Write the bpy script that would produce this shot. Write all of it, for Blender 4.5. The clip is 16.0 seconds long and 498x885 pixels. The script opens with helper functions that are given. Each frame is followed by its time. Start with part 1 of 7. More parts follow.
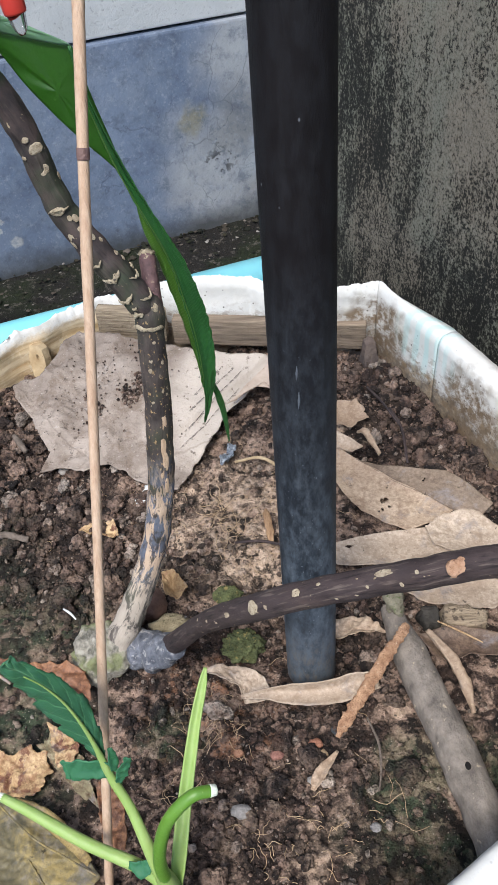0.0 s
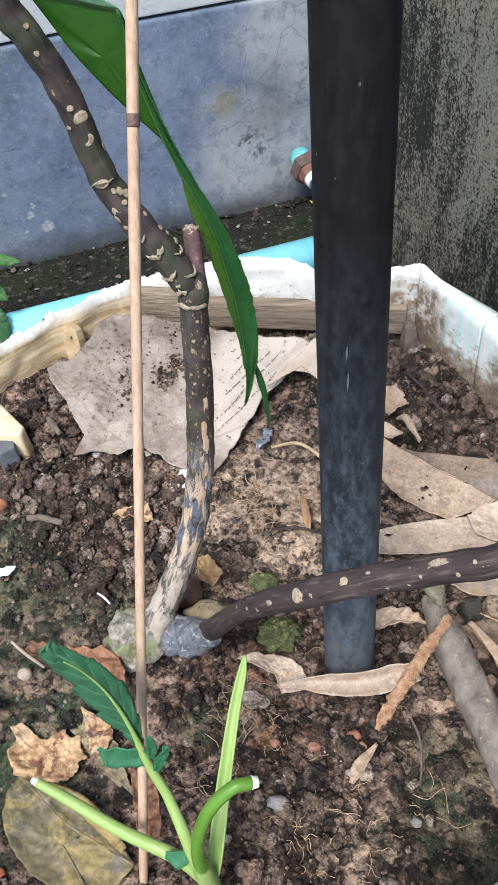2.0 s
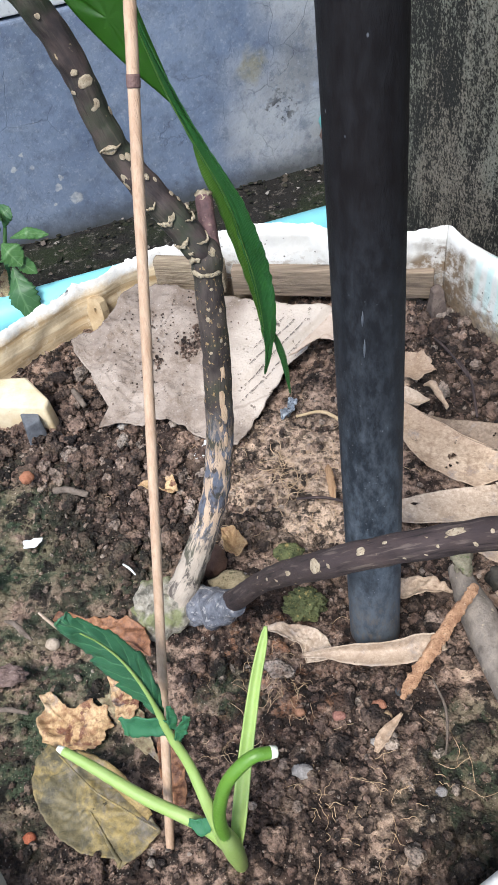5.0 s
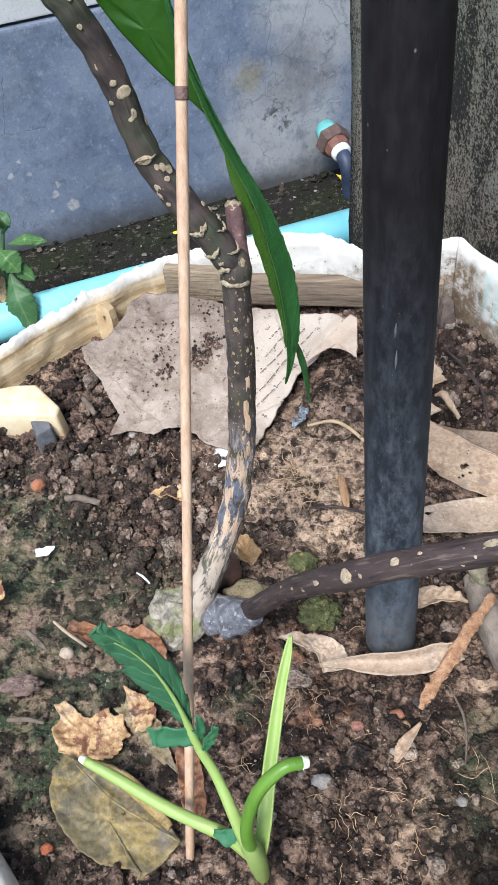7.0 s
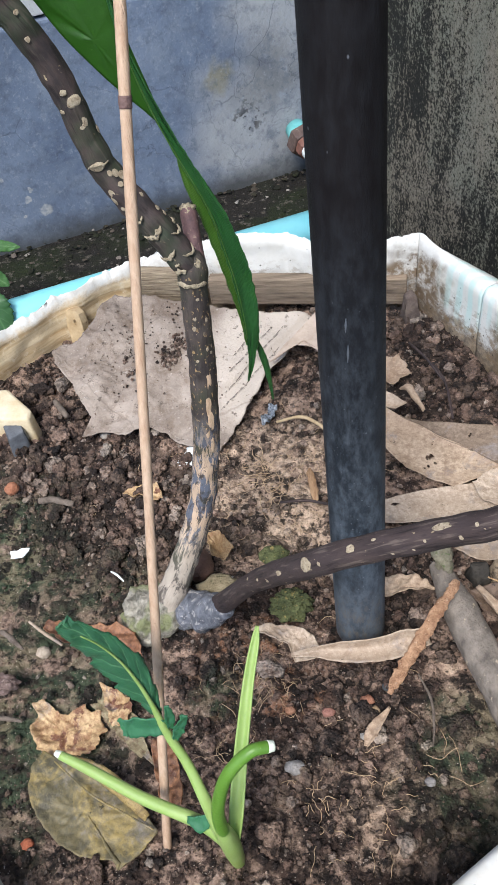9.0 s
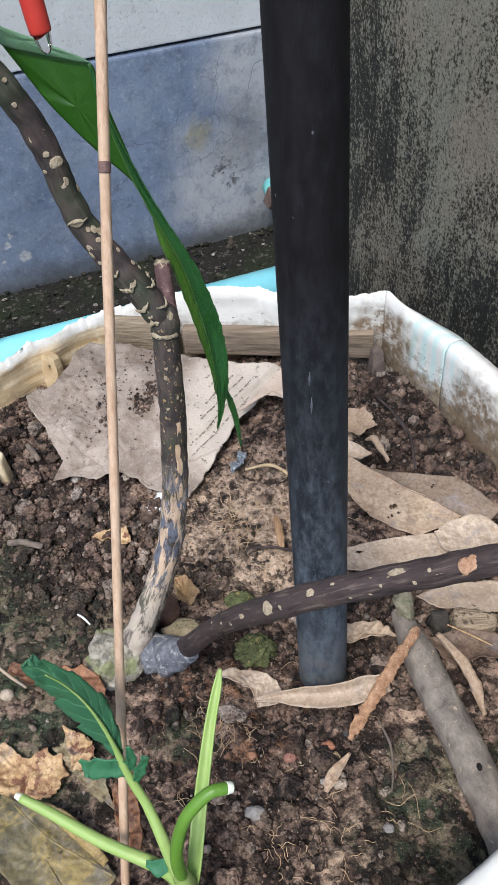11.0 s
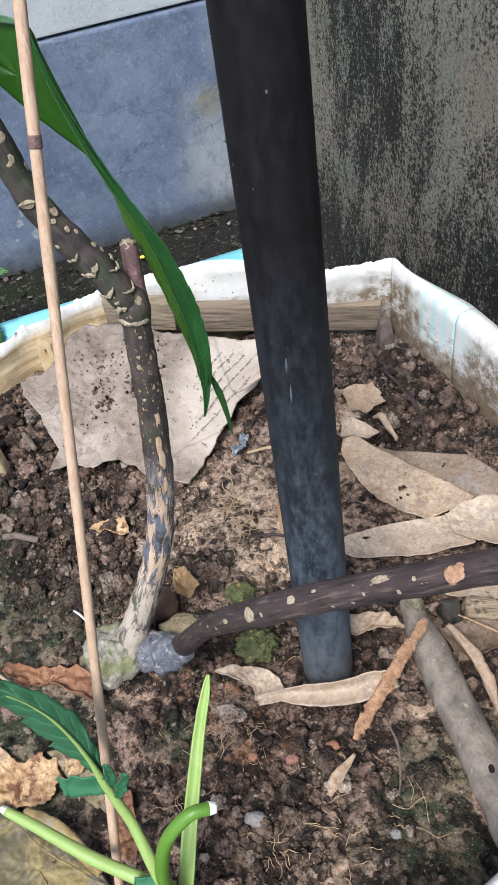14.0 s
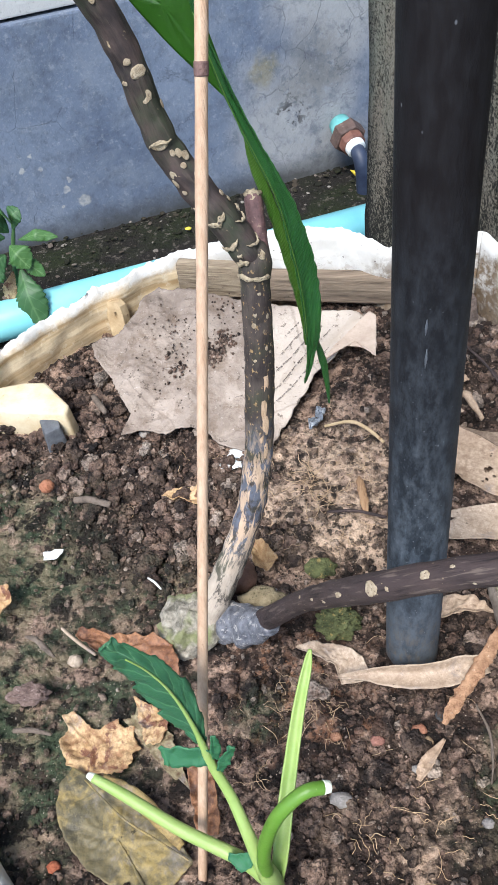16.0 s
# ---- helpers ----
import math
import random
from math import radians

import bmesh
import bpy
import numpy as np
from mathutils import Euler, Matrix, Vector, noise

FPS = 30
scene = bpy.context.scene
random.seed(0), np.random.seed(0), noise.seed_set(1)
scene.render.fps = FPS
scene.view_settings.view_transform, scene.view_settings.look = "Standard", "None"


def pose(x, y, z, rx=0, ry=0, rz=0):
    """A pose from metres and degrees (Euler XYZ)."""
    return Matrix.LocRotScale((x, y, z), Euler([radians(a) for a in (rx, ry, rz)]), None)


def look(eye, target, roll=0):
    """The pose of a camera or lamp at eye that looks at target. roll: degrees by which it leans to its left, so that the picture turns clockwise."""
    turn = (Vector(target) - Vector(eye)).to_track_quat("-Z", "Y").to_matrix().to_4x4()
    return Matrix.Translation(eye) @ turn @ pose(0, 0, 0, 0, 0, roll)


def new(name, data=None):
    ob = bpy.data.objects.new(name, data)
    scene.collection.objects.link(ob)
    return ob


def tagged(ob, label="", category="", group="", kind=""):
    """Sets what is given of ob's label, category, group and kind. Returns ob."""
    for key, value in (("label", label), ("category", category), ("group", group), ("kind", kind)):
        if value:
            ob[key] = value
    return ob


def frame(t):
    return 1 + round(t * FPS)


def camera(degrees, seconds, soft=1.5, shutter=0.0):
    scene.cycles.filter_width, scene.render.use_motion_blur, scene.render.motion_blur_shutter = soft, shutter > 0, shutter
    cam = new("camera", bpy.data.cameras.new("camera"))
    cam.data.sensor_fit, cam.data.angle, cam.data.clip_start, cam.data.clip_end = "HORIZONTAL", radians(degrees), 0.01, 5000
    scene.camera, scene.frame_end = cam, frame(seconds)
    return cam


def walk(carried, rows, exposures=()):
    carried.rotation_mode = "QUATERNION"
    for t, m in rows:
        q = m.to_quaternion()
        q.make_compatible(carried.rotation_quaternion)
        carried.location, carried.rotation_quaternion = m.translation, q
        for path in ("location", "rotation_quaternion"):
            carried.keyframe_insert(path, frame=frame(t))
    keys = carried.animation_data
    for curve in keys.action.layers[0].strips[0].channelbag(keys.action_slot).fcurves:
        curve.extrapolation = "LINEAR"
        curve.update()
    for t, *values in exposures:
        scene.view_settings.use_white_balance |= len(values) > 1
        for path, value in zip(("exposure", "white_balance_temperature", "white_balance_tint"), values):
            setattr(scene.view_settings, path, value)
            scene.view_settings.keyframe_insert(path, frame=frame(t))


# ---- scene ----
cam = camera(34.3, 16.0, soft=1.6)
PATH = [
    (0, (0.0234, -0.3395, 1.1620), (0.0234, 0.3768, 0.4642), -4.21),
    (0.5, (0.0191, -0.3461, 1.1634), (0.0350, 0.3801, 0.4762), -2.23),
    (1, (0.0176, -0.3404, 1.1609), (0.0126, 0.3821, 0.4695), -3.48),
    (1.5, (0.0180, -0.3261, 1.1529), (-0.0054, 0.3849, 0.4501), -5.20),
    (2, (0.0126, -0.3314, 1.1513), (-0.0190, 0.3755, 0.4447), -5.22),
    (2.5, (0.0124, -0.3274, 1.1532), (-0.0296, 0.3711, 0.4388), -6.67),
    (3, (-0.0036, -0.3292, 1.1493), (-0.0639, 0.3665, 0.4335), -6.79),
    (3.2, (0.0018, -0.3271, 1.1497), (-0.0556, 0.3683, 0.4334), -6.73),
    (5.3, (0.0225, -0.3277, 1.1459), (-0.0566, 0.3520, 0.4167), -9.15),
    (5.5, (0.0159, -0.3294, 1.1468), (-0.0535, 0.3512, 0.4174), -8.53),
    (6, (0.0081, -0.3361, 1.1529), (-0.0646, 0.3484, 0.4275), -8.24),
    (6.5, (0.0027, -0.3352, 1.1517), (-0.0652, 0.3535, 0.4297), -7.59),
    (7, (0.0013, -0.3273, 1.1496), (-0.0611, 0.3600, 0.4259), -7.58),
    (7.5, (0.0006, -0.3245, 1.1450), (-0.0528, 0.3596, 0.4176), -7.23),
    (8, (0.0092, -0.3263, 1.1483), (-0.0346, 0.3564, 0.4189), -7.56),
    (8.5, (0.0203, -0.3299, 1.1517), (-0.0221, 0.3541, 0.4233), -7.89),
    (9, (0.0145, -0.3375, 1.1553), (-0.0290, 0.3494, 0.4299), -8.16),
    (9.5, (0.0251, -0.3407, 1.1590), (-0.0209, 0.3505, 0.4378), -8.21),
    (9.7, (0.0143, -0.3500, 1.1702), (0.0303, 0.3820, 0.4891), -3.16),
    (11.8, (0.0203, -0.3472, 1.1634), (-0.0038, 0.3724, 0.4695), -6.07),
    (12, (0.0193, -0.3460, 1.1632), (-0.0089, 0.3713, 0.4670), -6.16),
    (12.5, (0.0219, -0.3433, 1.1624), (-0.0064, 0.3704, 0.4625), -6.29),
    (13, (0.0260, -0.3445, 1.1626), (-0.0039, 0.3668, 0.4603), -6.60),
    (13.5, (0.0191, -0.3423, 1.1610), (-0.0278, 0.3641, 0.4547), -7.66),
    (14, (0.0469, -0.3180, 1.1496), (-0.0026, 0.3835, 0.4387), -9.11),
    (14.5, (0.0431, -0.3108, 1.1407), (-0.0061, 0.3934, 0.4323), -9.08),
    (15, (-0.0004, -0.3212, 1.1408), (-0.0671, 0.3725, 0.4236), -7.63),
    (15.5, (-0.0035, -0.3144, 1.1364), (-0.0758, 0.3748, 0.4154), -7.53),
    (16, (-0.0045, -0.3097, 1.1354), (-0.0791, 0.3753, 0.4108), -8.01),
]
walk(cam, [(t, look(eye, target, roll)) for t, eye, target, roll in PATH], [(0, 0.88), (1, 0.95), (2.5, 1.12), (8, 1.14), (9.5, 0.84), (13, 0.87), (14.2, 1.06), (16, 1.19)])

# ---- daylight: bright overcast sky, open above the yard ----
world = bpy.data.worlds.new("overcast_sky")
scene.world = world
world.use_nodes = True
sky = world.node_tree.nodes.new("ShaderNodeTexSky")
sky.sky_type = "NISHITA"
sky.sun_disc = False
sky.sun_elevation, sky.sun_rotation = radians(58), radians(200)
sky.air_density, sky.dust_density, sky.ozone_density = 1.0, 1.1, 1.3
back = world.node_tree.nodes["Background"]
back.inputs["Strength"].default_value = 0.128
world.node_tree.links.new(sky.outputs[0], back.inputs[0])
sun = new("sun", bpy.data.lights.new("sun", "SUN"))
sun.data.energy, sun.data.angle, sun.data.color = 2.35, radians(22), (1.0, 0.985, 0.975)
sun.matrix_world = look((-1.2, -3.2, 5.6), (0, 0, 0.6))


# ---- small tools ----
def smooth(bm):
    for face in bm.faces:
        face.smooth = True
    return bm


def mesh_from(name, verts, faces):
    me = bpy.data.meshes.new(name)
    me.from_pydata([tuple(map(float, v)) for v in verts], [], [tuple(map(int, f)) for f in faces])
    me.update()
    return me


def part(name, bm, material, parent=None, label="", flat=False):
    """One mesh object out of a bmesh, at the top or under a thing."""
    if not flat:
        smooth(bm)
    bmesh.ops.recalc_face_normals(bm, faces=bm.faces)
    me = bpy.data.meshes.new(name)
    bm.to_mesh(me)
    bm.free()
    me.materials.append(material)
    ob = new(name, me)
    if parent is not None:
        ob.parent = parent
        ob.matrix_parent_inverse = parent.matrix_world.inverted()
    if label:
        ob["label"] = label
    return ob


def thing(name, place, label, category, group="", kind=""):
    """An Empty at the base of a thing, which carries its parts."""
    ob = new(name)
    ob.empty_display_size = 0.01
    ob.location = place
    ob.matrix_world = Matrix.Translation(place)
    return tagged(ob, label, category, group, kind)


def rail(points, steps):
    """Evenly stepped Catmull-Rom curve through points of any width (x, y, z, ...)."""
    p = np.array(points, float)
    p = np.vstack([2 * p[0] - p[1], p, 2 * p[-1] - p[-2]])
    out = []
    for s in np.linspace(0, len(p) - 3 - 1e-9, steps):
        k, u = int(s), s - int(s)
        a, b, c, d = p[k : k + 4]
        out.append(0.5 * (2 * b + (c - a) * u + (2 * a - 5 * b + 4 * c - d) * u * u + (3 * b - a - 3 * c + d) * u**3))
    return np.array(out)


def tube(points, steps=40, sides=16, rough=0.0, seed=0, caps=True, flat=1.0, freq=60.0):
    """A limb along points (x, y, z, radius), with uneven girth."""
    line = rail(points, steps)
    bm = bmesh.new()
    rings, side = [], Vector((1, 0.2, 0.1))
    for k, (x, y, z, r) in enumerate(line):
        a, b = line[max(k - 1, 0)][:3], line[min(k + 1, steps - 1)][:3]
        ahead = Vector(b - a).normalized()
        side = (side - ahead * side.dot(ahead)).normalized()
        up = ahead.cross(side)
        ring = []
        for n in range(sides):
            w = 2 * math.pi * n / sides
            spot = Vector((x, y, z)) + (side * math.cos(w) + up * math.sin(w) * flat) * r
            g = noise.noise(spot * freq + Vector((seed * 7.3, 0, 0))) * rough
            ring.append(bm.verts.new(spot + (spot - Vector((x, y, z))) * g))
        rings.append(ring)
    uv = bm.loops.layers.uv.new("skin")
    girth = 2 * math.pi * float(np.mean(line[:, 3]))
    along = np.concatenate([[0], np.cumsum(np.linalg.norm(np.diff(line[:, :3], axis=0), axis=1))])
    for k, (a, b) in enumerate(zip(rings, rings[1:])):
        for n in range(sides):
            face = bm.faces.new((a[n], a[(n + 1) % sides], b[(n + 1) % sides], b[n]))
            for loop, (u, v) in zip(face.loops, ((n, k), (n + 1, k), (n + 1, k + 1), (n, k + 1))):
                loop[uv].uv = (girth * u / sides, along[v])
    if caps:
        for ring, at in ((rings[0], line[0]), (rings[-1], line[-1])):
            mid = bm.verts.new(at[:3])
            for n in range(sides):
                bm.faces.new((ring[n], ring[(n + 1) % sides], mid))
    return bm


def box(size, place=(0, 0, 0), turn=0.0, bevel=0.0, bm=None):
    bm = bm or bmesh.new()
    made = bmesh.ops.create_cube(bm, size=1.0)["verts"]
    bmesh.ops.scale(bm, vec=size, verts=made)
    if bevel:
        edges = list({e for v in made for e in v.link_edges})
        bmesh.ops.bevel(bm, geom=edges, offset=bevel, segments=2, affect="EDGES", profile=0.6)
        made = bm.verts[:]
    bmesh.ops.rotate(bm, cent=(0, 0, 0), matrix=Matrix.Rotation(radians(turn), 3, "Z"), verts=made)
    bmesh.ops.translate(bm, vec=place, verts=made)
    return bm


def thicken(bm, t):
    """A second skin under an open sheet, closed round its border."""
    bm.normal_update()
    old, faces = bm.verts[:], bm.faces[:]
    border = [e for e in bm.edges if len(e.link_faces) == 1]
    low = {v: bm.verts.new(v.co - v.normal * t) for v in old}
    for f in faces:
        bm.faces.new([low[v] for v in reversed(f.verts[:])])
    for e in border:
        a, b = e.verts
        bm.faces.new((a, b, low[b], low[a]))
    return bm


def blade(spine, rows=30, across=9, cup=0.0, thick=0.0004, wave=0.0, ragged=0.0, seed=0, side=(1, 0, 0), fold=None, keel=0.0, teeth=0, bite=0.2):
    """A leaf or strip. spine: rows of x, y, z, left width, right width and twist in degrees about the spine."""
    line = rail(spine, rows)
    bm, grid = bmesh.new(), []
    base = Vector(side).normalized()
    for k, (x, y, z, wl, wr, twist) in enumerate(line):
        a, b = line[max(k - 1, 0)][:3], line[min(k + 1, rows - 1)][:3]
        ahead = Vector(b - a).normalized()
        s = (base - ahead * base.dot(ahead)).normalized()
        s = Matrix.Rotation(radians(twist), 3, ahead) @ s
        n = s.cross(ahead)
        row = []
        for j in range(across):
            u = 2 * j / (across - 1) - 1
            w = (wl if u < 0 else wr) * (1 + ragged * noise.noise(Vector((k * 0.55, seed * 3.1, 5 if u < 0 else 9))) * abs(u))
            if teeth:
                w *= 1 - bite * (1 - (k * teeth / rows + seed * 0.37 + 0.2 * u) % 1.0) ** 1.5 * abs(u) ** 3
            lift = cup * abs(u) ** 1.6 * max(wl, wr) - keel * max(0, 1 - abs(u) * 5)
            lift += wave * noise.noise(Vector((k * 9.0 / rows, u * 1.7, seed * 2.7)))
            row.append(Vector((x, y, z)) + s * (u * w) + n * lift)
        grid.append(row)
    top = [[bm.verts.new(v) for v in row] for row in grid]
    for a, b in zip(top, top[1:]):
        for j in range(across - 1):
            bm.faces.new((a[j], a[j + 1], b[j + 1], b[j]))
    if thick:
        bmesh.ops.recalc_face_normals(bm, faces=bm.faces)
        thicken(bm, thick)
    # across the blade from -1 to 1, and along it from 0 to 1
    bm.verts.index_update()
    uv, count = bm.loops.layers.uv.new("skin"), rows * across
    for face in bm.faces:
        for loop in face.loops:
            at = loop.vert.index % count
            loop[uv].uv = (2 * (at % across) / (across - 1) - 1, (at // across) / (rows - 1))
    return bm


def lump(radius, squash=(1, 1, 1), rough=0.25, freq=2.0, seed=0, level=3, place=(0, 0, 0)):
    bm = bmesh.new()
    bmesh.ops.create_icosphere(bm, subdivisions=level, radius=1.0)
    for v in bm.verts:
        d = v.co.normalized()
        g = 1 + rough * noise.noise(d * freq + Vector((seed * 3.7, 1, 2))) + 0.4 * rough * noise.noise(d * freq * 2.7 + Vector((seed, 4, 8)))
        v.co = Vector((d.x * squash[0], d.y * squash[1], d.z * squash[2])) * (radius * g) + Vector(place)
    return bm


def prism(outline, z0, z1, bevel=0.002, lean=0.0, rough=0.0, seed=0):
    """A chunk with a plan outline; its top may be shrunk by lean and its skin roughened."""
    bm = bmesh.new()
    c = sum((Vector((*p, 0)) for p in outline), Vector()) / len(outline)
    low = [bm.verts.new((x, y, z0)) for x, y in outline]
    top = [bm.verts.new((c.x + (x - c.x) * (1 - lean), c.y + (y - c.y) * (1 - lean), z1)) for x, y in outline]
    bm.faces.new(top)
    bm.faces.new(low[::-1])
    for k in range(len(low)):
        bm.faces.new((low[k - 1], low[k], top[k], top[k - 1]))
    bmesh.ops.recalc_face_normals(bm, faces=bm.faces)
    bmesh.ops.bevel(bm, geom=bm.edges[:], offset=bevel, segments=2, affect="EDGES", profile=0.6, clamp_overlap=True)
    if rough:
        bmesh.ops.triangulate(bm, faces=bm.faces)
        bmesh.ops.subdivide_edges(bm, edges=bm.edges[:], cuts=2)
        for v in bm.verts:
            v.co += Vector((noise.noise(v.co * 150 + Vector((seed, 0, 0))), noise.noise(v.co * 150 + Vector((seed, 9, 0))), noise.noise(v.co * 150 + Vector((seed, 0, 9))))) * rough
    return bm


# ---- materials ----
class Net:
    """A short way to write a node material."""

    def __init__(self, name):
        self.m = bpy.data.materials.new(name)
        self.m.use_nodes = True
        self.t = self.m.node_tree
        self.out = self.t.nodes["Principled BSDF"]
        self.where = self.t.nodes.new("ShaderNodeTexCoord").outputs["Object"]

    def node(self, kind, **inputs):
        n = self.t.nodes.new(kind)
        for key, value in inputs.items():
            self.put(n.inputs[key.replace("_", " ")], value)
        return n

    def put(self, socket, value):
        if isinstance(value, bpy.types.NodeSocket):
            self.t.links.new(value, socket)
        else:
            socket.default_value = value

    def map(self, scale=(1, 1, 1), turn=(0, 0, 0), shift=(0, 0, 0)):
        n = self.node("ShaderNodeMapping", Vector=self.where)
        n.inputs["Scale"].default_value, n.inputs["Rotation"].default_value, n.inputs["Location"].default_value = scale, turn, shift
        return n.outputs[0]

    def noise(self, scale, detail=6, rough=0.6, vector=None, distort=0.0):
        n = self.node("ShaderNodeTexNoise", Scale=scale, Detail=detail, Roughness=rough, Distortion=distort)
        self.put(n.inputs["Vector"], vector or self.where)
        return n.outputs["Fac"]

    def cells(self, scale, feature="F1", vector=None, random=1.0, out="Distance"):
        n = self.t.nodes.new("ShaderNodeTexVoronoi")
        n.feature = feature
        n.inputs["Scale"].default_value, n.inputs["Randomness"].default_value = scale, random
        self.put(n.inputs["Vector"], vector or self.where)
        return n.outputs[out]

    def ramp(self, fac, *stops, ease="LINEAR"):
        n = self.t.nodes.new("ShaderNodeValToRGB")
        n.color_ramp.interpolation = ease
        e = n.color_ramp.elements
        while len(e) < len(stops):
            e.new(0.5)
        for s, (at, c) in zip(e, stops):
            s.position, s.color = at, (*((c,) * 3 if isinstance(c, (int, float)) else c), 1)
        self.put(n.inputs[0], fac)
        return n.outputs[0]

    def mix(self, fac, a, b, kind="MIX"):
        n = self.t.nodes.new("ShaderNodeMix")
        n.data_type, n.blend_type = "RGBA", kind
        for socket, value in zip((n.inputs[0], n.inputs[6], n.inputs[7]), (fac, a, b)):
            self.put(socket, (*value, 1) if isinstance(value, tuple) and len(value) == 3 else value)
        return n.outputs[2]

    def math(self, kind, a, b=0.0, c=0.0, clamp=False):
        n = self.t.nodes.new("ShaderNodeMath")
        n.operation, n.use_clamp = kind, clamp
        for socket, value in zip(n.inputs, (a, b, c)):
            self.put(socket, value)
        return n.outputs[0]

    def skin(self, scale=(1, 1, 1), shift=(0, 0, 0)):
        """Round a limb and along it, in metres."""
        n = self.t.nodes.new("ShaderNodeMapping")
        self.put(n.inputs["Vector"], self.t.nodes.new("ShaderNodeTexCoord").outputs["UV"])
        n.inputs["Scale"].default_value, n.inputs["Location"].default_value = scale, shift
        return n.outputs[0]

    def warp(self, scale, far, vector=None):
        """Places pushed about by a noise."""
        w = self.t.nodes.new("ShaderNodeTexNoise")
        w.inputs["Scale"].default_value, w.inputs["Detail"].default_value = scale, 5
        self.put(w.inputs["Vector"], vector or self.where)
        n = self.t.nodes.new("ShaderNodeVectorMath")
        n.operation = "MULTIPLY_ADD"
        self.put(n.inputs[0], w.outputs["Color"])
        n.inputs[1].default_value = (far, far, far)
        self.put(n.inputs[2], vector or self.where)
        return n.outputs[0]

    def axis(self, which):
        return self.node("ShaderNodeSeparateXYZ", Vector=self.where).outputs[which]

    def random(self):
        return self.t.nodes.new("ShaderNodeObjectInfo").outputs["Random"]

    def island(self):
        return self.t.nodes.new("ShaderNodeNewGeometry").outputs["Random Per Island"]

    def spot(self, x, y, r, soft=0.5, z=None, wobble=0.0, scale=40.0):
        """1 inside a blot about x, y (and z) of radius r, fading over soft times r."""
        place = self.where
        if wobble:
            w = self.t.nodes.new("ShaderNodeTexNoise")
            w.inputs["Scale"].default_value = scale
            self.put(w.inputs["Vector"], self.where)
            off = self.node("ShaderNodeVectorMath", Vector=w.outputs["Color"])
            off.operation = "MULTIPLY_ADD"
            off.inputs[1].default_value, off.inputs[2].default_value = (wobble * 2,) * 3, (-wobble,) * 3
            add = self.t.nodes.new("ShaderNodeVectorMath")
            add.operation = "ADD"
            self.put(add.inputs[0], self.where)
            self.put(add.inputs[1], off.outputs[0])
            place = add.outputs[0]
        n = self.node("ShaderNodeMapping", Vector=place)
        n.inputs["Location"].default_value = (-x, -y, -(z or 0.0))
        flat = self.t.nodes.new("ShaderNodeVectorMath")
        flat.operation = "MULTIPLY"
        self.put(flat.inputs[0], n.outputs[0])
        flat.inputs[1].default_value = (1, 1, 0 if z is None else 1)
        far = self.t.nodes.new("ShaderNodeVectorMath")
        far.operation = "LENGTH"
        self.put(far.inputs[0], flat.outputs[0])
        rng = self.t.nodes.new("ShaderNodeMapRange")
        rng.interpolation_type = "SMOOTHSTEP"
        self.put(rng.inputs[0], far.outputs["Value"])
        for k, v in zip((1, 2, 3, 4), (r * (1 - soft), r, 1.0, 0.0)):
            rng.inputs[k].default_value = v
        return rng.outputs[0]

    def done(self, color, rough=0.8, bump=None, depth=0.001, strength=0.6, metal=0.0, spec=0.5, **more):
        self.put(self.out.inputs["Base Color"], (*color, 1) if isinstance(color, tuple) else color)
        self.put(self.out.inputs["Roughness"], rough)
        self.out.inputs["Metallic"].default_value = metal
        self.out.inputs["Specular IOR Level"].default_value = spec
        for key, value in more.items():
            self.put(self.out.inputs[key.replace("_", " ")], value)
        if bump is not None:
            b = self.node("ShaderNodeBump", Height=bump, Distance=depth, Strength=strength)
            self.put(self.out.inputs["Normal"], b.outputs[0])
        return self.m


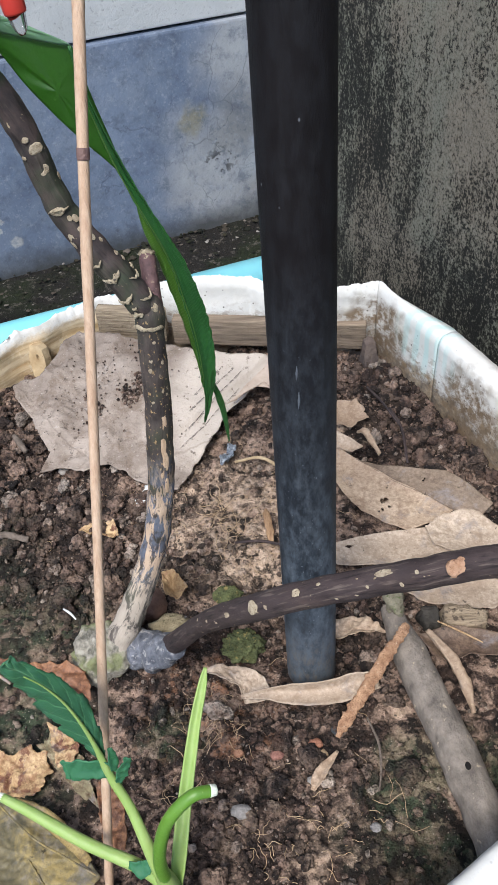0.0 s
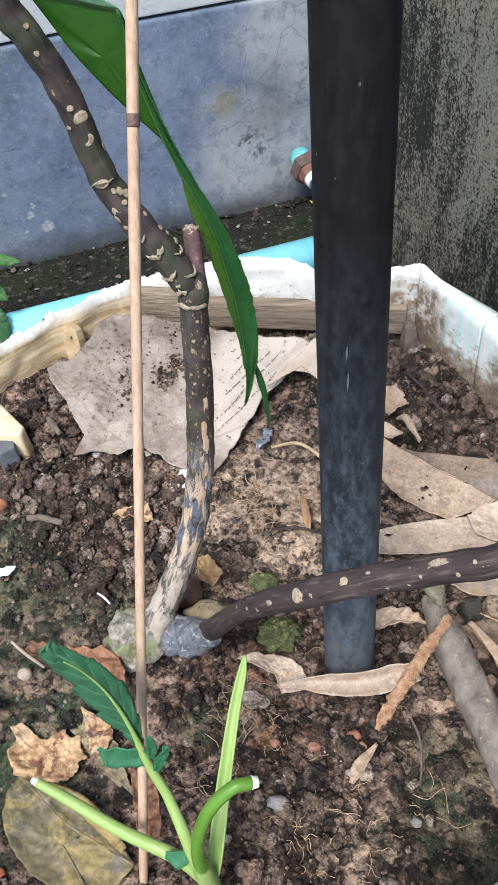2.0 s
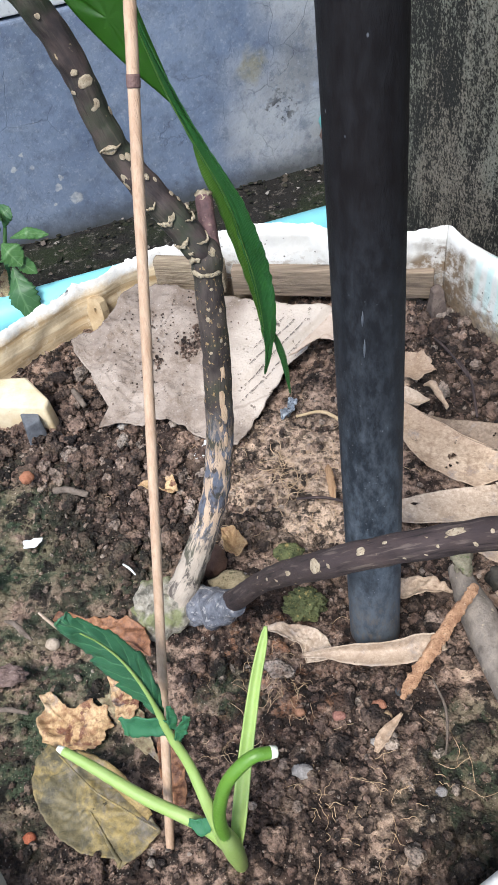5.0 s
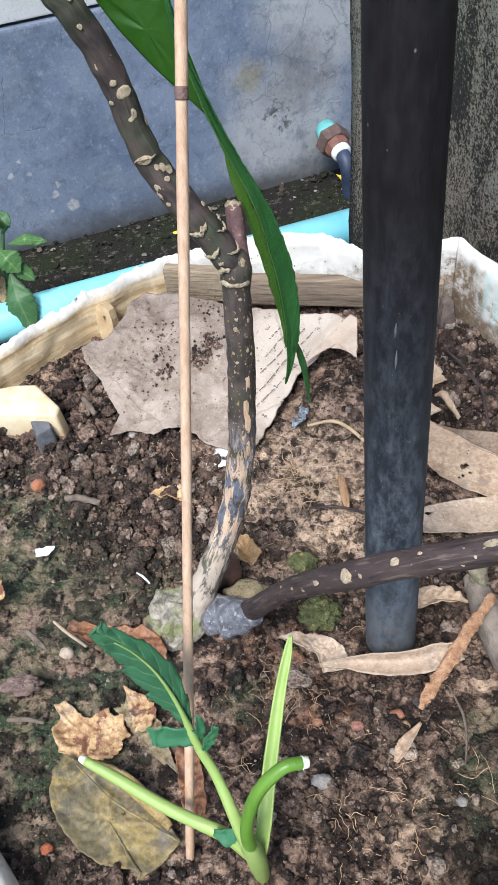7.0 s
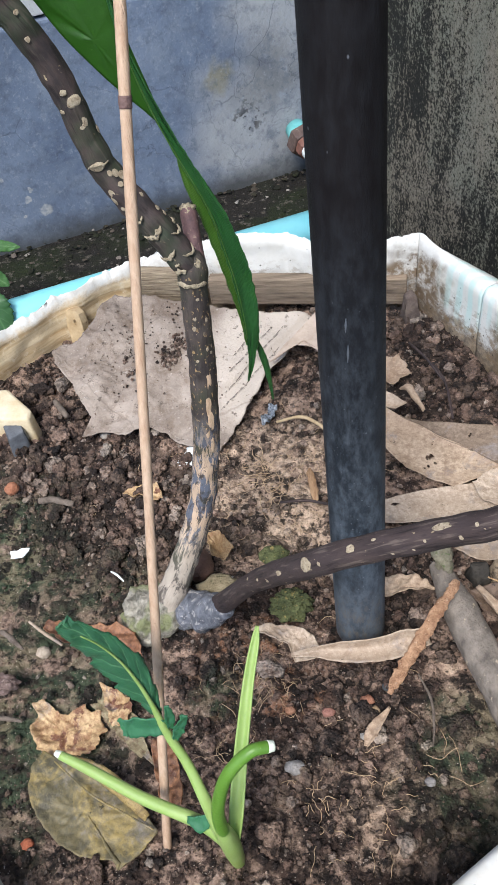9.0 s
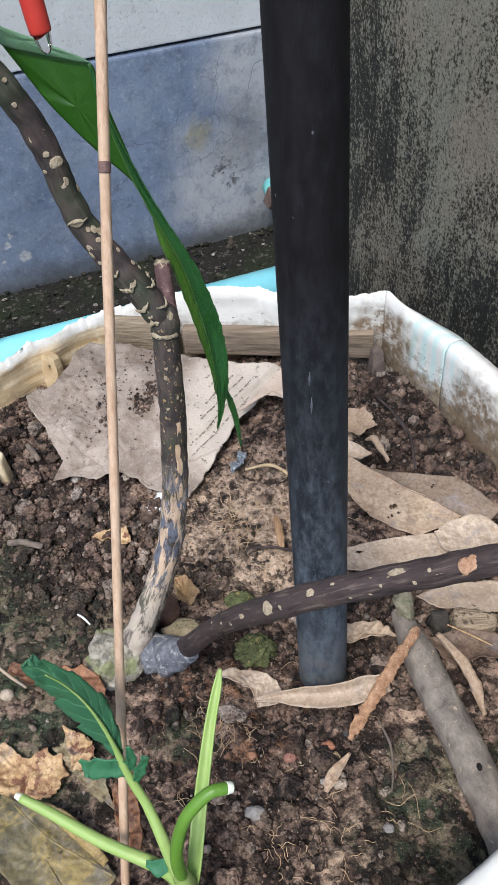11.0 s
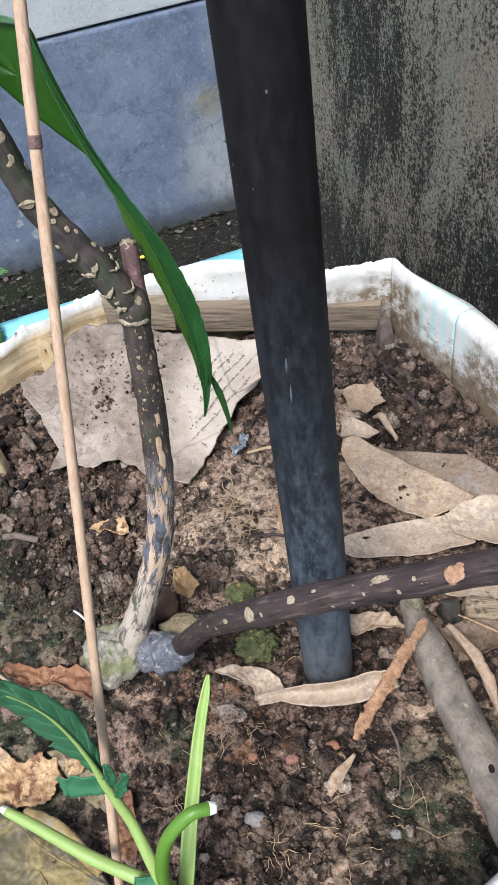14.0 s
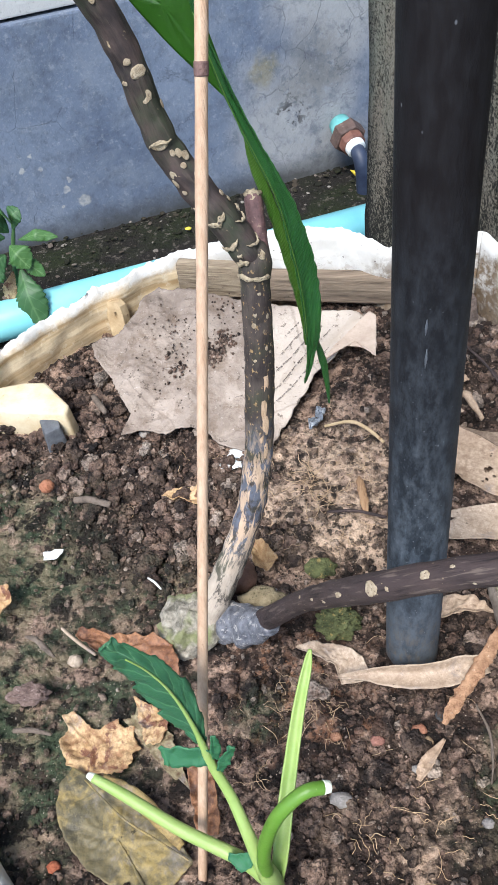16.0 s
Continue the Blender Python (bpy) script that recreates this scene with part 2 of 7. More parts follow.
def earth(n):
    """The soil's colours by place: dark loam, pinkish crust, tan crust, moss."""
    patch = n.noise(52, 6, 0.62, distort=0.3)
    blot = n.noise(24, 4, 0.6, n.map(shift=(2, 5, 1)))
    mid = n.noise(150, 6, 0.7)
    fine = n.noise(520, 4, 0.65)
    loam = n.mix(n.ramp(mid, (0.32, 0.0), (0.70, 1.0)), (0.009, 0.007, 0.006), (0.108, 0.069, 0.053))
    pink = n.mix(n.ramp(mid, (0.30, 0.0), (0.68, 1.0)), (0.135, 0.088, 0.066), (0.52, 0.365, 0.275))
    tan = n.mix(n.ramp(mid, (0.25, 0.0), (0.70, 1.0)), (0.37, 0.245, 0.165), (0.84, 0.645, 0.475))
    c = n.mix(n.ramp(patch, (0.465, 0.0), (0.54, 1.0)), loam, pink)
    front = n.spot(0.02, -0.14, 0.20, 0.5, wobble=0.05)
    c = n.mix(n.math("MULTIPLY", front, n.ramp(patch, (0.60, 0.0), (0.65, 0.7))), c, tan)
    worn = n.math("MULTIPLY", n.spot(0.005, 0.120, 0.105, 0.65, wobble=0.03), n.math("MULTIPLY", n.ramp(blot, (0.30, 0.60), (0.52, 1.0)), n.ramp(n.noise(95, 6, 0.72, n.map(shift=(8, 3, 2))), (0.42, 0.12), (0.55, 1.0))))
    worn = n.math("MAXIMUM", worn, n.math("MULTIPLY", n.spot(0.02, 0.06, 0.06, 0.8, wobble=0.03), n.ramp(patch, (0.44, 0.0), (0.52, 0.9))))
    worn = n.math("MAXIMUM", worn, n.math("MULTIPLY", n.spot(0.055, -0.165, 0.04, 0.8, wobble=0.03), n.ramp(patch, (0.44, 0.0), (0.54, 0.55))))
    worn = n.math("MAXIMUM", worn, n.math("MULTIPLY", n.spot(0.105, 0.20, 0.04, 0.8, wobble=0.03), n.ramp(patch, (0.40, 0.0), (0.50, 0.9))))
    c = n.mix(worn, c, tan)
    red = n.math("MULTIPLY", n.spot(-0.02, -0.06, 0.07, 0.8, wobble=0.03), n.ramp(n.noise(85, 5, 0.65, n.map(shift=(1, 1, 4))), (0.50, 0.0), (0.58, 0.75)))
    c = n.mix(red, c, n.mix(mid, (0.22, 0.095, 0.050), (0.56, 0.29, 0.165)))
    left = n.math("MAXIMUM", n.spot(-0.24, 0.06, 0.12, 0.6, wobble=0.05), n.spot(-0.20, -0.08, 0.13, 0.7, wobble=0.05))
    bits = n.math("MAXIMUM", n.spot(0.135, -0.15, 0.085, 0.5, wobble=0.04), n.spot(-0.13, 0.03, 0.06, 0.9, wobble=0.04))
    bits = n.math("MAXIMUM", bits, n.spot(-0.045, -0.075, 0.03, 0.8, wobble=0.02))
    grow = n.ramp(n.noise(34, 7, 0.68, n.map(shift=(4, 2, 6))), (0.36, 0.0), (0.48, 1.0))
    moss = n.mix(n.ramp(n.noise(210, 5, 0.7), (0.3, 0.0), (0.7, 1.0)), (0.010, 0.019, 0.011), (0.088, 0.118, 0.066))
    moss = n.mix(n.ramp(patch, (0.46, 0.0), (0.56, 0.8)), moss, n.mix(mid, (0.10, 0.085, 0.052), (0.33, 0.275, 0.175)))
    c = n.mix(n.math("MULTIPLY", n.math("MAXIMUM", left, n.math("MULTIPLY", bits, 0.85)), grow), c, moss)
    c = n.mix(n.ramp(n.noise(46, 6, 0.66, n.map(shift=(7, 7, 2))), (0.535, 0.0), (0.585, 0.9)), c, (0.010, 0.008, 0.007))
    c = n.mix(n.ramp(n.cells(330), (0.09, 0.75), (0.14, 0.0)), c, (0.64, 0.55, 0.45))
    c = n.mix(n.ramp(n.cells(260, vector=n.map(shift=(3, 3, 3))), (0.05, 0.6), (0.09, 0.0)), c, (0.016, 0.012, 0.010))
    return c, mid, fine


def blot_of(n):
    return n.noise(70, 5, 0.65, n.map(shift=(9, 4, 2)), 0.4)


def soil_material():
    n = Net("potting_soil")
    c, mid, fine = earth(n)
    # moist black loam; under loose clods it also paints in the gaps' shade
    loam_and_gap_shade = n.math("MAXIMUM", n.spot(-0.14, 0.10, 0.085, 0.5, wobble=0.03), n.spot(-0.20, 0.19, 0.06, 0.6, wobble=0.03))
    loam_and_gap_shade = n.math("MAXIMUM", loam_and_gap_shade, n.math("MAXIMUM", n.spot(0.185, 0.20, 0.085, 0.5, wobble=0.03), n.spot(0.078, -0.012, 0.045, 0.6, wobble=0.02)))
    black = n.math("MAXIMUM", n.spot(0.030, -0.120, 0.070, 0.7, wobble=0.05), n.math("MAXIMUM", n.spot(-0.01, -0.165, 0.050, 0.7, wobble=0.04), n.spot(0.085, -0.175, 0.050, 0.7, wobble=0.04)))
    loam_and_gap_shade = n.math("MAXIMUM", loam_and_gap_shade, n.math("MULTIPLY", black, n.ramp(blot_of(n), (0.44, 0.15), (0.56, 0.95))))
    c = n.mix(n.math("MULTIPLY", loam_and_gap_shade, 0.88), c, n.mix(mid, (0.006, 0.005, 0.004), (0.030, 0.020, 0.016)))
    crumb = n.cells(170, vector=n.warp(60, 0.006))
    h = n.math("ADD", n.math("MULTIPLY", mid, 1.3), n.math("ADD", n.math("MULTIPLY", fine, 0.4), n.math("MULTIPLY", crumb, -1.0)))
    return n.done(c, n.ramp(mid, (0.3, 0.78), (0.7, 0.98)), h, 0.0045, 1.0, spec=0.28)


def clod_material():
    n = Net("soil_clods")
    c, mid, fine = earth(n)
    own = n.ramp(n.island(), (0.0, (0.012, 0.009, 0.009)), (0.34, (0.034, 0.022, 0.018)), (0.62, (0.165, 0.100, 0.076)), (0.86, (0.42, 0.285, 0.215)), (1.0, (0.64, 0.54, 0.45)))
    own = n.mix(n.ramp(mid, (0.36, 0.85), (0.60, 0.0)), own, (0.009, 0.007, 0.006))
    c = n.mix(0.66, c, own)
    c = n.mix(n.ramp(n.cells(800), (0.05, 0.5), (0.10, 0.0)), c, (0.6, 0.55, 0.48))
    h = n.math("ADD", n.math("MULTIPLY", mid, 1.6), n.math("MULTIPLY", n.cells(420, vector=n.warp(150, 0.003)), -0.9))
    return n.done(c, 0.86, h, 0.0035, 1.0, spec=0.35)


LICHEN = [(-0.545, 1.579, 0.089, 0.019), (-0.582, 1.566, 0.128, 0.012), (-0.569, 1.571, 0.153, 0.008), (-0.643, 1.546, 0.235, 0.008), (-0.628, 1.551, 0.196, 0.007), (-0.669, 1.537, 0.203, 0.009), (-0.600, 1.560, 0.085, 0.007)]


def blue_wall_material():
    n = Net("weathered_blue_lime_wash")
    big, mid, fine = n.noise(2.4, 5, 0.6), n.noise(11, 7, 0.65), n.noise(90, 4, 0.6)
    c = n.mix(n.ramp(big, (0.35, 0.0), (0.65, 1.0)), (0.084, 0.112, 0.172), (0.165, 0.203, 0.270))
    c = n.mix(n.math("MULTIPLY", n.ramp(mid, (0.48, 0.0), (0.72, 1.0)), 0.5), c, (0.23, 0.26, 0.295))
    c = n.mix(n.math("MULTIPLY", n.ramp(n.noise(5.5, 8, 0.75, distort=0.6), (0.52, 0.0), (0.70, 1.0)), 0.5), c, (0.060, 0.075, 0.102))
    pale = n.math("MAXIMUM", n.spot(0.02, 1.78, 0.26, 0.6, 0.16, 0.12, 7), n.spot(0.13, 1.80, 0.22, 0.6, 0.42, 0.12, 6))
    c = n.mix(n.math("MULTIPLY", pale, 0.8), c, n.mix(mid, (0.25, 0.255, 0.26), (0.40, 0.405, 0.40)))
    grey = n.spot(0.07, 1.79, 0.15, 0.9, 0.27, 0.09, 9)
    c = n.mix(n.math("MULTIPLY", grey, 0.65), c, (0.12, 0.12, 0.118))
    brown = n.spot(-0.06, 1.745, 0.05, 0.7, 0.305, 0.05, 18)
    c = n.mix(n.math("MULTIPLY", brown, 0.85), c, (0.20, 0.185, 0.13))
    hole = n.math("MULTIPLY", n.spot(0.002, 1.763, 0.07, 0.8, 0.185, 0.03, 30), n.ramp(n.noise(55, 5, 0.65), (0.52, 0.0), (0.57, 0.9)))
    c = n.mix(hole, c, (0.03, 0.028, 0.025))
    line = n.noise(3.6, 6, 0.62, distort=0.5)
    crack = n.math("MULTIPLY", n.ramp(line, (0.492, 0.0), (0.4965, 1.0), (0.5035, 1.0), (0.508, 0.0)), n.ramp(n.noise(2.3, 3, 0.5, n.map(shift=(3, 1, 2))), (0.50, 0.0), (0.58, 1.0)))
    net = n.cells(6.5, "DISTANCE_TO_EDGE", n.warp(5, 0.16))
    hair = n.math("MULTIPLY", n.ramp(net, (0.003, 1.0), (0.009, 0.0)), n.ramp(n.noise(3.1, 4, 0.6, n.map(shift=(6, 2, 1))), (0.47, 0.0), (0.55, 0.9)))
    crack = n.math("MAXIMUM", crack, hair)
    c = n.mix(n.ramp(n.noise(42, 6, 0.7), (0.56, 0.0), (0.68, 0.45)), c, (0.28, 0.315, 0.36))
    c = n.mix(n.ramp(n.noise(60, 5, 0.7, n.map(shift=(2, 2, 9))), (0.60, 0.0), (0.68, 0.5)), c, (0.065, 0.080, 0.110))
    for x, y, z, r in LICHEN:
        c = n.mix(n.math("MULTIPLY", n.spot(x, y, r, 0.35, z, 0.009, 90), n.ramp(fine, (0.30, 0.25), (0.55, 0.75))), c, (0.40, 0.40, 0.38))
    c = n.mix(n.ramp(n.noise(26, 8, 0.74, n.map(shift=(5, 3, 1))), (0.50, 0.0), (0.66, 0.55)), c, (0.070, 0.086, 0.122))
    c = n.mix(n.ramp(n.noise(120, 6, 0.72, n.map(shift=(1, 6, 1))), (0.56, 0.0), (0.68, 0.40)), c, (0.30, 0.33, 0.37))
    c = n.mix(n.math("MULTIPLY", crack, 0.34), c, (0.045, 0.052, 0.066))
    damp = n.math("SUBTRACT", 1.0, n.math("MULTIPLY", n.math("ADD", n.axis("Z"), n.math("MULTIPLY", n.math("SUBTRACT", mid, 0.5), 0.10)), 14.0), clamp=True)
    c = n.mix(n.math("MULTIPLY", damp, 0.85), c, (0.045, 0.045, 0.04))
    h = n.math("ADD", n.math("MULTIPLY", mid, 2.0), n.math("ADD", fine, n.math("MULTIPLY", crack, -0.5)))
    return n.done(c, 0.85, h, 0.003, 0.5, spec=0.3)


def block_wall_material():
    n = Net("grey_cement_render")
    mid, fine = n.noise(14, 6, 0.6), n.noise(120, 4, 0.65)
    c = n.mix(mid, (0.36, 0.37, 0.37), (0.50, 0.505, 0.50))
    c = n.mix(n.ramp(fine, (0.30, 0.5), (0.42, 0.0)), c, (0.18, 0.18, 0.18))
    return n.done(c, 0.9, n.math("ADD", mid, fine), 0.003, 0.5, spec=0.25)


def stained_wall_material():
    n = Net("black_stained_cement")
    flake = n.noise(230, 7, 0.72, n.map((1, 1, 0.80)), 0.15)
    crumb = n.noise(420, 5, 0.70, n.map(shift=(2, 1, 5)))
    run = n.noise(34, 6, 0.7, n.map((1, 1, 0.30)))
    big = n.noise(6.0, 4, 0.6, n.map((1, 1, 0.55)))
    fine = n.noise(620, 4, 0.65)
    lift = n.math("ADD", n.math("MULTIPLY", flake, 0.36), n.math("MULTIPLY", crumb, 0.27))
    lift = n.math("ADD", lift, n.math("MULTIPLY", run, 0.22))
    lift = n.math("ADD", lift, n.math("MULTIPLY", big, 0.26))
    lift = n.math("ADD", lift, n.math("MULTIPLY", n.math("SUBTRACT", n.axis("Z"), 0.68), 0.13))
    bare = n.ramp(lift, (0.545, 0.0), (0.590, 1.0))
    dark = n.mix(fine, (0.006, 0.006, 0.005), (0.030, 0.030, 0.026))
    hue = n.ramp(n.noise(9, 4, 0.6, n.map((1, 1, 0.6), shift=(4, 4, 1))), (0.40, 0.0), (0.58, 1.0))
    pale = n.mix(hue, n.mix(flake, (0.140, 0.143, 0.112), (0.27, 0.273, 0.220)), n.mix(flake, (0.150, 0.130, 0.100), (0.33, 0.295, 0.235)))
    c = n.mix(bare, dark, n.mix(n.ramp(crumb, (0.36, 0.7), (0.54, 0.0)), pale, (0.055, 0.053, 0.046)))
    c = n.mix(n.ramp(n.cells(150), (0.05, 0.45), (0.08, 0.0)), c, (0.40, 0.39, 0.35))
    h = n.math("ADD", n.math("MULTIPLY", bare, 0.7), fine)
    return n.done(c, 0.92, h, 0.003, 0.8, spec=0.25)


def ground_material():
    n = Net("mossy_dark_ground")
    big, mid, fine = n.noise(5, 5, 0.6), n.noise(26, 7, 0.7), n.noise(130, 4, 0.6)
    c = n.mix(mid, (0.004, 0.0035, 0.003), (0.026, 0.022, 0.017))
    c = n.mix(n.math("MULTIPLY", n.ramp(big, (0.45, 0.0), (0.6, 1.0)), 0.7), c, n.mix(fine, (0.004, 0.008, 0.002), (0.026, 0.040, 0.009)))
    c = n.mix(n.ramp(n.noise(44, 6, 0.70), (0.575, 0.0), (0.62, 0.7)), c, (0.125, 0.108, 0.088))
    c = n.mix(n.ramp(n.noise(75, 6, 0.72, n.map(shift=(3, 1, 1))), (0.62, 0.0), (0.66, 0.8)), c, (0.27, 0.245, 0.21))
    return n.done(c, 0.95, n.math("ADD", n.math("MULTIPLY", mid, 2.0), fine), 0.012, 0.9, spec=0.3)


def foam_material():
    n = Net("aged_white_foam")
    mid, fine = n.noise(24, 6, 0.65), n.noise(130, 5, 0.68)
    bead = n.cells(230, "F1")
    c = n.mix(n.ramp(mid, (0.3, 0.0), (0.7, 1.0)), (0.60, 0.585, 0.54), (0.80, 0.79, 0.75))
    c = n.mix(n.ramp(n.noise(16, 5, 0.6, n.map(shift=(5, 1, 0))), (0.54, 0.0), (0.66, 0.35)), c, (0.62, 0.52, 0.36))
    edge = n.math("ADD", n.axis("Z"), n.math("MULTIPLY", n.math("SUBTRACT", fine, 0.5), 0.016))
    west = n.math("MAXIMUM", n.spot(-0.21, 0.32, 0.16, 0.35, wobble=0.03, scale=18), n.spot(-0.33, 0.12, 0.17, 0.5))
    east = n.math("MULTIPLY", n.math("SUBTRACT", 1.0, n.math("MULTIPLY", west, 0.85)), n.math("SUBTRACT", 1.0, n.spot(-0.18, -0.20, 0.14, 0.3)))
    old = n.math("MULTIPLY", west, n.ramp(edge, (0.667, 1.0), (0.675, 0.0)))
    layer = n.noise(60, 5, 0.6, n.map((0.10, 0.10, 2.4)), 0.3)
    straw = n.mix(n.ramp(layer, (0.36, 0.0), (0.50, 0.55), (0.64, 1.0)), (0.52, 0.355, 0.18), (0.83, 0.68, 0.45))
    straw = n.mix(n.ramp(fine, (0.55, 0.0), (0.68, 0.6)), straw, (0.86, 0.77, 0.58))
    c = n.mix(old, c, straw)
    # soil splashed up the walls, and a turquoise print on one panel
    dirt = n.math("SUBTRACT", 1.0, n.math("MULTIPLY", n.math("SUBTRACT", n.math("ADD", n.axis("Z"), n.math("MULTIPLY", n.math("SUBTRACT", n.noise(60, 7, 0.75), 0.5), 0.10)), 0.656), 55.0), clamp=True)
    c = n.mix(n.math("MULTIPLY", n.math("MULTIPLY", dirt, 0.9), east), c, n.mix(n.ramp(fine, (0.35, 0.0), (0.65, 1.0)), (0.060, 0.038, 0.022), (0.34, 0.25, 0.155)))
    grime = n.math("MULTIPLY", n.ramp(n.noise(70, 6, 0.72, n.map((1, 1, 1.6))), (0.53, 0.0), (0.60, 0.8)), n.ramp(n.axis("Z"), (0.668, 1.0), (0.700, 0.0)))
    c = n.mix(n.math("MULTIPLY", grime, east), c, (0.26, 0.175, 0.095))
    # mud washed up the corner, and brown tide marks along the lower walls
    mud = n.math("MAXIMUM", n.spot(0.160, 0.308, 0.050, 0.5, 0.680, 0.030, 45), n.spot(0.222, 0.180, 0.055, 0.5, 0.668, 0.030, 40))
    mud = n.math("MAXIMUM", mud, n.math("MULTIPLY", n.spot(0.085, 0.315, 0.050, 0.6, 0.672, 0.025, 50), 0.8))
    c = n.mix(n.math("MULTIPLY", mud, n.ramp(n.noise(95, 6, 0.75), (0.40, 0.25), (0.55, 1.0))), c, n.mix(fine, (0.060, 0.038, 0.024), (0.30, 0.215, 0.135)))
    c = n.mix(n.math("MULTIPLY", n.math("MULTIPLY", n.ramp(n.cells(130), (0.08, 0.9), (0.14, 0.0)), east), n.ramp(n.axis("Z"), (0.70, 1.0), (0.718, 0.15))), c, (0.05, 0.033, 0.022))
    wave = n.t.nodes.new("ShaderNodeTexWave")
    wave.bands_direction = "Y"
    wave.inputs["Scale"].default_value, wave.inputs["Distortion"].default_value = 26.0, 1.6
    n.put(wave.inputs["Vector"], n.where)
    teal = n.math("MULTIPLY", n.spot(0.196, 0.250, 0.050, 0.7, 0.700, 0.02, 30), n.ramp(wave.outputs["Fac"], (0.30, 0.08), (0.75, 0.42)))
    c = n.mix(teal, c, (0.34, 0.70, 0.68))
    h = n.math("ADD", n.math("MULTIPLY", bead, -0.12), n.math("ADD", n.math("MULTIPLY", fine, 0.35), n.math("MULTIPLY", layer, n.math("MULTIPLY", old, 1.4))))
    return n.done(c, 0.62, h, 0.0016, 0.6, spec=0.4)


def pipe_material():
    n = Net("dark_grey_plastic_pipe")
    cloud = n.noise(16, 5, 0.62, n.map((1, 1, 0.55)))
    mid = n.noise(170, 8, 0.72, n.map((1, 1, 0.45)))
    fine = n.noise(300, 4, 0.68, n.map((1, 1, 0.35)))
    high = n.math("ADD", n.axis("Z"), n.math("MULTIPLY", n.math("SUBTRACT", cloud, 0.5), 0.07))
    low = n.ramp(high, (0.64, 1.0), (0.72, 0.74), (0.84, 0.25), (0.97, 0.0))
    c = n.mix(low, n.mix(cloud, (0.004, 0.0035, 0.004), (0.011, 0.009, 0.010)), (0.036, 0.049, 0.064))
    scuff = n.math("MULTIPLY", n.ramp(mid, (0.42, 0.0), (0.70, 1.0)), n.math("ADD", n.math("MULTIPLY", low, 0.60), 0.03))
    c = n.mix(scuff, c, (0.20, 0.238, 0.28))
    c = n.mix(n.math("MULTIPLY", n.ramp(n.noise(60, 6, 0.7, n.map((1, 1, 0.5), shift=(1, 2, 3))), (0.53, 0.0), (0.60, 1.0)), n.math("MULTIPLY", low, 0.75)), c, (0.009, 0.011, 0.015))
    c = n.mix(n.ramp(n.cells(85, vector=n.map((1, 1, 0.6))), (0.022, 0.6), (0.05, 0.0)), c, (0.17, 0.18, 0.20))
    c = n.mix(n.math("MULTIPLY", n.ramp(n.cells(240), (0.07, 0.6), (0.11, 0.0)), low), c, (0.30, 0.32, 0.35))
    c = n.mix(n.math("MULTIPLY", n.ramp(n.axis("Z"), (0.66, 0.75), (0.74, 0.0)), n.ramp(mid, (0.34, 0.35), (0.60, 1.0))), c, (0.105, 0.122, 0.142))
    mud = n.math("MULTIPLY", n.ramp(n.math("ADD", n.axis("Z"), n.math("MULTIPLY", mid, 0.05)), (0.675, 1.0), (0.715, 0.0)), n.ramp(fine, (0.46, 0.0), (0.62, 0.55)))
    c = n.mix(mud, c, (0.15, 0.125, 0.10))
    return n.done(c, n.ramp(mid, (0.3, 0.50), (0.7, 0.75)), n.math("ADD", fine, mid), 0.0007, 0.5, spec=0.17)


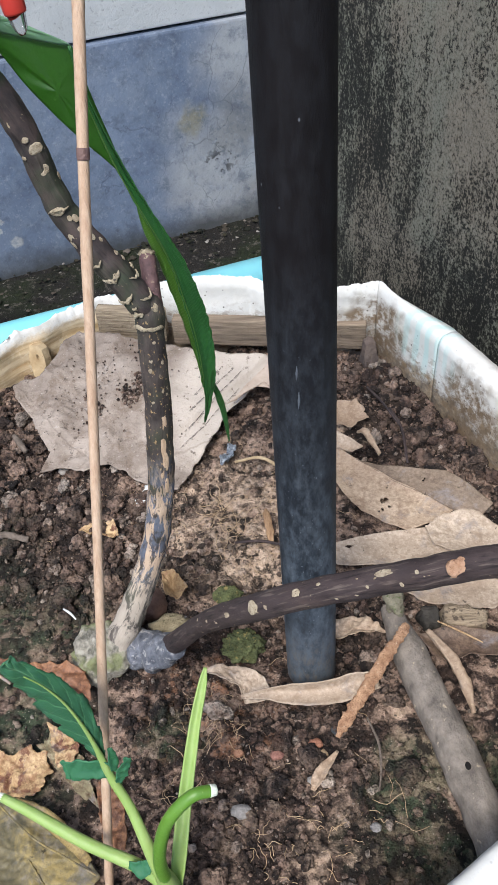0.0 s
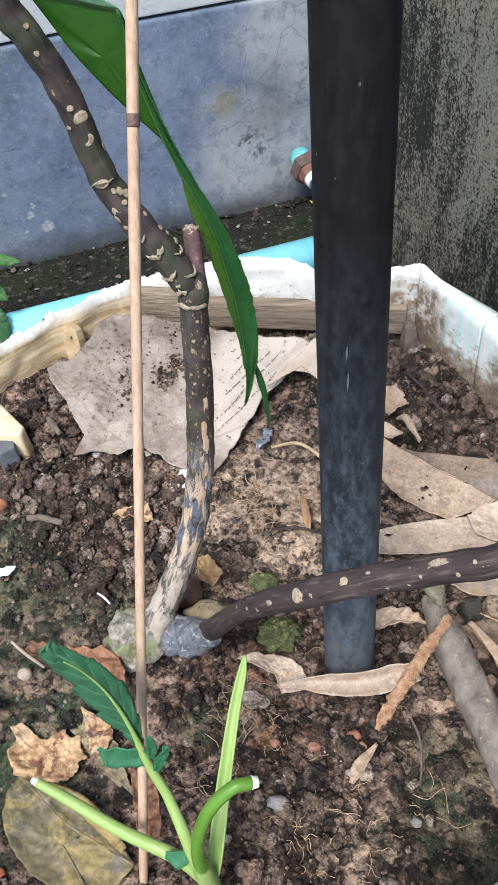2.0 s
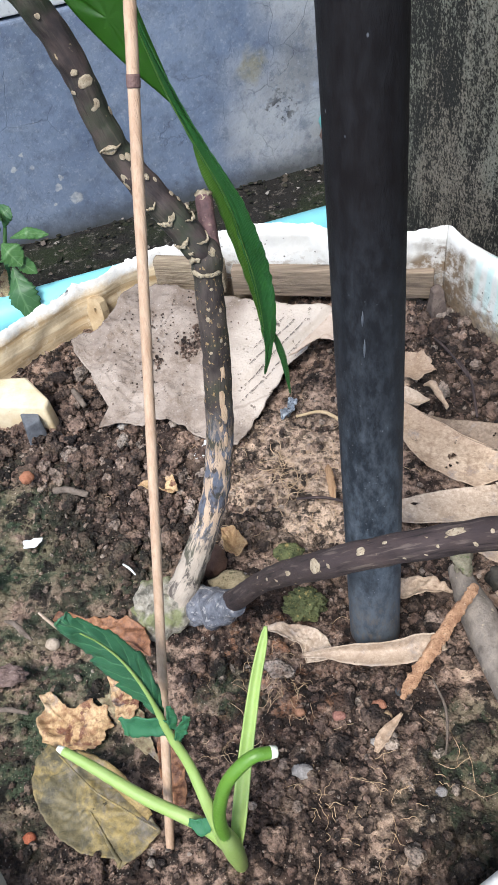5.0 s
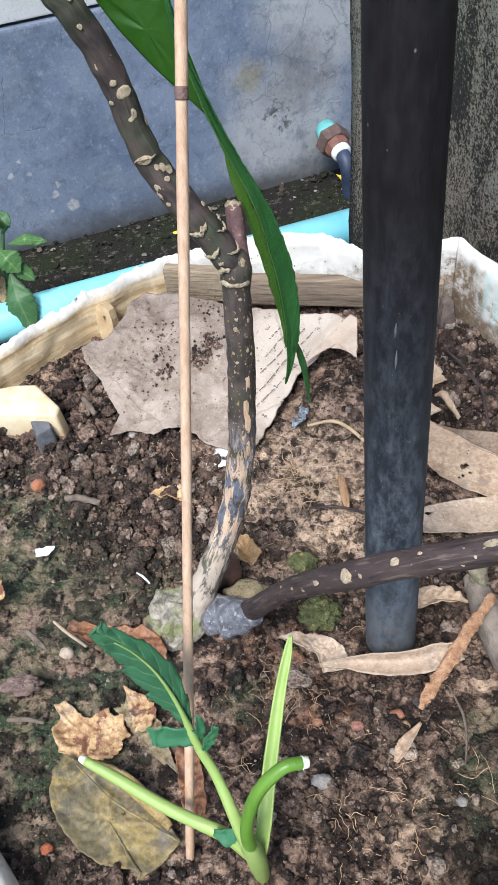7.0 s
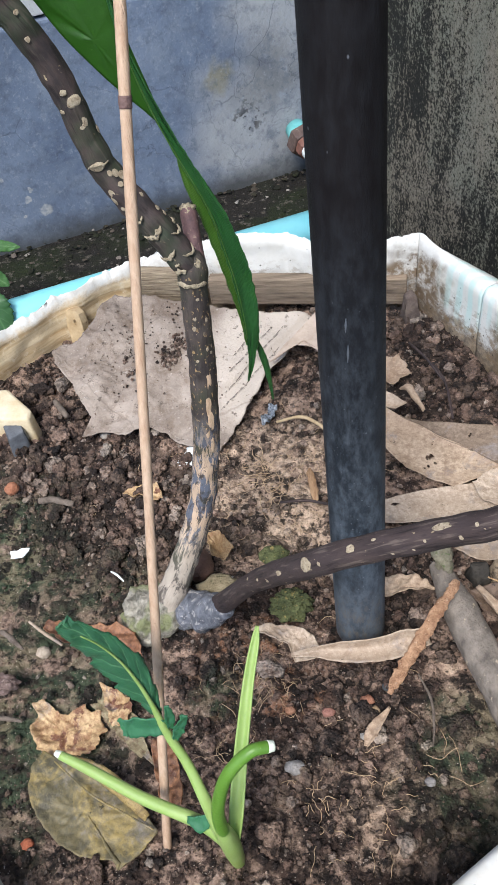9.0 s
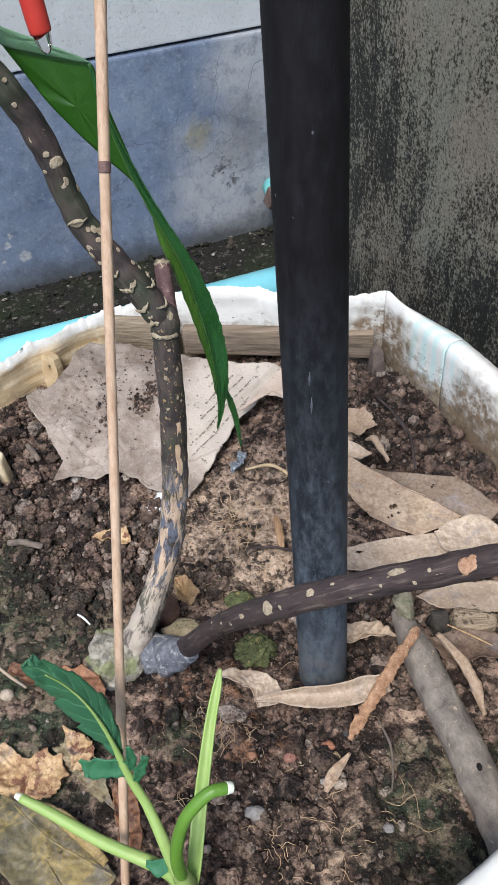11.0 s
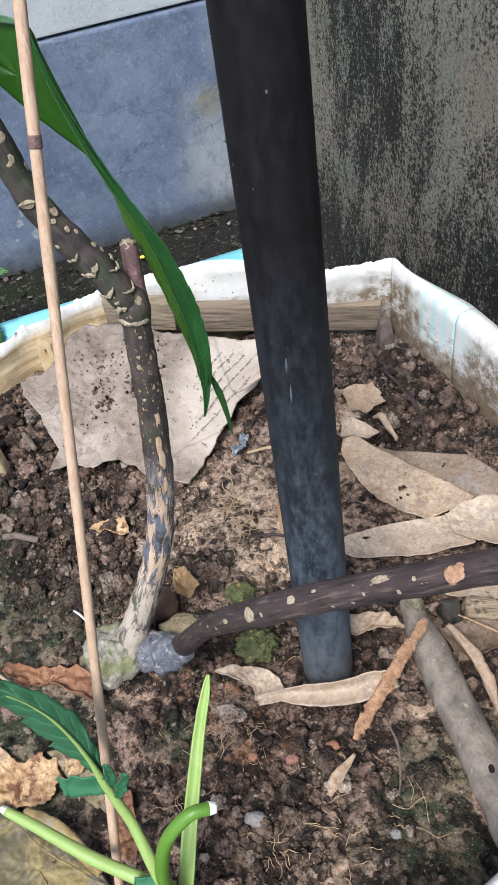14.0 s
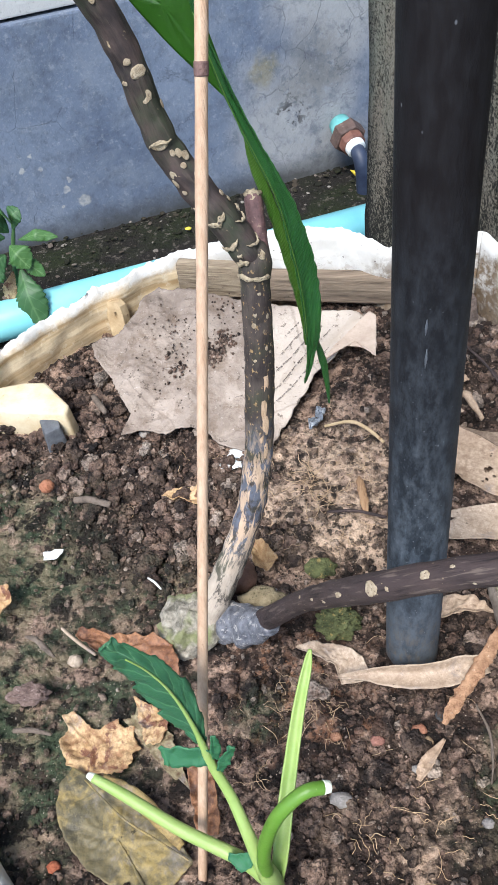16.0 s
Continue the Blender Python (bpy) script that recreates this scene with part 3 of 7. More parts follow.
def bark_material(name, dark, brown, tinge, groove, paint=0.0, furrow=0.8):
    """Smooth young bark: fine lengthwise grooves, small pale pores, and a worn foot where paint is 1."""
    n = Net(name)
    lines = n.noise(420, 5, 0.6, n.skin((1, 0.10, 1)), 0.3)
    mid = n.noise(110, 6, 0.65, n.skin((1, 0.45, 1)))
    big = n.noise(38, 4, 0.6)
    c = n.mix(n.ramp(mid, (0.32, 0.0), (0.68, 1.0)), dark, brown)
    c = n.mix(n.math("MULTIPLY", n.ramp(big, (0.45, 0.0), (0.62, 1.0)), 0.7), c, tinge)
    c = n.mix(n.math("MULTIPLY", n.ramp(lines, (0.56, 0.0), (0.64, 1.0)), furrow * 0.8), c, groove)
    c = n.mix(n.math("MULTIPLY", n.ramp(lines, (0.34, 1.0), (0.42, 0.0)), furrow), c, (0.010, 0.008, 0.008))
    pore = n.math("MULTIPLY", n.ramp(n.noise(330, 3, 0.5, n.skin((1, 0.55, 1), (1, 1, 0))), (0.68, 0.0), (0.71, 1.0)), n.ramp(n.noise(30, 3, 0.5, n.map(shift=(3, 0, 1))), (0.42, 0.0), (0.55, 0.9)))
    c = n.mix(pore, c, (0.46, 0.36, 0.22))
    if paint:
        speck = n.math("MULTIPLY", n.ramp(n.noise(430, 4, 0.6, n.skin((1, 0.6, 1), (4, 2, 0))), (0.60, 0.0), (0.64, 0.9)), n.ramp(n.axis("Z"), (0.76, 0.0), (0.80, 1.0), (0.895, 1.0), (0.93, 0.0)))
        c = n.mix(speck, c, (0.38, 0.255, 0.12))
        low = n.ramp(n.axis("Z"), (0.68, 1.0), (0.775, 0.9), (0.81, 0.0))
        streak = n.noise(230, 8, 0.72, n.skin((1, 0.22, 1)), 0.8)
        blue = n.math("MULTIPLY", n.ramp(n.noise(150, 7, 0.70, n.skin((1, 0.5, 1), (2, 2, 0))), (0.44, 0.0), (0.54, 1.0)), n.ramp(n.axis("Z"), (0.700, 0.0), (0.715, 0.9), (0.785, 0.9), (0.815, 0.0)))
        c = n.mix(blue, c, n.mix(mid, (0.062, 0.070, 0.098), (0.185, 0.205, 0.255)))
        c = n.mix(n.math("MULTIPLY", n.ramp(streak, (0.49, 0.0), (0.53, 1.0)), low), c, n.mix(mid, (0.40, 0.27, 0.175), (0.66, 0.50, 0.36)))
        foot = n.ramp(n.axis("Z"), (0.690, 1.0), (0.725, 0.0))
        c = n.mix(n.math("MULTIPLY", foot, n.ramp(streak, (0.43, 0.10), (0.52, 0.9))), c, n.mix(mid, (0.27, 0.225, 0.18), (0.52, 0.46, 0.385)))
    return n.done(c, 0.72, n.math("ADD", n.math("MULTIPLY", lines, 0.9), mid), 0.0011, 0.8, spec=0.33)

def simple(name, a, b, scale=60.0, rough=0.7, depth=0.0008, speck=None, speck_at=0.62, grain=(1, 1, 1), spec=0.4, **more):
    """Two tones in a grain, with specks of a third."""
    n = Net(name)
    mid, fine = n.noise(scale, 6, 0.65, n.map(grain)), n.noise(scale * 4.5, 4, 0.6, n.map(grain))
    c = n.mix(n.ramp(mid, (0.3, 0.0), (0.7, 1.0)), a, b)
    if speck:
        c = n.mix(n.ramp(n.noise(scale * 1.7, 5, 0.65), (speck_at, 0.0), (speck_at + 0.06, 0.85)), c, speck)
    return n.done(c, rough, n.math("ADD", mid, fine), depth, 0.7, spec=spec, **more)


def leaf_material(name, a, b, vein, scale=30.0, rough=0.45, glow=0.25, ribs=0, slant=1.6, veins=0):
    n = Net(name)
    mid, fine = n.noise(scale, 5, 0.6), n.noise(scale * 9, 4, 0.6)
    c = n.mix(mid, a, b)
    c = n.mix(n.ramp(fine, (0.68, 0.0), (0.76, 0.5)), c, vein)
    if veins:
        across = n.node("ShaderNodeSeparateXYZ", Vector=n.warp(3, 0.03, n.skin())).outputs[0]
        line = n.math("PINGPONG", n.math("MULTIPLY", across, float(veins)), 0.5)
        c = n.mix(n.math("MULTIPLY", n.ramp(line, (0.05, 0.45), (0.22, 0.0)), n.ramp(mid, (0.35, 0.4), (0.6, 1.0))), c, vein)
        c = n.mix(n.ramp(n.noise(90, 5, 0.7), (0.60, 0.0), (0.70, 0.35)), c, tuple(v * 0.45 for v in a))
        mid = n.math("ADD", mid, n.math("MULTIPLY", n.ramp(line, (0.0, 0.0), (0.3, 1.0)), 0.9))
    if ribs:
        at = n.node("ShaderNodeSeparateXYZ", Vector=n.warp(6, 0.05, n.skin()))
        out = n.math("ABSOLUTE", at.outputs[0])
        rib = n.math("PINGPONG", n.math("SUBTRACT", n.math("MULTIPLY", at.outputs[1], float(ribs)), n.math("MULTIPLY", out, slant)), 0.5)
        c = n.mix(n.math("MULTIPLY", n.ramp(rib, (0.02, 1.0), (0.08, 0.0)), n.ramp(out, (0.1, 0.8), (0.95, 0.15))), c, vein)
        c = n.mix(n.ramp(out, (0.03, 0.9), (0.09, 0.0)), c, vein)
        mid = n.math("ADD", mid, n.math("MULTIPLY", n.ramp(rib, (0.0, 0.0), (0.3, 1.0)), 0.8))
    return n.done(c, rough, n.math("ADD", mid, fine), 0.0006, 0.5, spec=0.4, Transmission_Weight=0.0, Subsurface_Weight=glow, Subsurface_Radius=(0.004, 0.006, 0.002), Subsurface_Scale=0.4)


SOIL, CLOD = soil_material(), clod_material()
BLUE, BLOCK, STAINED, GROUND = blue_wall_material(), block_wall_material(), stained_wall_material(), ground_material()
FOAM, PIPE = foam_material(), pipe_material()
STEM = bark_material("young_grey_brown_bark", (0.026, 0.021, 0.021), (0.090, 0.070, 0.060), (0.050, 0.058, 0.032), (0.11, 0.09, 0.075), 1.0, 0.35)
LEADER = bark_material("green_brown_bark", (0.022, 0.020, 0.021), (0.088, 0.062, 0.056), (0.040, 0.056, 0.030), (0.12, 0.10, 0.080), 0.0, 0.45)
TWIG = bark_material("dark_brown_bark", (0.026, 0.018, 0.018), (0.070, 0.048, 0.044), (0.050, 0.036, 0.036), (0.15, 0.115, 0.095))
SCAR = simple("leaf_scar", (0.30, 0.225, 0.140), (0.56, 0.47, 0.34), 420, 0.85, 0.0014, speck=(0.13, 0.09, 0.06), speck_at=0.58)
WOUND = simple("bare_orange_wood", (0.42, 0.27, 0.155), (0.66, 0.485, 0.335), 300, 0.8, 0.0012, speck=(0.24, 0.14, 0.08), speck_at=0.62, grain=(1, 1, 0.3))
RIDGE = simple("pale_bark_ridge", (0.20, 0.160, 0.105), (0.54, 0.455, 0.315), 330, 0.9, 0.0015, speck=(0.060, 0.050, 0.045), speck_at=0.57)
BAMBOO = simple("bamboo", (0.42, 0.265, 0.17), (0.62, 0.45, 0.32), 90, 0.6, grain=(3, 3, 0.15), speck=(0.30, 0.17, 0.11), speck_at=0.66)
CYAN = simple("turquoise_plastic", (0.19, 0.57, 0.62), (0.26, 0.66, 0.70), 12, 0.38, 0.0003, speck=(0.20, 0.42, 0.42), speck_at=0.74)
CONCRETE = simple("concrete", (0.20, 0.19, 0.18), (0.32, 0.31, 0.29), 16, 0.9, 0.002)

# ---- the yard ----
WALL_TURN = 18.5
ALONG = Vector((math.cos(radians(WALL_TURN)), math.sin(radians(WALL_TURN)), 0))
INTO = Vector((-ALONG.y, ALONG.x, 0))
WALL_AT = INTO * 1.670


def ground_sheet():
    xs = np.concatenate([[-60, -12, -4], np.linspace(-2.2, 1.6, 96), [4, 12, 60]])
    ys = np.concatenate([[-60, -12, -3], np.linspace(-0.6, 2.3, 80), [5, 14, 60]])
    verts = []
    for y in ys:
        for x in xs:
            z = 0.0
            if -2.2 < x < 1.6 and 0.4 < y < 2.3:
                z = 0.010 * noise.noise(Vector((x * 9, y * 9, 0))) + 0.007 * noise.noise(Vector((x * 31, y * 31, 3)))
            verts.append((x, y, z - 0.006))
    w = len(xs)
    faces = [(j * w + k, j * w + k + 1, (j + 1) * w + k + 1, (j + 1) * w + k) for j in range(len(ys) - 1) for k in range(w - 1)]
    me = mesh_from("ground", verts, faces)
    me.materials.append(GROUND)
    for p in me.polygons:
        p.use_smooth = True
    return tagged(new("ground", me), "dark mossy damp earth strip with crumbs of mortar", "ground", kind="structure")


ground_sheet()


def slab(name, a, b, z0, z1, thick, material, label, bevel=0.004, proud=0.0, kind="structure"):
    """An upright slab from plan point a to b; its front face lies on the line, its body behind."""
    a, b = Vector((*a, 0)), Vector((*b, 0))
    way = (b - a).normalized()
    n = Vector((-way.y, way.x, 0))
    mid = (a + b) / 2 + n * (thick / 2 - proud)
    bm = box(((b - a).length, thick, z1 - z0), (mid.x, mid.y, (z0 + z1) / 2), math.degrees(math.atan2(way.y, way.x)), bevel)
    return tagged(part(name, bm, material, flat=True), label, "wall", kind=kind)


def on_wall(s):
    p = WALL_AT + ALONG * s
    return p.x, p.y


slab("wall_north", on_wall(-4.2), on_wall(3.2), -0.3, 0.532, 0.22, BLUE, "low wall plinth in cracked weathered blue wash", 0.006)
slab("wall_north_upper", on_wall(-4.2), on_wall(3.2), 0.539, 2.4, 0.20, BLOCK, "rough grey cement wall above a dark joint", 0.004, proud=-0.012)

# the end of a side wall, stained black, close behind the planter
SIDE_A, SIDE_B = Vector((0.1022, 0.770, 0)), Vector((0.467, -0.318, 0))


def side_wall():
    way = (SIDE_B - SIDE_A).normalized()
    n = Vector((way.y, -way.x, 0)) * -1
    cols, rows, thick = 40, 60, 0.24
    bm = bmesh.new()
    long = (SIDE_B - SIDE_A).length

    def put(s, z, d):
        edge = 0.010 * noise.noise(Vector((0, 0, z * 16))) if s < 0.05 else 0
        foot = 0.014 * max(0.0, 1 - abs(z - 0.455) / 0.05) if s < 0.05 else 0
        g = 0.003 * noise.noise(Vector((s * 14, 0, z * 14)))
        return SIDE_A + way * (s * long - (edge + foot) * (s < 0.05)) + n * (d + g) + Vector((0, 0, z))

    zs = np.linspace(-0.1, 2.3, rows)
    front = [[bm.verts.new(put(k / cols, z, 0)) for k in range(cols + 1)] for z in zs]
    rear = [[bm.verts.new(put(k / cols, z, thick)) for k in range(cols + 1)] for z in zs]
    for g in (front, rear):
        for a, b in zip(g, g[1:]):
            for k in range(cols):
                bm.faces.new((a[k], a[k + 1], b[k + 1], b[k]))
    for j in range(rows - 1):
        for k in (0, cols):
            bm.faces.new((front[j][k], front[j + 1][k], rear[j + 1][k], rear[j][k]))
    for j in (0, rows - 1):
        for k in range(cols):
            bm.faces.new((front[j][k], front[j][k + 1], rear[j][k + 1], rear[j][k]))
    return tagged(part("wall_east", bm, STAINED), "cement side wall streaked black with mould and lichen", "wall", kind="structure")


side_wall()

plinth = part("plinth", box((0.58, 0.60, 0.36), (-0.02, 0.07, 0.18), 0, 0.01), CONCRETE, flat=True)
tagged(plinth, "plain concrete stand under the planter", "plinth", kind="structure")

# ---- the planter ----
RIM = [(0.158, 0.312, 0.725), (0.120, 0.314, 0.722), (0.077, 0.315, 0.716), (0.034, 0.344, 0.722), (-0.021, 0.347, 0.725), (-0.070, 0.366, 0.706), (-0.120, 0.383, 0.684), (-0.166, 0.362, 0.680),
       (-0.237, 0.303, 0.680), (-0.280, 0.258, 0.678), (-0.305, 0.210, 0.680), (-0.335, 0.020, 0.690), (-0.300, -0.050, 0.690), (-0.190, -0.181, 0.655), (-0.140, -0.244, 0.680), (0.020, -0.262, 0.715), (0.225, -0.135, 0.715), (0.270, 0.078, 0.715), (0.233, 0.161, 0.715), (0.201, 0.236, 0.715)]
FOOT, THICK = 0.362, 0.021


def rim_line(steps_per=10):
    """Points round the rim, corners kept, with the outward way at each."""
    out = []
    for a, b in zip(RIM, RIM[1:] + RIM[:1]):
        a, b = Vector(a), Vector(b)
        way = (b - a).normalized()
        n = Vector((-way.y, way.x, 0)).normalized() * -1
        for k in range(steps_per):
            out.append((a.lerp(b, k / steps_per), -n))
    places = [p for p, _ in out]
    res = []
    for k, (p, n) in enumerate(out):
        a, b = out[k - 1][1], out[(k + 1) % len(out)][1]
        res.append((p, (a + n + b).normalized()))
    return res


def outward_sign():
    c = sum((Vector(p) for p in RIM), Vector()) / len(RIM)
    p, n = rim_line()[5]
    return 1 if (p - c).dot(n) > 0 else -1


def planter(first, last, gap=0.0002):
    """The wall between two corners of the rim, closed at both ends."""
    bm = bmesh.new()
    sign = outward_sign()
    per = 30
    loop = rim_line(per)
    span = [loop[k % len(loop)] for k in range(first * per, last * per + 1)]
    rings = []
    for k, (p, n) in enumerate(span):
        n = n * sign
        if k in (0, len(span) - 1):
            mate = span[1 if k == 0 else -2][0]
            p = p + (mate - p).normalized() * gap
        torn = 1.0 if p.x < -0.10 and p.y > 0.0 else (0.6 if p.y > 0.30 else 0.15)
        s = p * 34
        chip = torn * (0.0055 * noise.noise(s) + 0.0032 * noise.noise(s * 3.1) + 0.0026 * noise.noise(s * 8) + 0.0016 * noise.noise(s * 17))
        bow = torn * 0.0055 * noise.noise(Vector((p.x * 26, p.y * 26, 5)))
        sag = 0.006 if torn > 0.5 else 0.002
        thin = max(0.0, min(1.0, (p.y - 0.24) / 0.06)) if p.x > -0.1 else float(p.y > 0)
        thick = THICK * (1 - 0.72 * thin)
        prof = [(-0.004, FOOT + 0.03 - p.z), (0.0, -0.07), *((bow * (1.05 + z * 12) - 0.001, z) for z in (-0.058, -0.052, -0.047, -0.042, -0.037, -0.032, -0.028, -0.024, -0.020, -0.016, -0.012, -0.008)), (bow + 0.0006, -0.003 + chip), (0.003 + bow, chip + 0.0008), (thick * 0.55 + bow, chip * 0.8 + 0.0012),
                (thick - 0.0015, chip * 0.6 - 0.001), (thick, chip * 0.5 - 0.006), (thick + 0.001, -sag - 0.02), (thick - 0.001, FOOT - p.z)]
        ring = []
        for d, z in prof:
            g = 0.0022 * torn * noise.noise(Vector((p.x * 40, p.y * 40, z * 60))) + 0.0010 * torn * (0.4 - abs(noise.noise(Vector((p.x * 55, p.y * 55, z * 200))))) + 0.0004 * torn * noise.noise(Vector((p.x * 220, p.y * 220, z * 300)))
            ring.append(bm.verts.new(p + n * (d + g) + Vector((0, 0, z))))
        rings.append(ring)
    for a, b in zip(rings, rings[1:]):
        for j in range(len(a) - 1):
            bm.faces.new((a[j], a[j + 1], b[j + 1], b[j]))
        bm.faces.new((a[-1], a[0], b[0], b[-1]))
    bm.faces.new(rings[0])
    bm.faces.new(rings[-1])
    return bm


tub = thing("planter", (-0.02, 0.07, FOOT), "broken white foam planter box with yellowed torn rim, full of soil", "planter")
for first, last in ((0, 10), (10, 13), (13, 15), (15, 17), (17, 19), (19, 20)):
    part("wall_panel", planter(first, last), FOAM, tub)
part("planter_floor", prism([(x * 0.98, y * 0.98) for x, y, _ in RIM], FOOT - 0.001, FOOT + 0.02, 0.001), FOAM, tub)


# ---- soil ----
def inside(x, y, pad=0.0):
    hit, pts = False, RIM
    for (ax, ay, _), (bx, by, _) in zip(pts, pts[1:] + pts[:1]):
        if (ay > y) != (by > y) and x < (bx - ax) * (y - ay) / (by - ay) + ax:
            hit = not hit
    return hit


def soil_height(x, y):
    v = Vector((x, y, 0))
    z = 0.627 + 0.0028 * max(0.0, noise.noise(v * 52 + Vector((9, 2, 4)))) + 0.008 * noise.noise(v * 9 + Vector((3, 1, 0))) + 0.0050 * noise.noise(v * 34) + 0.0045 * (0.35 - abs(noise.noise(v * 75))) + 0.0030 * noise.noise(v * 160) + 0.0016 * noise.noise(v * 340)
    back = max(0.0, min(1.0, (y - 0.17) / 0.15))
    z += 0.022 * back * max(0.0, min(1.0, (x + 0.02) / 0.1))
    pit = math.exp(-(((x - 0.075) / 0.05) ** 2 + ((y + 0.01) / 0.05) ** 2))
    z -= 0.012 * pit
    z -= 0.006 * math.exp(-(((x + 0.14) / 0.07) ** 2 + ((y - 0.10) / 0.06) ** 2))
    return z


def soil_sheet():
    step = 0.0023
    xs, ys = np.arange(-0.365, 0.300, step), np.arange(-0.29, 0.44, step)
    index, verts, faces = {}, [], []
    c = sum((Vector(p) for p in RIM), Vector()) / len(RIM)

    for j, y in enumerate(ys):
        for k, x in enumerate(xs):
            x2, y2 = c.x + (x - c.x) * 0.975, c.y + (y - c.y) * 0.975
            if inside(x2, y2):
                index[j, k] = len(verts)
                verts.append((x, y, soil_height(x, y)))
    for j in range(len(ys) - 1):
        for k in range(len(xs) - 1):
            q = [(j, k), (j, k + 1), (j + 1, k + 1), (j + 1, k)]
            if all(s in index for s in q):
                faces.append([index[s] for s in q])
    me = mesh_from("soil", verts, faces)
    me.materials.append(SOIL)
    for p in me.polygons:
        p.use_smooth = True
    return tagged(new("soil", me), "dark brown potting soil with tan crust and patches of green moss", "soil", kind="structure")


soil_sheet()

# ---- the pole in the soil ----
def pole():
    bm = bmesh.new()
    foot, head, r = Vector((0.0581, -0.0330, 0.56)), Vector((0.0476, 0.0160, 1.42)), 0.0177
    ahead = (head - foot).normalized()
    side = Vector((1, 0, 0)).cross(ahead).normalized()
    up = ahead.cross(side)
    rings = []
    long = (head - foot).length
    for d, rr in ((0, r), (0.002, r), (0.02, r), (long - 0.02, r), (long - 0.002, r), (long, r), (long, r - 0.003), (0, r - 0.003)):
        rings.append([bm.verts.new(foot + ahead * d + (side * math.cos(w) + up * math.sin(w)) * rr) for w in np.linspace(0, 2 * math.pi, 64, endpoint=False)])
    for a, b in zip(rings, rings[1:] + rings[:1]):
        for k in range(64):
            bm.faces.new((a[k], a[(k + 1) % 64], b[(k + 1) % 64], b[k]))
    return bm


standpipe = tagged(part("plastic_pipe", pole(), PIPE), "scuffed black plastic pipe standing upright in the soil", "pipe")
SCRATCH = simple("pale_scratch", (0.055, 0.066, 0.082), (0.12, 0.135, 0.155), 300, 0.8)
for x, z0, z1 in ((0.0495, 0.9020, 0.9105), (0.0503, 0.8835, 0.8945)):
    part("scratch", tube([(x - 0.0002, 0.057 * z0 - 0.0822, z0, 0.0002), (x, 0.0285 * (z0 + z1) - 0.0822, (z0 + z1) / 2, 0.00060), (x + 0.0001, 0.057 * z1 - 0.0822, z1, 0.0002)], 10, 8, 0.3, z0 * 90, freq=500), SCRATCH, standpipe, "pale scratch")

# ---- the grafted sapling ----
sapling = thing("sapling", (-0.083, -0.012, 0.63), "pruned young tree with knobbly grey bark and bare side branch", "sapling")
TRUNK_LINE = [(-0.0850, -0.014, 0.628, 0.0118), (-0.0827, -0.012, 0.6453, 0.0112), (-0.0687, -0.004, 0.6756, 0.0098), (-0.0537, 0.004, 0.7099, 0.0091), (-0.0425, 0.010, 0.7438, 0.0088), (-0.0354, 0.015, 0.7815, 0.0085), (-0.0315, 0.020, 0.8156, 0.0083),
              (-0.0290, 0.024, 0.8475, 0.0081), (-0.0275, 0.027, 0.8774, 0.0078), (-0.0272, 0.030, 0.8920, 0.0079), (-0.0268, 0.0315, 0.8990, 0.0084), (-0.0258, 0.0325, 0.9065, 0.0080), (-0.0252, 0.033, 0.9125, 0.0058), (-0.0252, 0.033, 0.9155, 0.0025)]
LEADER_LINE = [(-0.0262, 0.0325, 0.9035, 0.0070), (-0.0300, 0.0335, 0.9120, 0.0088), (-0.0360, 0.0350, 0.9225, 0.0088), (-0.0420, 0.036, 0.9325, 0.0086), (-0.0505, 0.037, 0.9455, 0.0083), (-0.0600, 0.038, 0.9635, 0.0076), (-0.0630, 0.038, 0.9715, 0.0078), (-0.0668, 0.038, 0.9870, 0.0072), (-0.0705, 0.037, 1.0070, 0.0074),
               (-0.0760, 0.035, 1.0250, 0.0071), (-0.0825, 0.032, 1.0400, 0.0072), (-0.0885, 0.030, 1.0535, 0.0070), (-0.0975, 0.026, 1.100, 0.0068), (-0.102, 0.020, 1.16, 0.0066)]
stem = part("stem", tube(TRUNK_LINE, 170, 24, 0.12, 3, freq=120), STEM, sapling)
leader = part("leading_branch", tube([(x, y, z, r * 0.94) for x, y, z, r in LEADER_LINE], 170, 24, 0.13, 9, freq=140), LEADER, sapling, "dark green-brown knobbly branch bent off the stem")
stub = part("stub", tube([(-0.0240, 0.034, 0.905, 0.0060), (-0.0238, 0.040, 0.9135, 0.0050), (-0.0243, 0.046, 0.9225, 0.0046), (-0.0248, 0.050, 0.9285, 0.0046), (-0.0249, 0.0515, 0.9305, 0.0036)], 20, 14, 0.16, 5, freq=140), simple("purple_stub", (0.062, 0.036, 0.040), (0.165, 0.092, 0.088), 200, 0.7, speck=(0.28, 0.20, 0.15), speck_at=0.62), sapling, "short purple-brown cut shoot")
part("cut_end", lump(0.0040, (1.0, 1.0, 0.5), 0.55, 2.6, 4, 3, (-0.0249, 0.0512, 0.9308)), RIDGE, stub, "torn pale cut end")
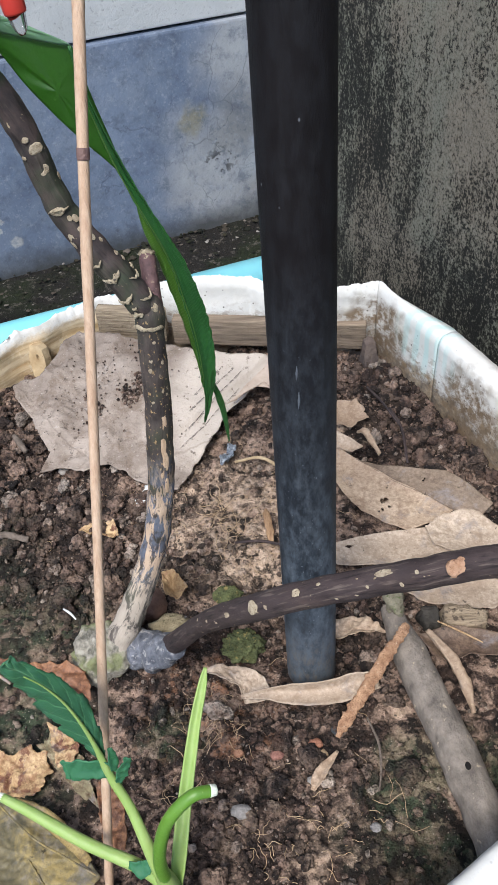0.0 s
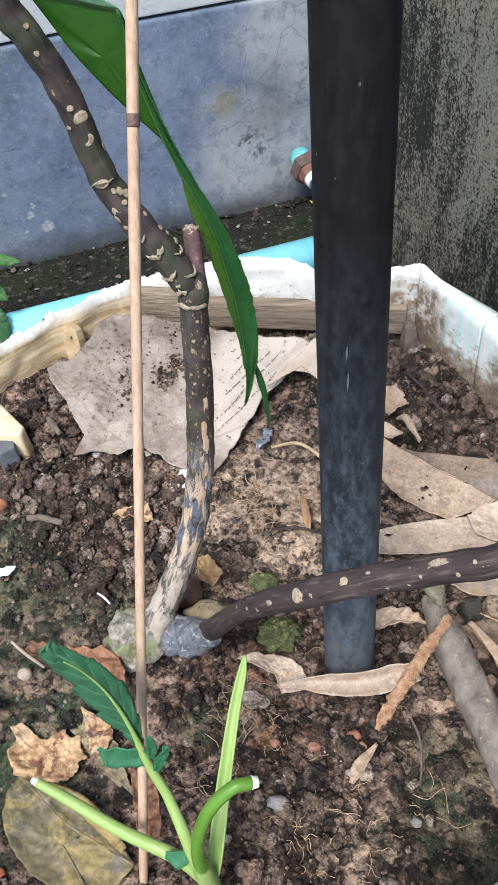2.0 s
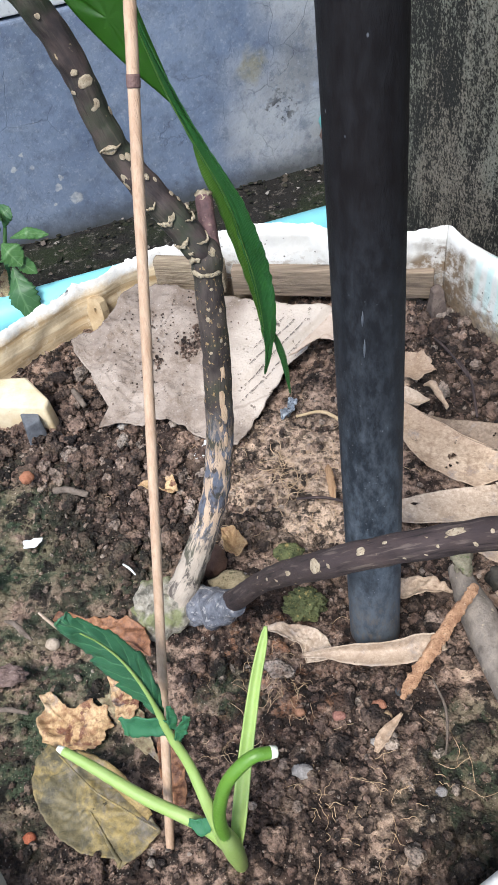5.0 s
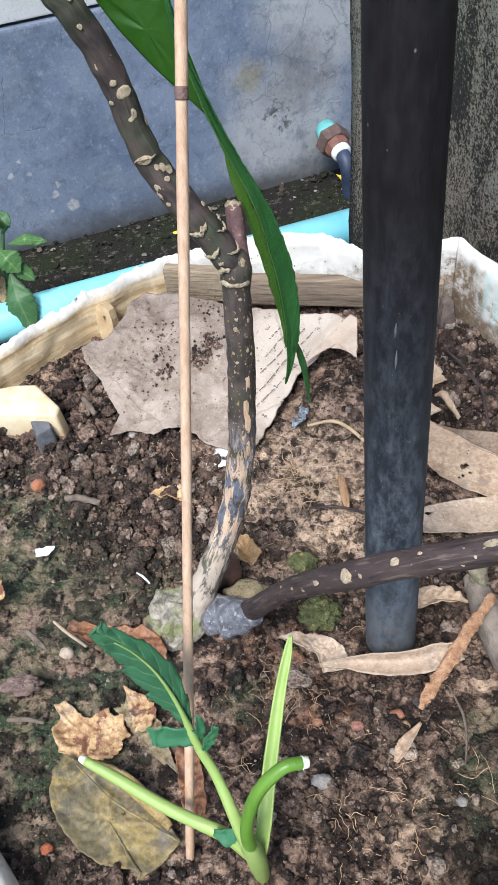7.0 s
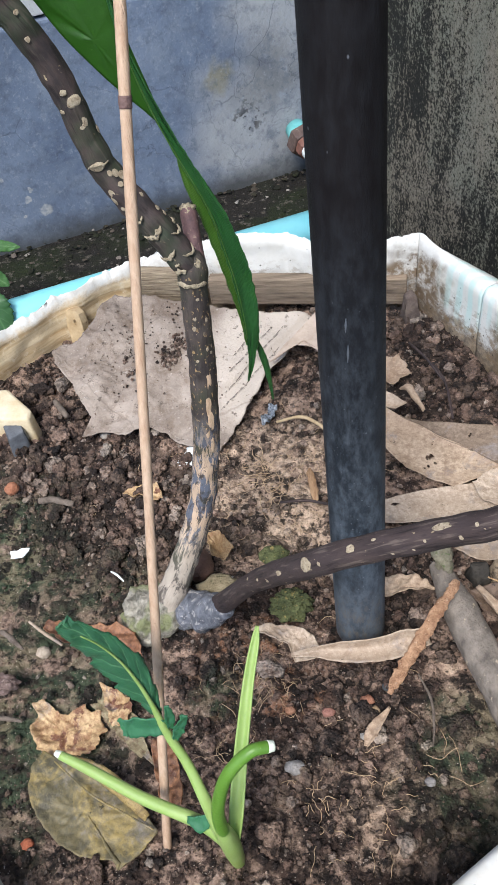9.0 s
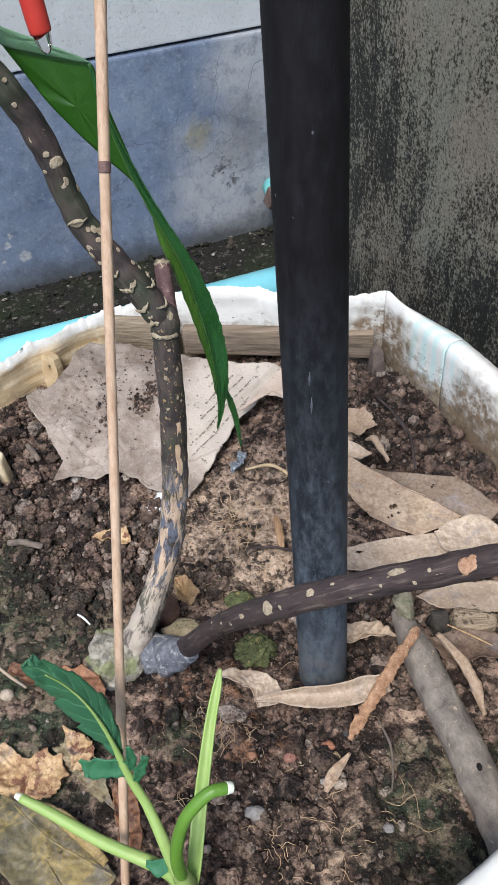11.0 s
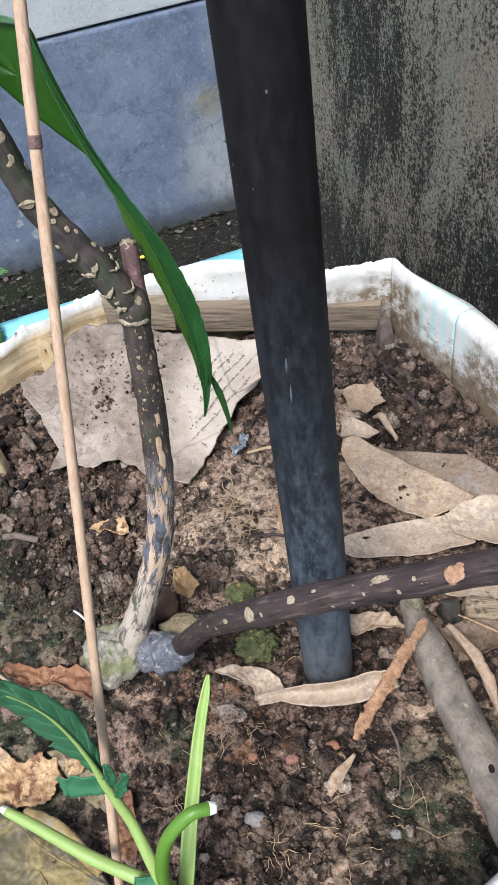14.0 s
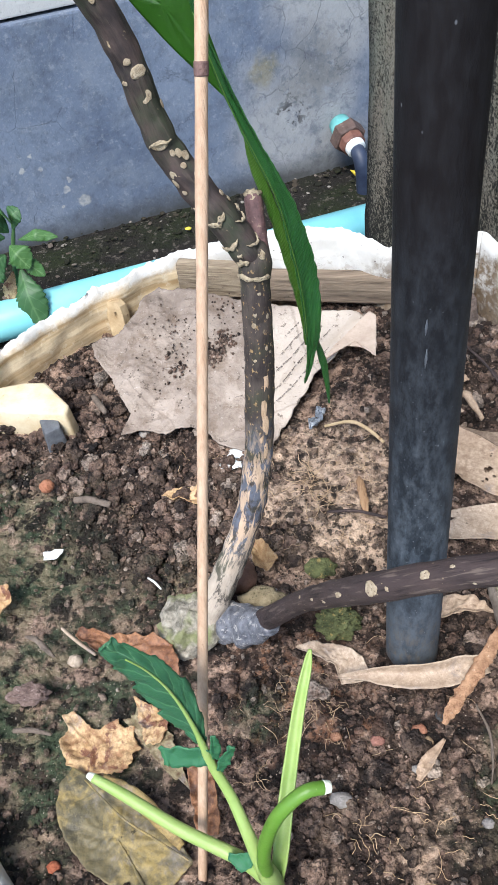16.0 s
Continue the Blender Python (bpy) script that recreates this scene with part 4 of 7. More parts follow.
BRANCH_LINE = [(-0.0600, -0.020, 0.6420, 0.0085), (-0.0530, -0.025, 0.6560, 0.0080), (-0.0429, -0.030, 0.6667, 0.0078), (-0.0173, -0.055, 0.7270, 0.0066), (0.0000, -0.079, 0.7720, 0.0070), (0.0188, -0.100, 0.8088, 0.0072), (0.0388, -0.1141, 0.8361, 0.0070), (0.0597, -0.1232, 0.8543, 0.0069), (0.0781, -0.1311, 0.8695, 0.0068), (0.0938, -0.1411, 0.8859, 0.0068), (0.1071, -0.147, 0.8975, 0.0067), (0.1194, -0.153, 0.9070, 0.0066), (0.1323, -0.160, 0.9170, 0.0066), (0.19, -0.19, 0.955, 0.0062)]
branch = part("side_branch", tube(BRANCH_LINE, 150, 22, 0.07, 8, freq=110), TWIG, sapling, "dark purple-brown bare branch")

# ---- bamboo stick ----
stake = thing("bamboo_stake", (-0.0807, -0.1735, 0.632), "thin split bamboo stake stuck upright in soil", "stake")
part("cane", tube([(-0.0828, -0.1797, 0.615, 0.0028), (-0.0807, -0.1735, 0.632, 0.0027), (-0.0627, -0.1195, 0.780, 0.0026), (-0.0473, -0.0731, 0.907, 0.0024), (-0.0333, -0.0301, 1.0252, 0.0024), (-0.0194, 0.0109, 1.137, 0.0024), (-0.0045, 0.0558, 1.26, 0.0023)], 60, 12, 0.10, 2, freq=40), BAMBOO, stake)
part("node_band", tube([(-0.0335, -0.0309, 1.0230, 0.00258), (-0.0333, -0.0301, 1.0252, 0.00266), (-0.0331, -0.0293, 1.0274, 0.00258)], 8, 14, 0.04, 3), simple("dark_node", (0.10, 0.06, 0.06), (0.20, 0.12, 0.10), 200, 0.7), stake, "dark node mark")

# ---- turquoise drain pipe on the ground ----
def drain():
    a, b = Vector((-0.688, 1.146, 0.045)), Vector((0.153, 1.430, 0.045))
    way = (b - a).normalized()
    bm = bmesh.new()
    r, rings = 0.045, []
    for s in (-1.2, 1.25):
        for rr in ((r - 0.004, r) if s < 0 else (r, r - 0.004)):
            rings.append([bm.verts.new(a + way * s + Vector((-way.y, way.x, 0)) * (rr * math.cos(w)) + Vector((0, 0, rr * math.sin(w)))) for w in np.linspace(0, 2 * math.pi, 40, endpoint=False)])
    for p, q in zip(rings, rings[1:] + rings[:1]):
        for k in range(40):
            bm.faces.new((p[k], p[(k + 1) % 40], q[(k + 1) % 40], q[k]))
    return bm


tagged(part("drain_pipe", drain(), CYAN), "smooth turquoise plastic drain pipe lying along the wall", "pipe")


# ---- more tools for loose things ----
def sheet(outline, height, rings=12, samples=110, thick=0.0006, torn=0.002, seed=0, curl=0.0, wave=0.0015, holes=(), wave_scale=45.0):
    """A lying leaf or card with a plan outline. height(x, y): where it rests; curl: how far its edge lifts; holes: rows of x, y, r."""
    pts = [Vector((*p, 0)) for p in outline]
    c = sum(pts, Vector()) / len(pts)
    long = [0.0]
    for a, b in zip(pts, pts[1:] + pts[:1]):
        long.append(long[-1] + (b - a).length)
    edge = []
    for k in range(samples):
        s = long[-1] * k / samples
        j = max(n for n in range(len(pts)) if long[n] <= s + 1e-12)
        a, b = pts[j], pts[(j + 1) % len(pts)]
        p = a.lerp(b, (s - long[j]) / max(1e-9, long[j + 1] - long[j]))
        d = (p - c).normalized()
        p = p + d * (torn * (noise.noise(p * 120 + Vector((seed, 3, 0))) + 0.5 * noise.noise(p * 420 + Vector((seed, 7, 0)))))
        edge.append(p)
    bm = bmesh.new()

    def put(p, r):
        z = height(p.x, p.y) + curl * r**3 + wave * noise.noise(Vector((p.x * wave_scale, p.y * wave_scale, seed * 1.7)))
        return bm.verts.new((p.x, p.y, z))

    mid = put(c, 0)
    prev = None
    for n in range(1, rings + 1):
        r = n / rings
        ring = [put(c.lerp(p, r), r) for p in edge]
        for k in range(samples):
            j = (k + 1) % samples
            if prev is None:
                bm.faces.new((mid, ring[k], ring[j]))
            else:
                bm.faces.new((prev[k], ring[k], ring[j], prev[j]))
        prev = ring
    if holes:
        gone = [f for f in bm.faces if any(math.hypot(f.calc_center_median().x - x, f.calc_center_median().y - y) < r for x, y, r in holes)]
        bmesh.ops.delete(bm, geom=gone, context="FACES")
    bmesh.ops.recalc_face_normals(bm, faces=bm.faces)
    thicken(bm, thick)
    return bm


def lie(off=0.003):
    return lambda x, y: soil_height(x, y) + off


def lay(off=0.004):
    """Stiff leaves bridge the crumbs."""
    return lambda x, y: 0.634 + off + 0.026 * max(0.0, min(1.0, (y - 0.17) / 0.15)) * max(0.0, min(1.0, (x + 0.02) / 0.1)) + 0.008 * noise.noise(Vector((x * 9 + 3, y * 9 + 1, 0))) + 0.0025 * noise.noise(Vector((x * 28, y * 28, 4)))


def dead_leaf_material(name, a, b, spots, scale=45.0, blotch=None, amount=0.50):
    n = Net(name)
    big, mid, fine = n.noise(scale * 0.5, 5, 0.6), n.noise(scale * 1.6, 6, 0.68), n.noise(scale * 8, 4, 0.65)
    c = n.mix(n.ramp(big, (0.35, 0.0), (0.65, 1.0)), a, b)
    if blotch:
        c = n.mix(n.ramp(n.noise(scale * 0.9, 5, 0.6, distort=0.8), (amount, 0.0), (amount + 0.05, 1.0)), c, blotch)
    c = n.mix(n.ramp(mid, (0.53, 0.0), (0.64, 0.75)), c, spots)
    c = n.mix(n.ramp(n.noise(scale * 4.5, 5, 0.7, n.map(shift=(1, 4, 2))), (0.52, 0.0), (0.64, 0.6)), c, spots)
    c = n.mix(n.math("MULTIPLY", n.ramp(fine, (0.35, 0.6), (0.6, 0.0)), 0.9), c, spots)
    c = n.mix(n.ramp(n.noise(scale * 14, 4, 0.7), (0.58, 0.0), (0.70, 0.45)), c, tuple(min(0.8, v * 1.3) for v in b))
    c = n.mix(n.ramp(n.noise(scale * 0.8, 6, 0.7, n.map(shift=(6, 2, 3)), 0.4), (0.56, 0.0), (0.66, 0.6)), c, n.mix(fine, (0.13, 0.115, 0.115), (0.33, 0.30, 0.29)))
    c = n.mix(n.ramp(n.noise(scale * 3.2, 5, 0.7, n.map(shift=(2, 8, 5))), (0.655, 0.0), (0.69, 0.85)), c, tuple(v * 0.25 for v in spots))
    rib = n.ramp(n.cells(scale * 4, "DISTANCE_TO_EDGE"), (0.0, 1.0), (0.08, 0.0))
    return n.done(c, 0.55, n.math("ADD", mid, n.math("ADD", fine, n.math("MULTIPLY", rib, 0.06))), 0.0009, 0.7, spec=0.35)


# ---- the sapling's scars, ridges and graft ----
def scars(parent, line, rows, material, name, front=(0.17, -0.91, 0.37)):
    """Oval marks that face the viewer's side. rows: share of the way up, turn in degrees round the limb, size, length ratio."""
    pts = rail(line, 400)
    for share, turn, size, ratio in rows:
        k = min(398, max(1, int(share * 399)))
        p, r = Vector(pts[k][:3]), pts[k][3]
        ahead = Vector(pts[k + 1][:3] - pts[k - 1][:3]).normalized()
        face = Vector(front)
        face = (face - ahead * face.dot(ahead)).normalized()
        face = Matrix.Rotation(radians(turn), 3, ahead) @ face
        side = ahead.cross(face)
        bm = lump(1.0, (1, 1, 1), 0.26, 1.5, k, 3)
        m = Matrix((side * size, ahead * size * ratio, face * size * 0.10)).transposed()
        for v in bm.verts:
            v.co = m @ v.co + p + face * (r * 0.99)
        part(name, bm, material, parent)


def rise(line, z):
    """The share of the way along a line at which it reaches the height z."""
    pts = rail(line, 400)
    return float(np.argmin(np.abs(pts[:, 2] - z))) / 399


scars(leader, LEADER_LINE, [(rise(LEADER_LINE, z), turn, size, ratio) for z, turn, size, ratio in (
    (1.0020, 14, 0.0036, 0.72), (1.0075, -8, 0.0016, 1.0), (0.9985, -45, 0.0014, 0.8), (0.9915, 22, 0.0013, 1.7), (0.9895, 4, 0.0013, 0.7), (0.9900, 12, 0.0010, 1.0), (0.9840, 66, 0.0013, 1.6), (0.9700, -16, 0.0036, 0.62), (0.9625, 24, 0.0016, 1.3), (0.9595, 40, 0.0020, 1.2), (0.9570, 12, 0.0014, 1.0), (0.9640, 6, 0.0012, 1.4),
    (0.9560, -38, 0.0016, 1.5), (0.9530, -52, 0.0012, 2.0), (0.9510, 30, 0.0013, 1.3), (0.9480, -44, 0.0014, 0.9), (0.9470, 50, 0.0011, 1.2), (1.0330, -10, 0.0011, 1.2), (1.0420, 18, 0.0012, 0.9), (0.9375, 62, 0.0016, 0.9), (0.9335, 74, 0.0018, 0.8))], SCAR, "leaf_scar")
scars(stem, TRUNK_LINE, [(rise(TRUNK_LINE, z), turn, size, ratio) for z, turn, size, ratio in (
    (0.8900, 12, 0.0010, 0.9), (0.8850, -14, 0.0011, 1.8), (0.8800, -10, 0.0010, 1.4), (0.8740, -16, 0.0012, 1.3), (0.8690, -6, 0.0009, 1.6), (0.8780, 42, 0.0009, 2.0), (0.8660, 38, 0.0010, 1.0), (0.8590, 30, 0.0009, 1.4), (0.8520, -14, 0.0013, 0.8), (0.8490, -20, 0.0010, 1.8), (0.8560, 48, 0.0009, 1.2))], SCAR, "leaf_scar", (0.07, -0.75, 0.66))


scars(stem, TRUNK_LINE, [(rise(TRUNK_LINE, z), turn, size, ratio) for z, turn, size, ratio in ((0.8450, 22, 0.0011, 7.0), (0.8360, 26, 0.0014, 5.5), (0.8200, 17, 0.0017, 5.0), (0.8080, 24, 0.0019, 4.2), (0.8000, 8, 0.0012, 4.0), (0.7900, 30, 0.0013, 4.5))], WOUND, "bark_wound", (0.07, -0.75, 0.66))


def bark_patch(parent, line, z, w0, w1, tall, slant, seed, material, front=(0.10, -0.84, 0.53)):
    """A ragged pale band of old bark, proud of a limb, from turn w0 to w1 round it."""
    pts = rail(line, 400)
    k = min(398, max(1, int(rise(line, z) * 399)))
    p, r = Vector(pts[k][:3]), pts[k][3]
    ahead = Vector(pts[k + 1][:3] - pts[k - 1][:3]).normalized()
    face = Vector(front)
    face = (face - ahead * face.dot(ahead)).normalized()
    bm, grid, cols, rows = bmesh.new(), [], 34, 9
    for i in range(cols):
        u = i / (cols - 1)
        d = Matrix.Rotation(radians(w0 + (w1 - w0) * u), 3, ahead) @ face
        taper = min(1.0, 4.5 * u, 4.5 * (1 - u)) ** 0.6
        mid = slant * (1 - 4 * (u - 0.5) ** 2) + 0.0010 * noise.noise(Vector((u * 4, seed * 3.3, 0)))
        col = []
        for j in range(rows):
            v = 2 * j / (rows - 1) - 1
            reach_v = 1.35 * tall * taper * (0.80 + 0.7 * noise.noise(Vector((u * 5, seed * 5.1, v > 0))))
            hump = (1 - v * v) ** 0.5 * (0.00075 + 0.0006 * noise.noise(Vector((u * 14, v * 2, seed * 2.0))))
            col.append(bm.verts.new(p + d * (r * 1.02 + hump * taper + 0.0002) + ahead * (mid + v * reach_v)))
        grid.append(col)
    for a, b in zip(grid, grid[1:]):
        for j in range(rows - 1):
            bm.faces.new((a[j], a[j + 1], b[j + 1], b[j]))
    bmesh.ops.recalc_face_normals(bm, faces=bm.faces)
    thicken(bm, 0.0005)
    return part("bark_ridge", bm, material, parent)


for parent, line, z, w0, w1, tall, slant, seed in ((stem, TRUNK_LINE, 0.8985, -82, 62, 0.0013, 0.0006, 1), (leader, LEADER_LINE, 0.9090, -70, -16, 0.0016, 0.0010, 2), (leader, LEADER_LINE, 0.9085, 18, 50, 0.0018, -0.0014, 3), (leader, LEADER_LINE, 0.9070, 52, 84, 0.0022, 0.0010, 4), (leader, LEADER_LINE, 0.9160, 4, 62, 0.0008, -0.0034, 5), (leader, LEADER_LINE, 0.9200, -78, -4, 0.0013, -0.0028, 6),
                                                  (leader, LEADER_LINE, 0.9265, 22, 76, 0.0008, -0.0026, 7), (leader, LEADER_LINE, 0.9330, -66, 12, 0.0014, -0.0030, 8), (leader, LEADER_LINE, 0.9290, 60, 86, 0.0012, 0.0, 9), (leader, LEADER_LINE, 0.9410, -60, -8, 0.0007, -0.0016, 10), (leader, LEADER_LINE, 0.9130, -40, -22, 0.0009, 0.0, 11), (leader, LEADER_LINE, 0.9700, -60, 30, 0.0006, 0.0008, 12)):
    bark_patch(parent, line, z, w0, w1, tall, slant, seed, RIDGE)
scars(branch, BRANCH_LINE, [(0.411, -2, 0.0036, 1.25), (0.432, 10, 0.0013, 1.0), (0.484, -14, 0.0020, 1.3), (0.632, -22, 0.0016, 3.2), (0.355, 4, 0.0013, 2.8), (0.322, 22, 0.0011, 2.4), (0.300, 2, 0.0009, 2.0), (0.268, -24, 0.0009, 1.8), (0.545, 42, 0.0010, 1.5), (0.575, 50, 0.0012, 1.0), (0.600, 18, 0.0008, 1.0), (0.66, 30, 0.0012, 0.9), (0.52, -30, 0.0008, 1.6), (0.69, -8, 0.0010, 1.0), (0.70, 12, 0.0009, 1.0)], SCAR, "leaf_scar", (-0.08, -0.56, 0.82))
scars(branch, BRANCH_LINE, [(0.760, 2, 0.0034, 1.3), (0.752, 20, 0.0018, 1.0), (0.772, -18, 0.0016, 1.2)], simple("raw_orange_scar", (0.34, 0.17, 0.09), (0.58, 0.36, 0.23), 300, 0.85, 0.002, speck=(0.20, 0.10, 0.06), speck_at=0.60), "bark_wound", (-0.08, -0.56, 0.82))
GRAFT = Net("graft_union")
_g = GRAFT.noise(150, 7, 0.70)
_c = GRAFT.mix(GRAFT.ramp(_g, (0.35, 0.0), (0.65, 1.0)), (0.11, 0.10, 0.075), (0.50, 0.455, 0.37))
_c = GRAFT.mix(GRAFT.math("MULTIPLY", GRAFT.ramp(GRAFT.noise(38, 4, 0.6), (0.48, 0.0), (0.58, 1.0)), 0.8), _c, (0.20, 0.22, 0.085))
GRAFT = GRAFT.done(_c, 0.85, _g, 0.004, 1.0)
WRAP = simple("grey_violet_sealant", (0.045, 0.050, 0.066), (0.27, 0.28, 0.31), 150, 0.6, 0.003, speck=(0.46, 0.44, 0.42), speck_at=0.56)
part("root_collar", lump(0.0228, (1.0, 0.95, 0.95), 0.30, 2.0, 4, 5, (-0.0945, -0.014, 0.637)), GRAFT, sapling, "pale knobbly swollen root collar with green algae")
part("graft_wrap", tube([(-0.0720, -0.015, 0.641, 0.0120), (-0.0640, -0.018, 0.644, 0.0148), (-0.0550, -0.024, 0.652, 0.0136), (-0.0450, -0.030, 0.663, 0.0108), (-0.0375, -0.0365, 0.677, 0.0084)], 40, 24, 0.34, 6, freq=95), WRAP, sapling, "grey-violet sealed graft joint")

# ---- litter on the soil ----
TAN = dead_leaf_material("tan_dead_leaf", (0.32, 0.225, 0.150), (0.53, 0.405, 0.290), (0.24, 0.160, 0.105))
PALE = dead_leaf_material("bleached_dead_leaf", (0.36, 0.272, 0.195), (0.57, 0.46, 0.355), (0.27, 0.195, 0.135))
RUST = dead_leaf_material("rust_dead_leaf", (0.20, 0.085, 0.045), (0.36, 0.18, 0.09), (0.07, 0.03, 0.02))
OLIVE = dead_leaf_material("olive_rotting_leaf", (0.105, 0.092, 0.050), (0.20, 0.160, 0.078), (0.070, 0.064, 0.045), 30, (0.30, 0.225, 0.085), 0.505)
OCHRE = dead_leaf_material("ochre_rotting_leaf", (0.26, 0.185, 0.070), (0.42, 0.31, 0.13), (0.17, 0.115, 0.05), 70, (0.16, 0.12, 0.06), 0.55)
YELLOW = dead_leaf_material("yellow_rotting_leaf", (0.42, 0.275, 0.13), (0.62, 0.45, 0.25), (0.24, 0.12, 0.06), 60, (0.12, 0.045, 0.028), 0.545)
WOOD = simple("grey_weathered_wood", (0.095, 0.070, 0.050), (0.36, 0.275, 0.195), 110, 0.85, 0.0022, grain=(0.05, 1.2, 3.2))
DRY = simple("dark_dry_twig", (0.085, 0.066, 0.052), (0.22, 0.175, 0.14), 140, 0.9, 0.002)
STRAW = simple("yellow_wood", (0.36, 0.25, 0.13), (0.58, 0.45, 0.28), 70, 0.85, 0.0012, speck=(0.20, 0.12, 0.06), speck_at=0.62)

card_mat = Net("dirty_printed_card")
_m, _f = card_mat.noise(26, 6, 0.65), card_mat.noise(240, 4, 0.65)
_c = card_mat.mix(card_mat.ramp(_m, (0.3, 0.0), (0.7, 1.0)), (0.19, 0.150, 0.122), (0.41, 0.345, 0.29))
_c = card_mat.mix(card_mat.ramp(card_mat.noise(60, 6, 0.74), (0.48, 0.0), (0.62, 0.62)), _c, (0.155, 0.110, 0.078))
_c = card_mat.mix(card_mat.math("MULTIPLY", card_mat.spot(0.035, 0.235, 0.105, 0.35, wobble=0.01), 0.9), _c, card_mat.mix(_m, (0.44, 0.375, 0.31), (0.62, 0.54, 0.46)))
_c = card_mat.mix(card_mat.ramp(card_mat.noise(130, 6, 0.72), (0.585, 0.0), (0.65, 0.85)), _c, (0.10, 0.078, 0.064))
_c = card_mat.mix(card_mat.ramp(card_mat.cells(9.0, "DISTANCE_TO_EDGE", card_mat.warp(14, 0.05)), (0.004, 0.30), (0.014, 0.0)), _c, (0.12, 0.090, 0.070))
_c = card_mat.mix(card_mat.ramp(_f, (0.60, 0.0), (0.72, 0.5)), _c, (0.60, 0.55, 0.50))
CARD = card_mat.done(_c, 0.9, card_mat.math("ADD", card_mat.math("MULTIPLY", _m, 2.0), _f), 0.0016, 0.8, spec=0.25)
CARD_OUT = [(-0.151, 0.330), (-0.142, 0.342), (-0.090, 0.327), (-0.040, 0.309), (0.010, 0.297), (0.060, 0.288), (0.034, 0.260), (0.007, 0.231), (-0.018, 0.190), (-0.043, 0.147), (-0.058, 0.150), (-0.073, 0.158), (-0.090, 0.172), (-0.114, 0.178), (-0.128, 0.172), (-0.145, 0.181), (-0.168, 0.176), (-0.160, 0.195), (-0.172, 0.215), (-0.180, 0.235), (-0.196, 0.255), (-0.200, 0.268), (-0.190, 0.279), (-0.176, 0.282), (-0.165, 0.305)]
FLAP = simple("tan_paper_back", (0.40, 0.305, 0.235), (0.58, 0.475, 0.385), 60, 0.9, 0.0010, speck=(0.26, 0.19, 0.14), speck_at=0.63)


def crumple(x, y):
    v = Vector((x, y, 2))
    return 0.0095 * (0.30 - abs(noise.noise(v * 19))) + 0.0045 * noise.noise(v * 33) + 0.0026 * (0.3 - abs(noise.noise(v * 85))) + 0.0009 * noise.noise(v * 210)


def card_height(x, y):
    up = max(0.0, min(1.0, (y - 0.17) / 0.17))
    z = 0.640 + 0.036 * up + crumple(x, y) * min(1.0, 0.16 + abs(min(0.0, x + 0.05)) * 9)
    z += 0.003 * math.exp(-(((x + 0.15) / 0.06) ** 2 + ((y - 0.25) / 0.05) ** 2))
    z -= 0.004 * max(0.0, min(1.0, ((x + 0.055) * 0.66 - (y - 0.20) * 0.75) / 0.0035))
    # the edge that curls up
    z += 0.005 * math.exp(-(((x + 0.196) / 0.010) ** 2 + ((y - 0.262) / 0.020) ** 2))
    return z


card = thing("card_sheet", (-0.06, 0.23, 0.635), "soiled torn piece of printed brown card lying on soil", "card")
part("card_board", sheet(CARD_OUT, card_height, 44, 330, 0.0013, 0.0022, 3, 0.0015, 0.0030, wave_scale=38), CARD, card)
part("folded_corner", sheet([(0.006, 0.232), (0.033, 0.261), (0.058, 0.288), (0.063, 0.281), (0.061, 0.255), (0.058, 0.231), (0.052, 0.240), (0.044, 0.247), (0.027, 0.250), (0.016, 0.242)], lambda x, y: 0.640 + 0.036 * max(0.0, min(1.0, (y - 0.17) / 0.17)) + 0.0050 + 0.14 * max(0.0, ((x - 0.007) * 0.054 - (y - 0.233) * 0.051) / 0.0743), 16, 120, 0.0010, 0.0010, 5, 0.0, 0.0012, wave_scale=60), FLAP, card, "tan turned-over corner")
INK = simple("faded_ink", (0.050, 0.042, 0.038), (0.13, 0.11, 0.098), 400, 0.9)


def print_lines():
    """Faded writing as plain bars."""
    rng = random.Random(5)
    bm = bmesh.new()
    ux, uy = 0.66, 0.75

    def mark(x, y, w, h):
        q = []
        for a, b in ((0, 0), (w, 0), (w, h), (0, h)):
            px, py = x + ux * a - uy * b, y + uy * a + ux * b
            z = card_height(px, py) + 0.0030 * noise.noise(Vector((px * 38, py * 38, 3 * 1.7)))
            q.append(bm.verts.new((px, py, z + 0.0019)))
        bm.faces.new(q)

    for row in range(15):
        s = rng.uniform(0, 0.006)
        ox, oy = -0.043 - row * 0.0066, 0.160 + row * 0.0062
        while s < 0.19:
            for _ in range(rng.randrange(2, 8)):
                x, y = ox + ux * s, oy + uy * s
                d = (x - 0.007) * 0.054 - (y - 0.233) * 0.051
                if x > -0.048 + 0.25 * (y - 0.16) and y < 0.283 - 0.25 * max(0.0, x) and d < -0.0001 and y > 0.233 - (0.007 - x) * 1.6 + 0.006:
                    mark(x, y, 0.0011, 0.00034)
                    if rng.random() < 0.8:
                        mark(x + ux * 0.0003 + uy * 0.0002, y + uy * 0.0003 - ux * 0.0012, 0.00036, 0.0013)
                    if rng.random() < 0.5:
                        mark(x + uy * 0.0011, y - ux * 0.0011, 0.0008, 0.00034)
                s += 0.00165
            s += 0.0017
    thicken(bm, 0.0002)
    return bm


part("faded_print", print_lines(), INK, card, "faded dark lines of print")
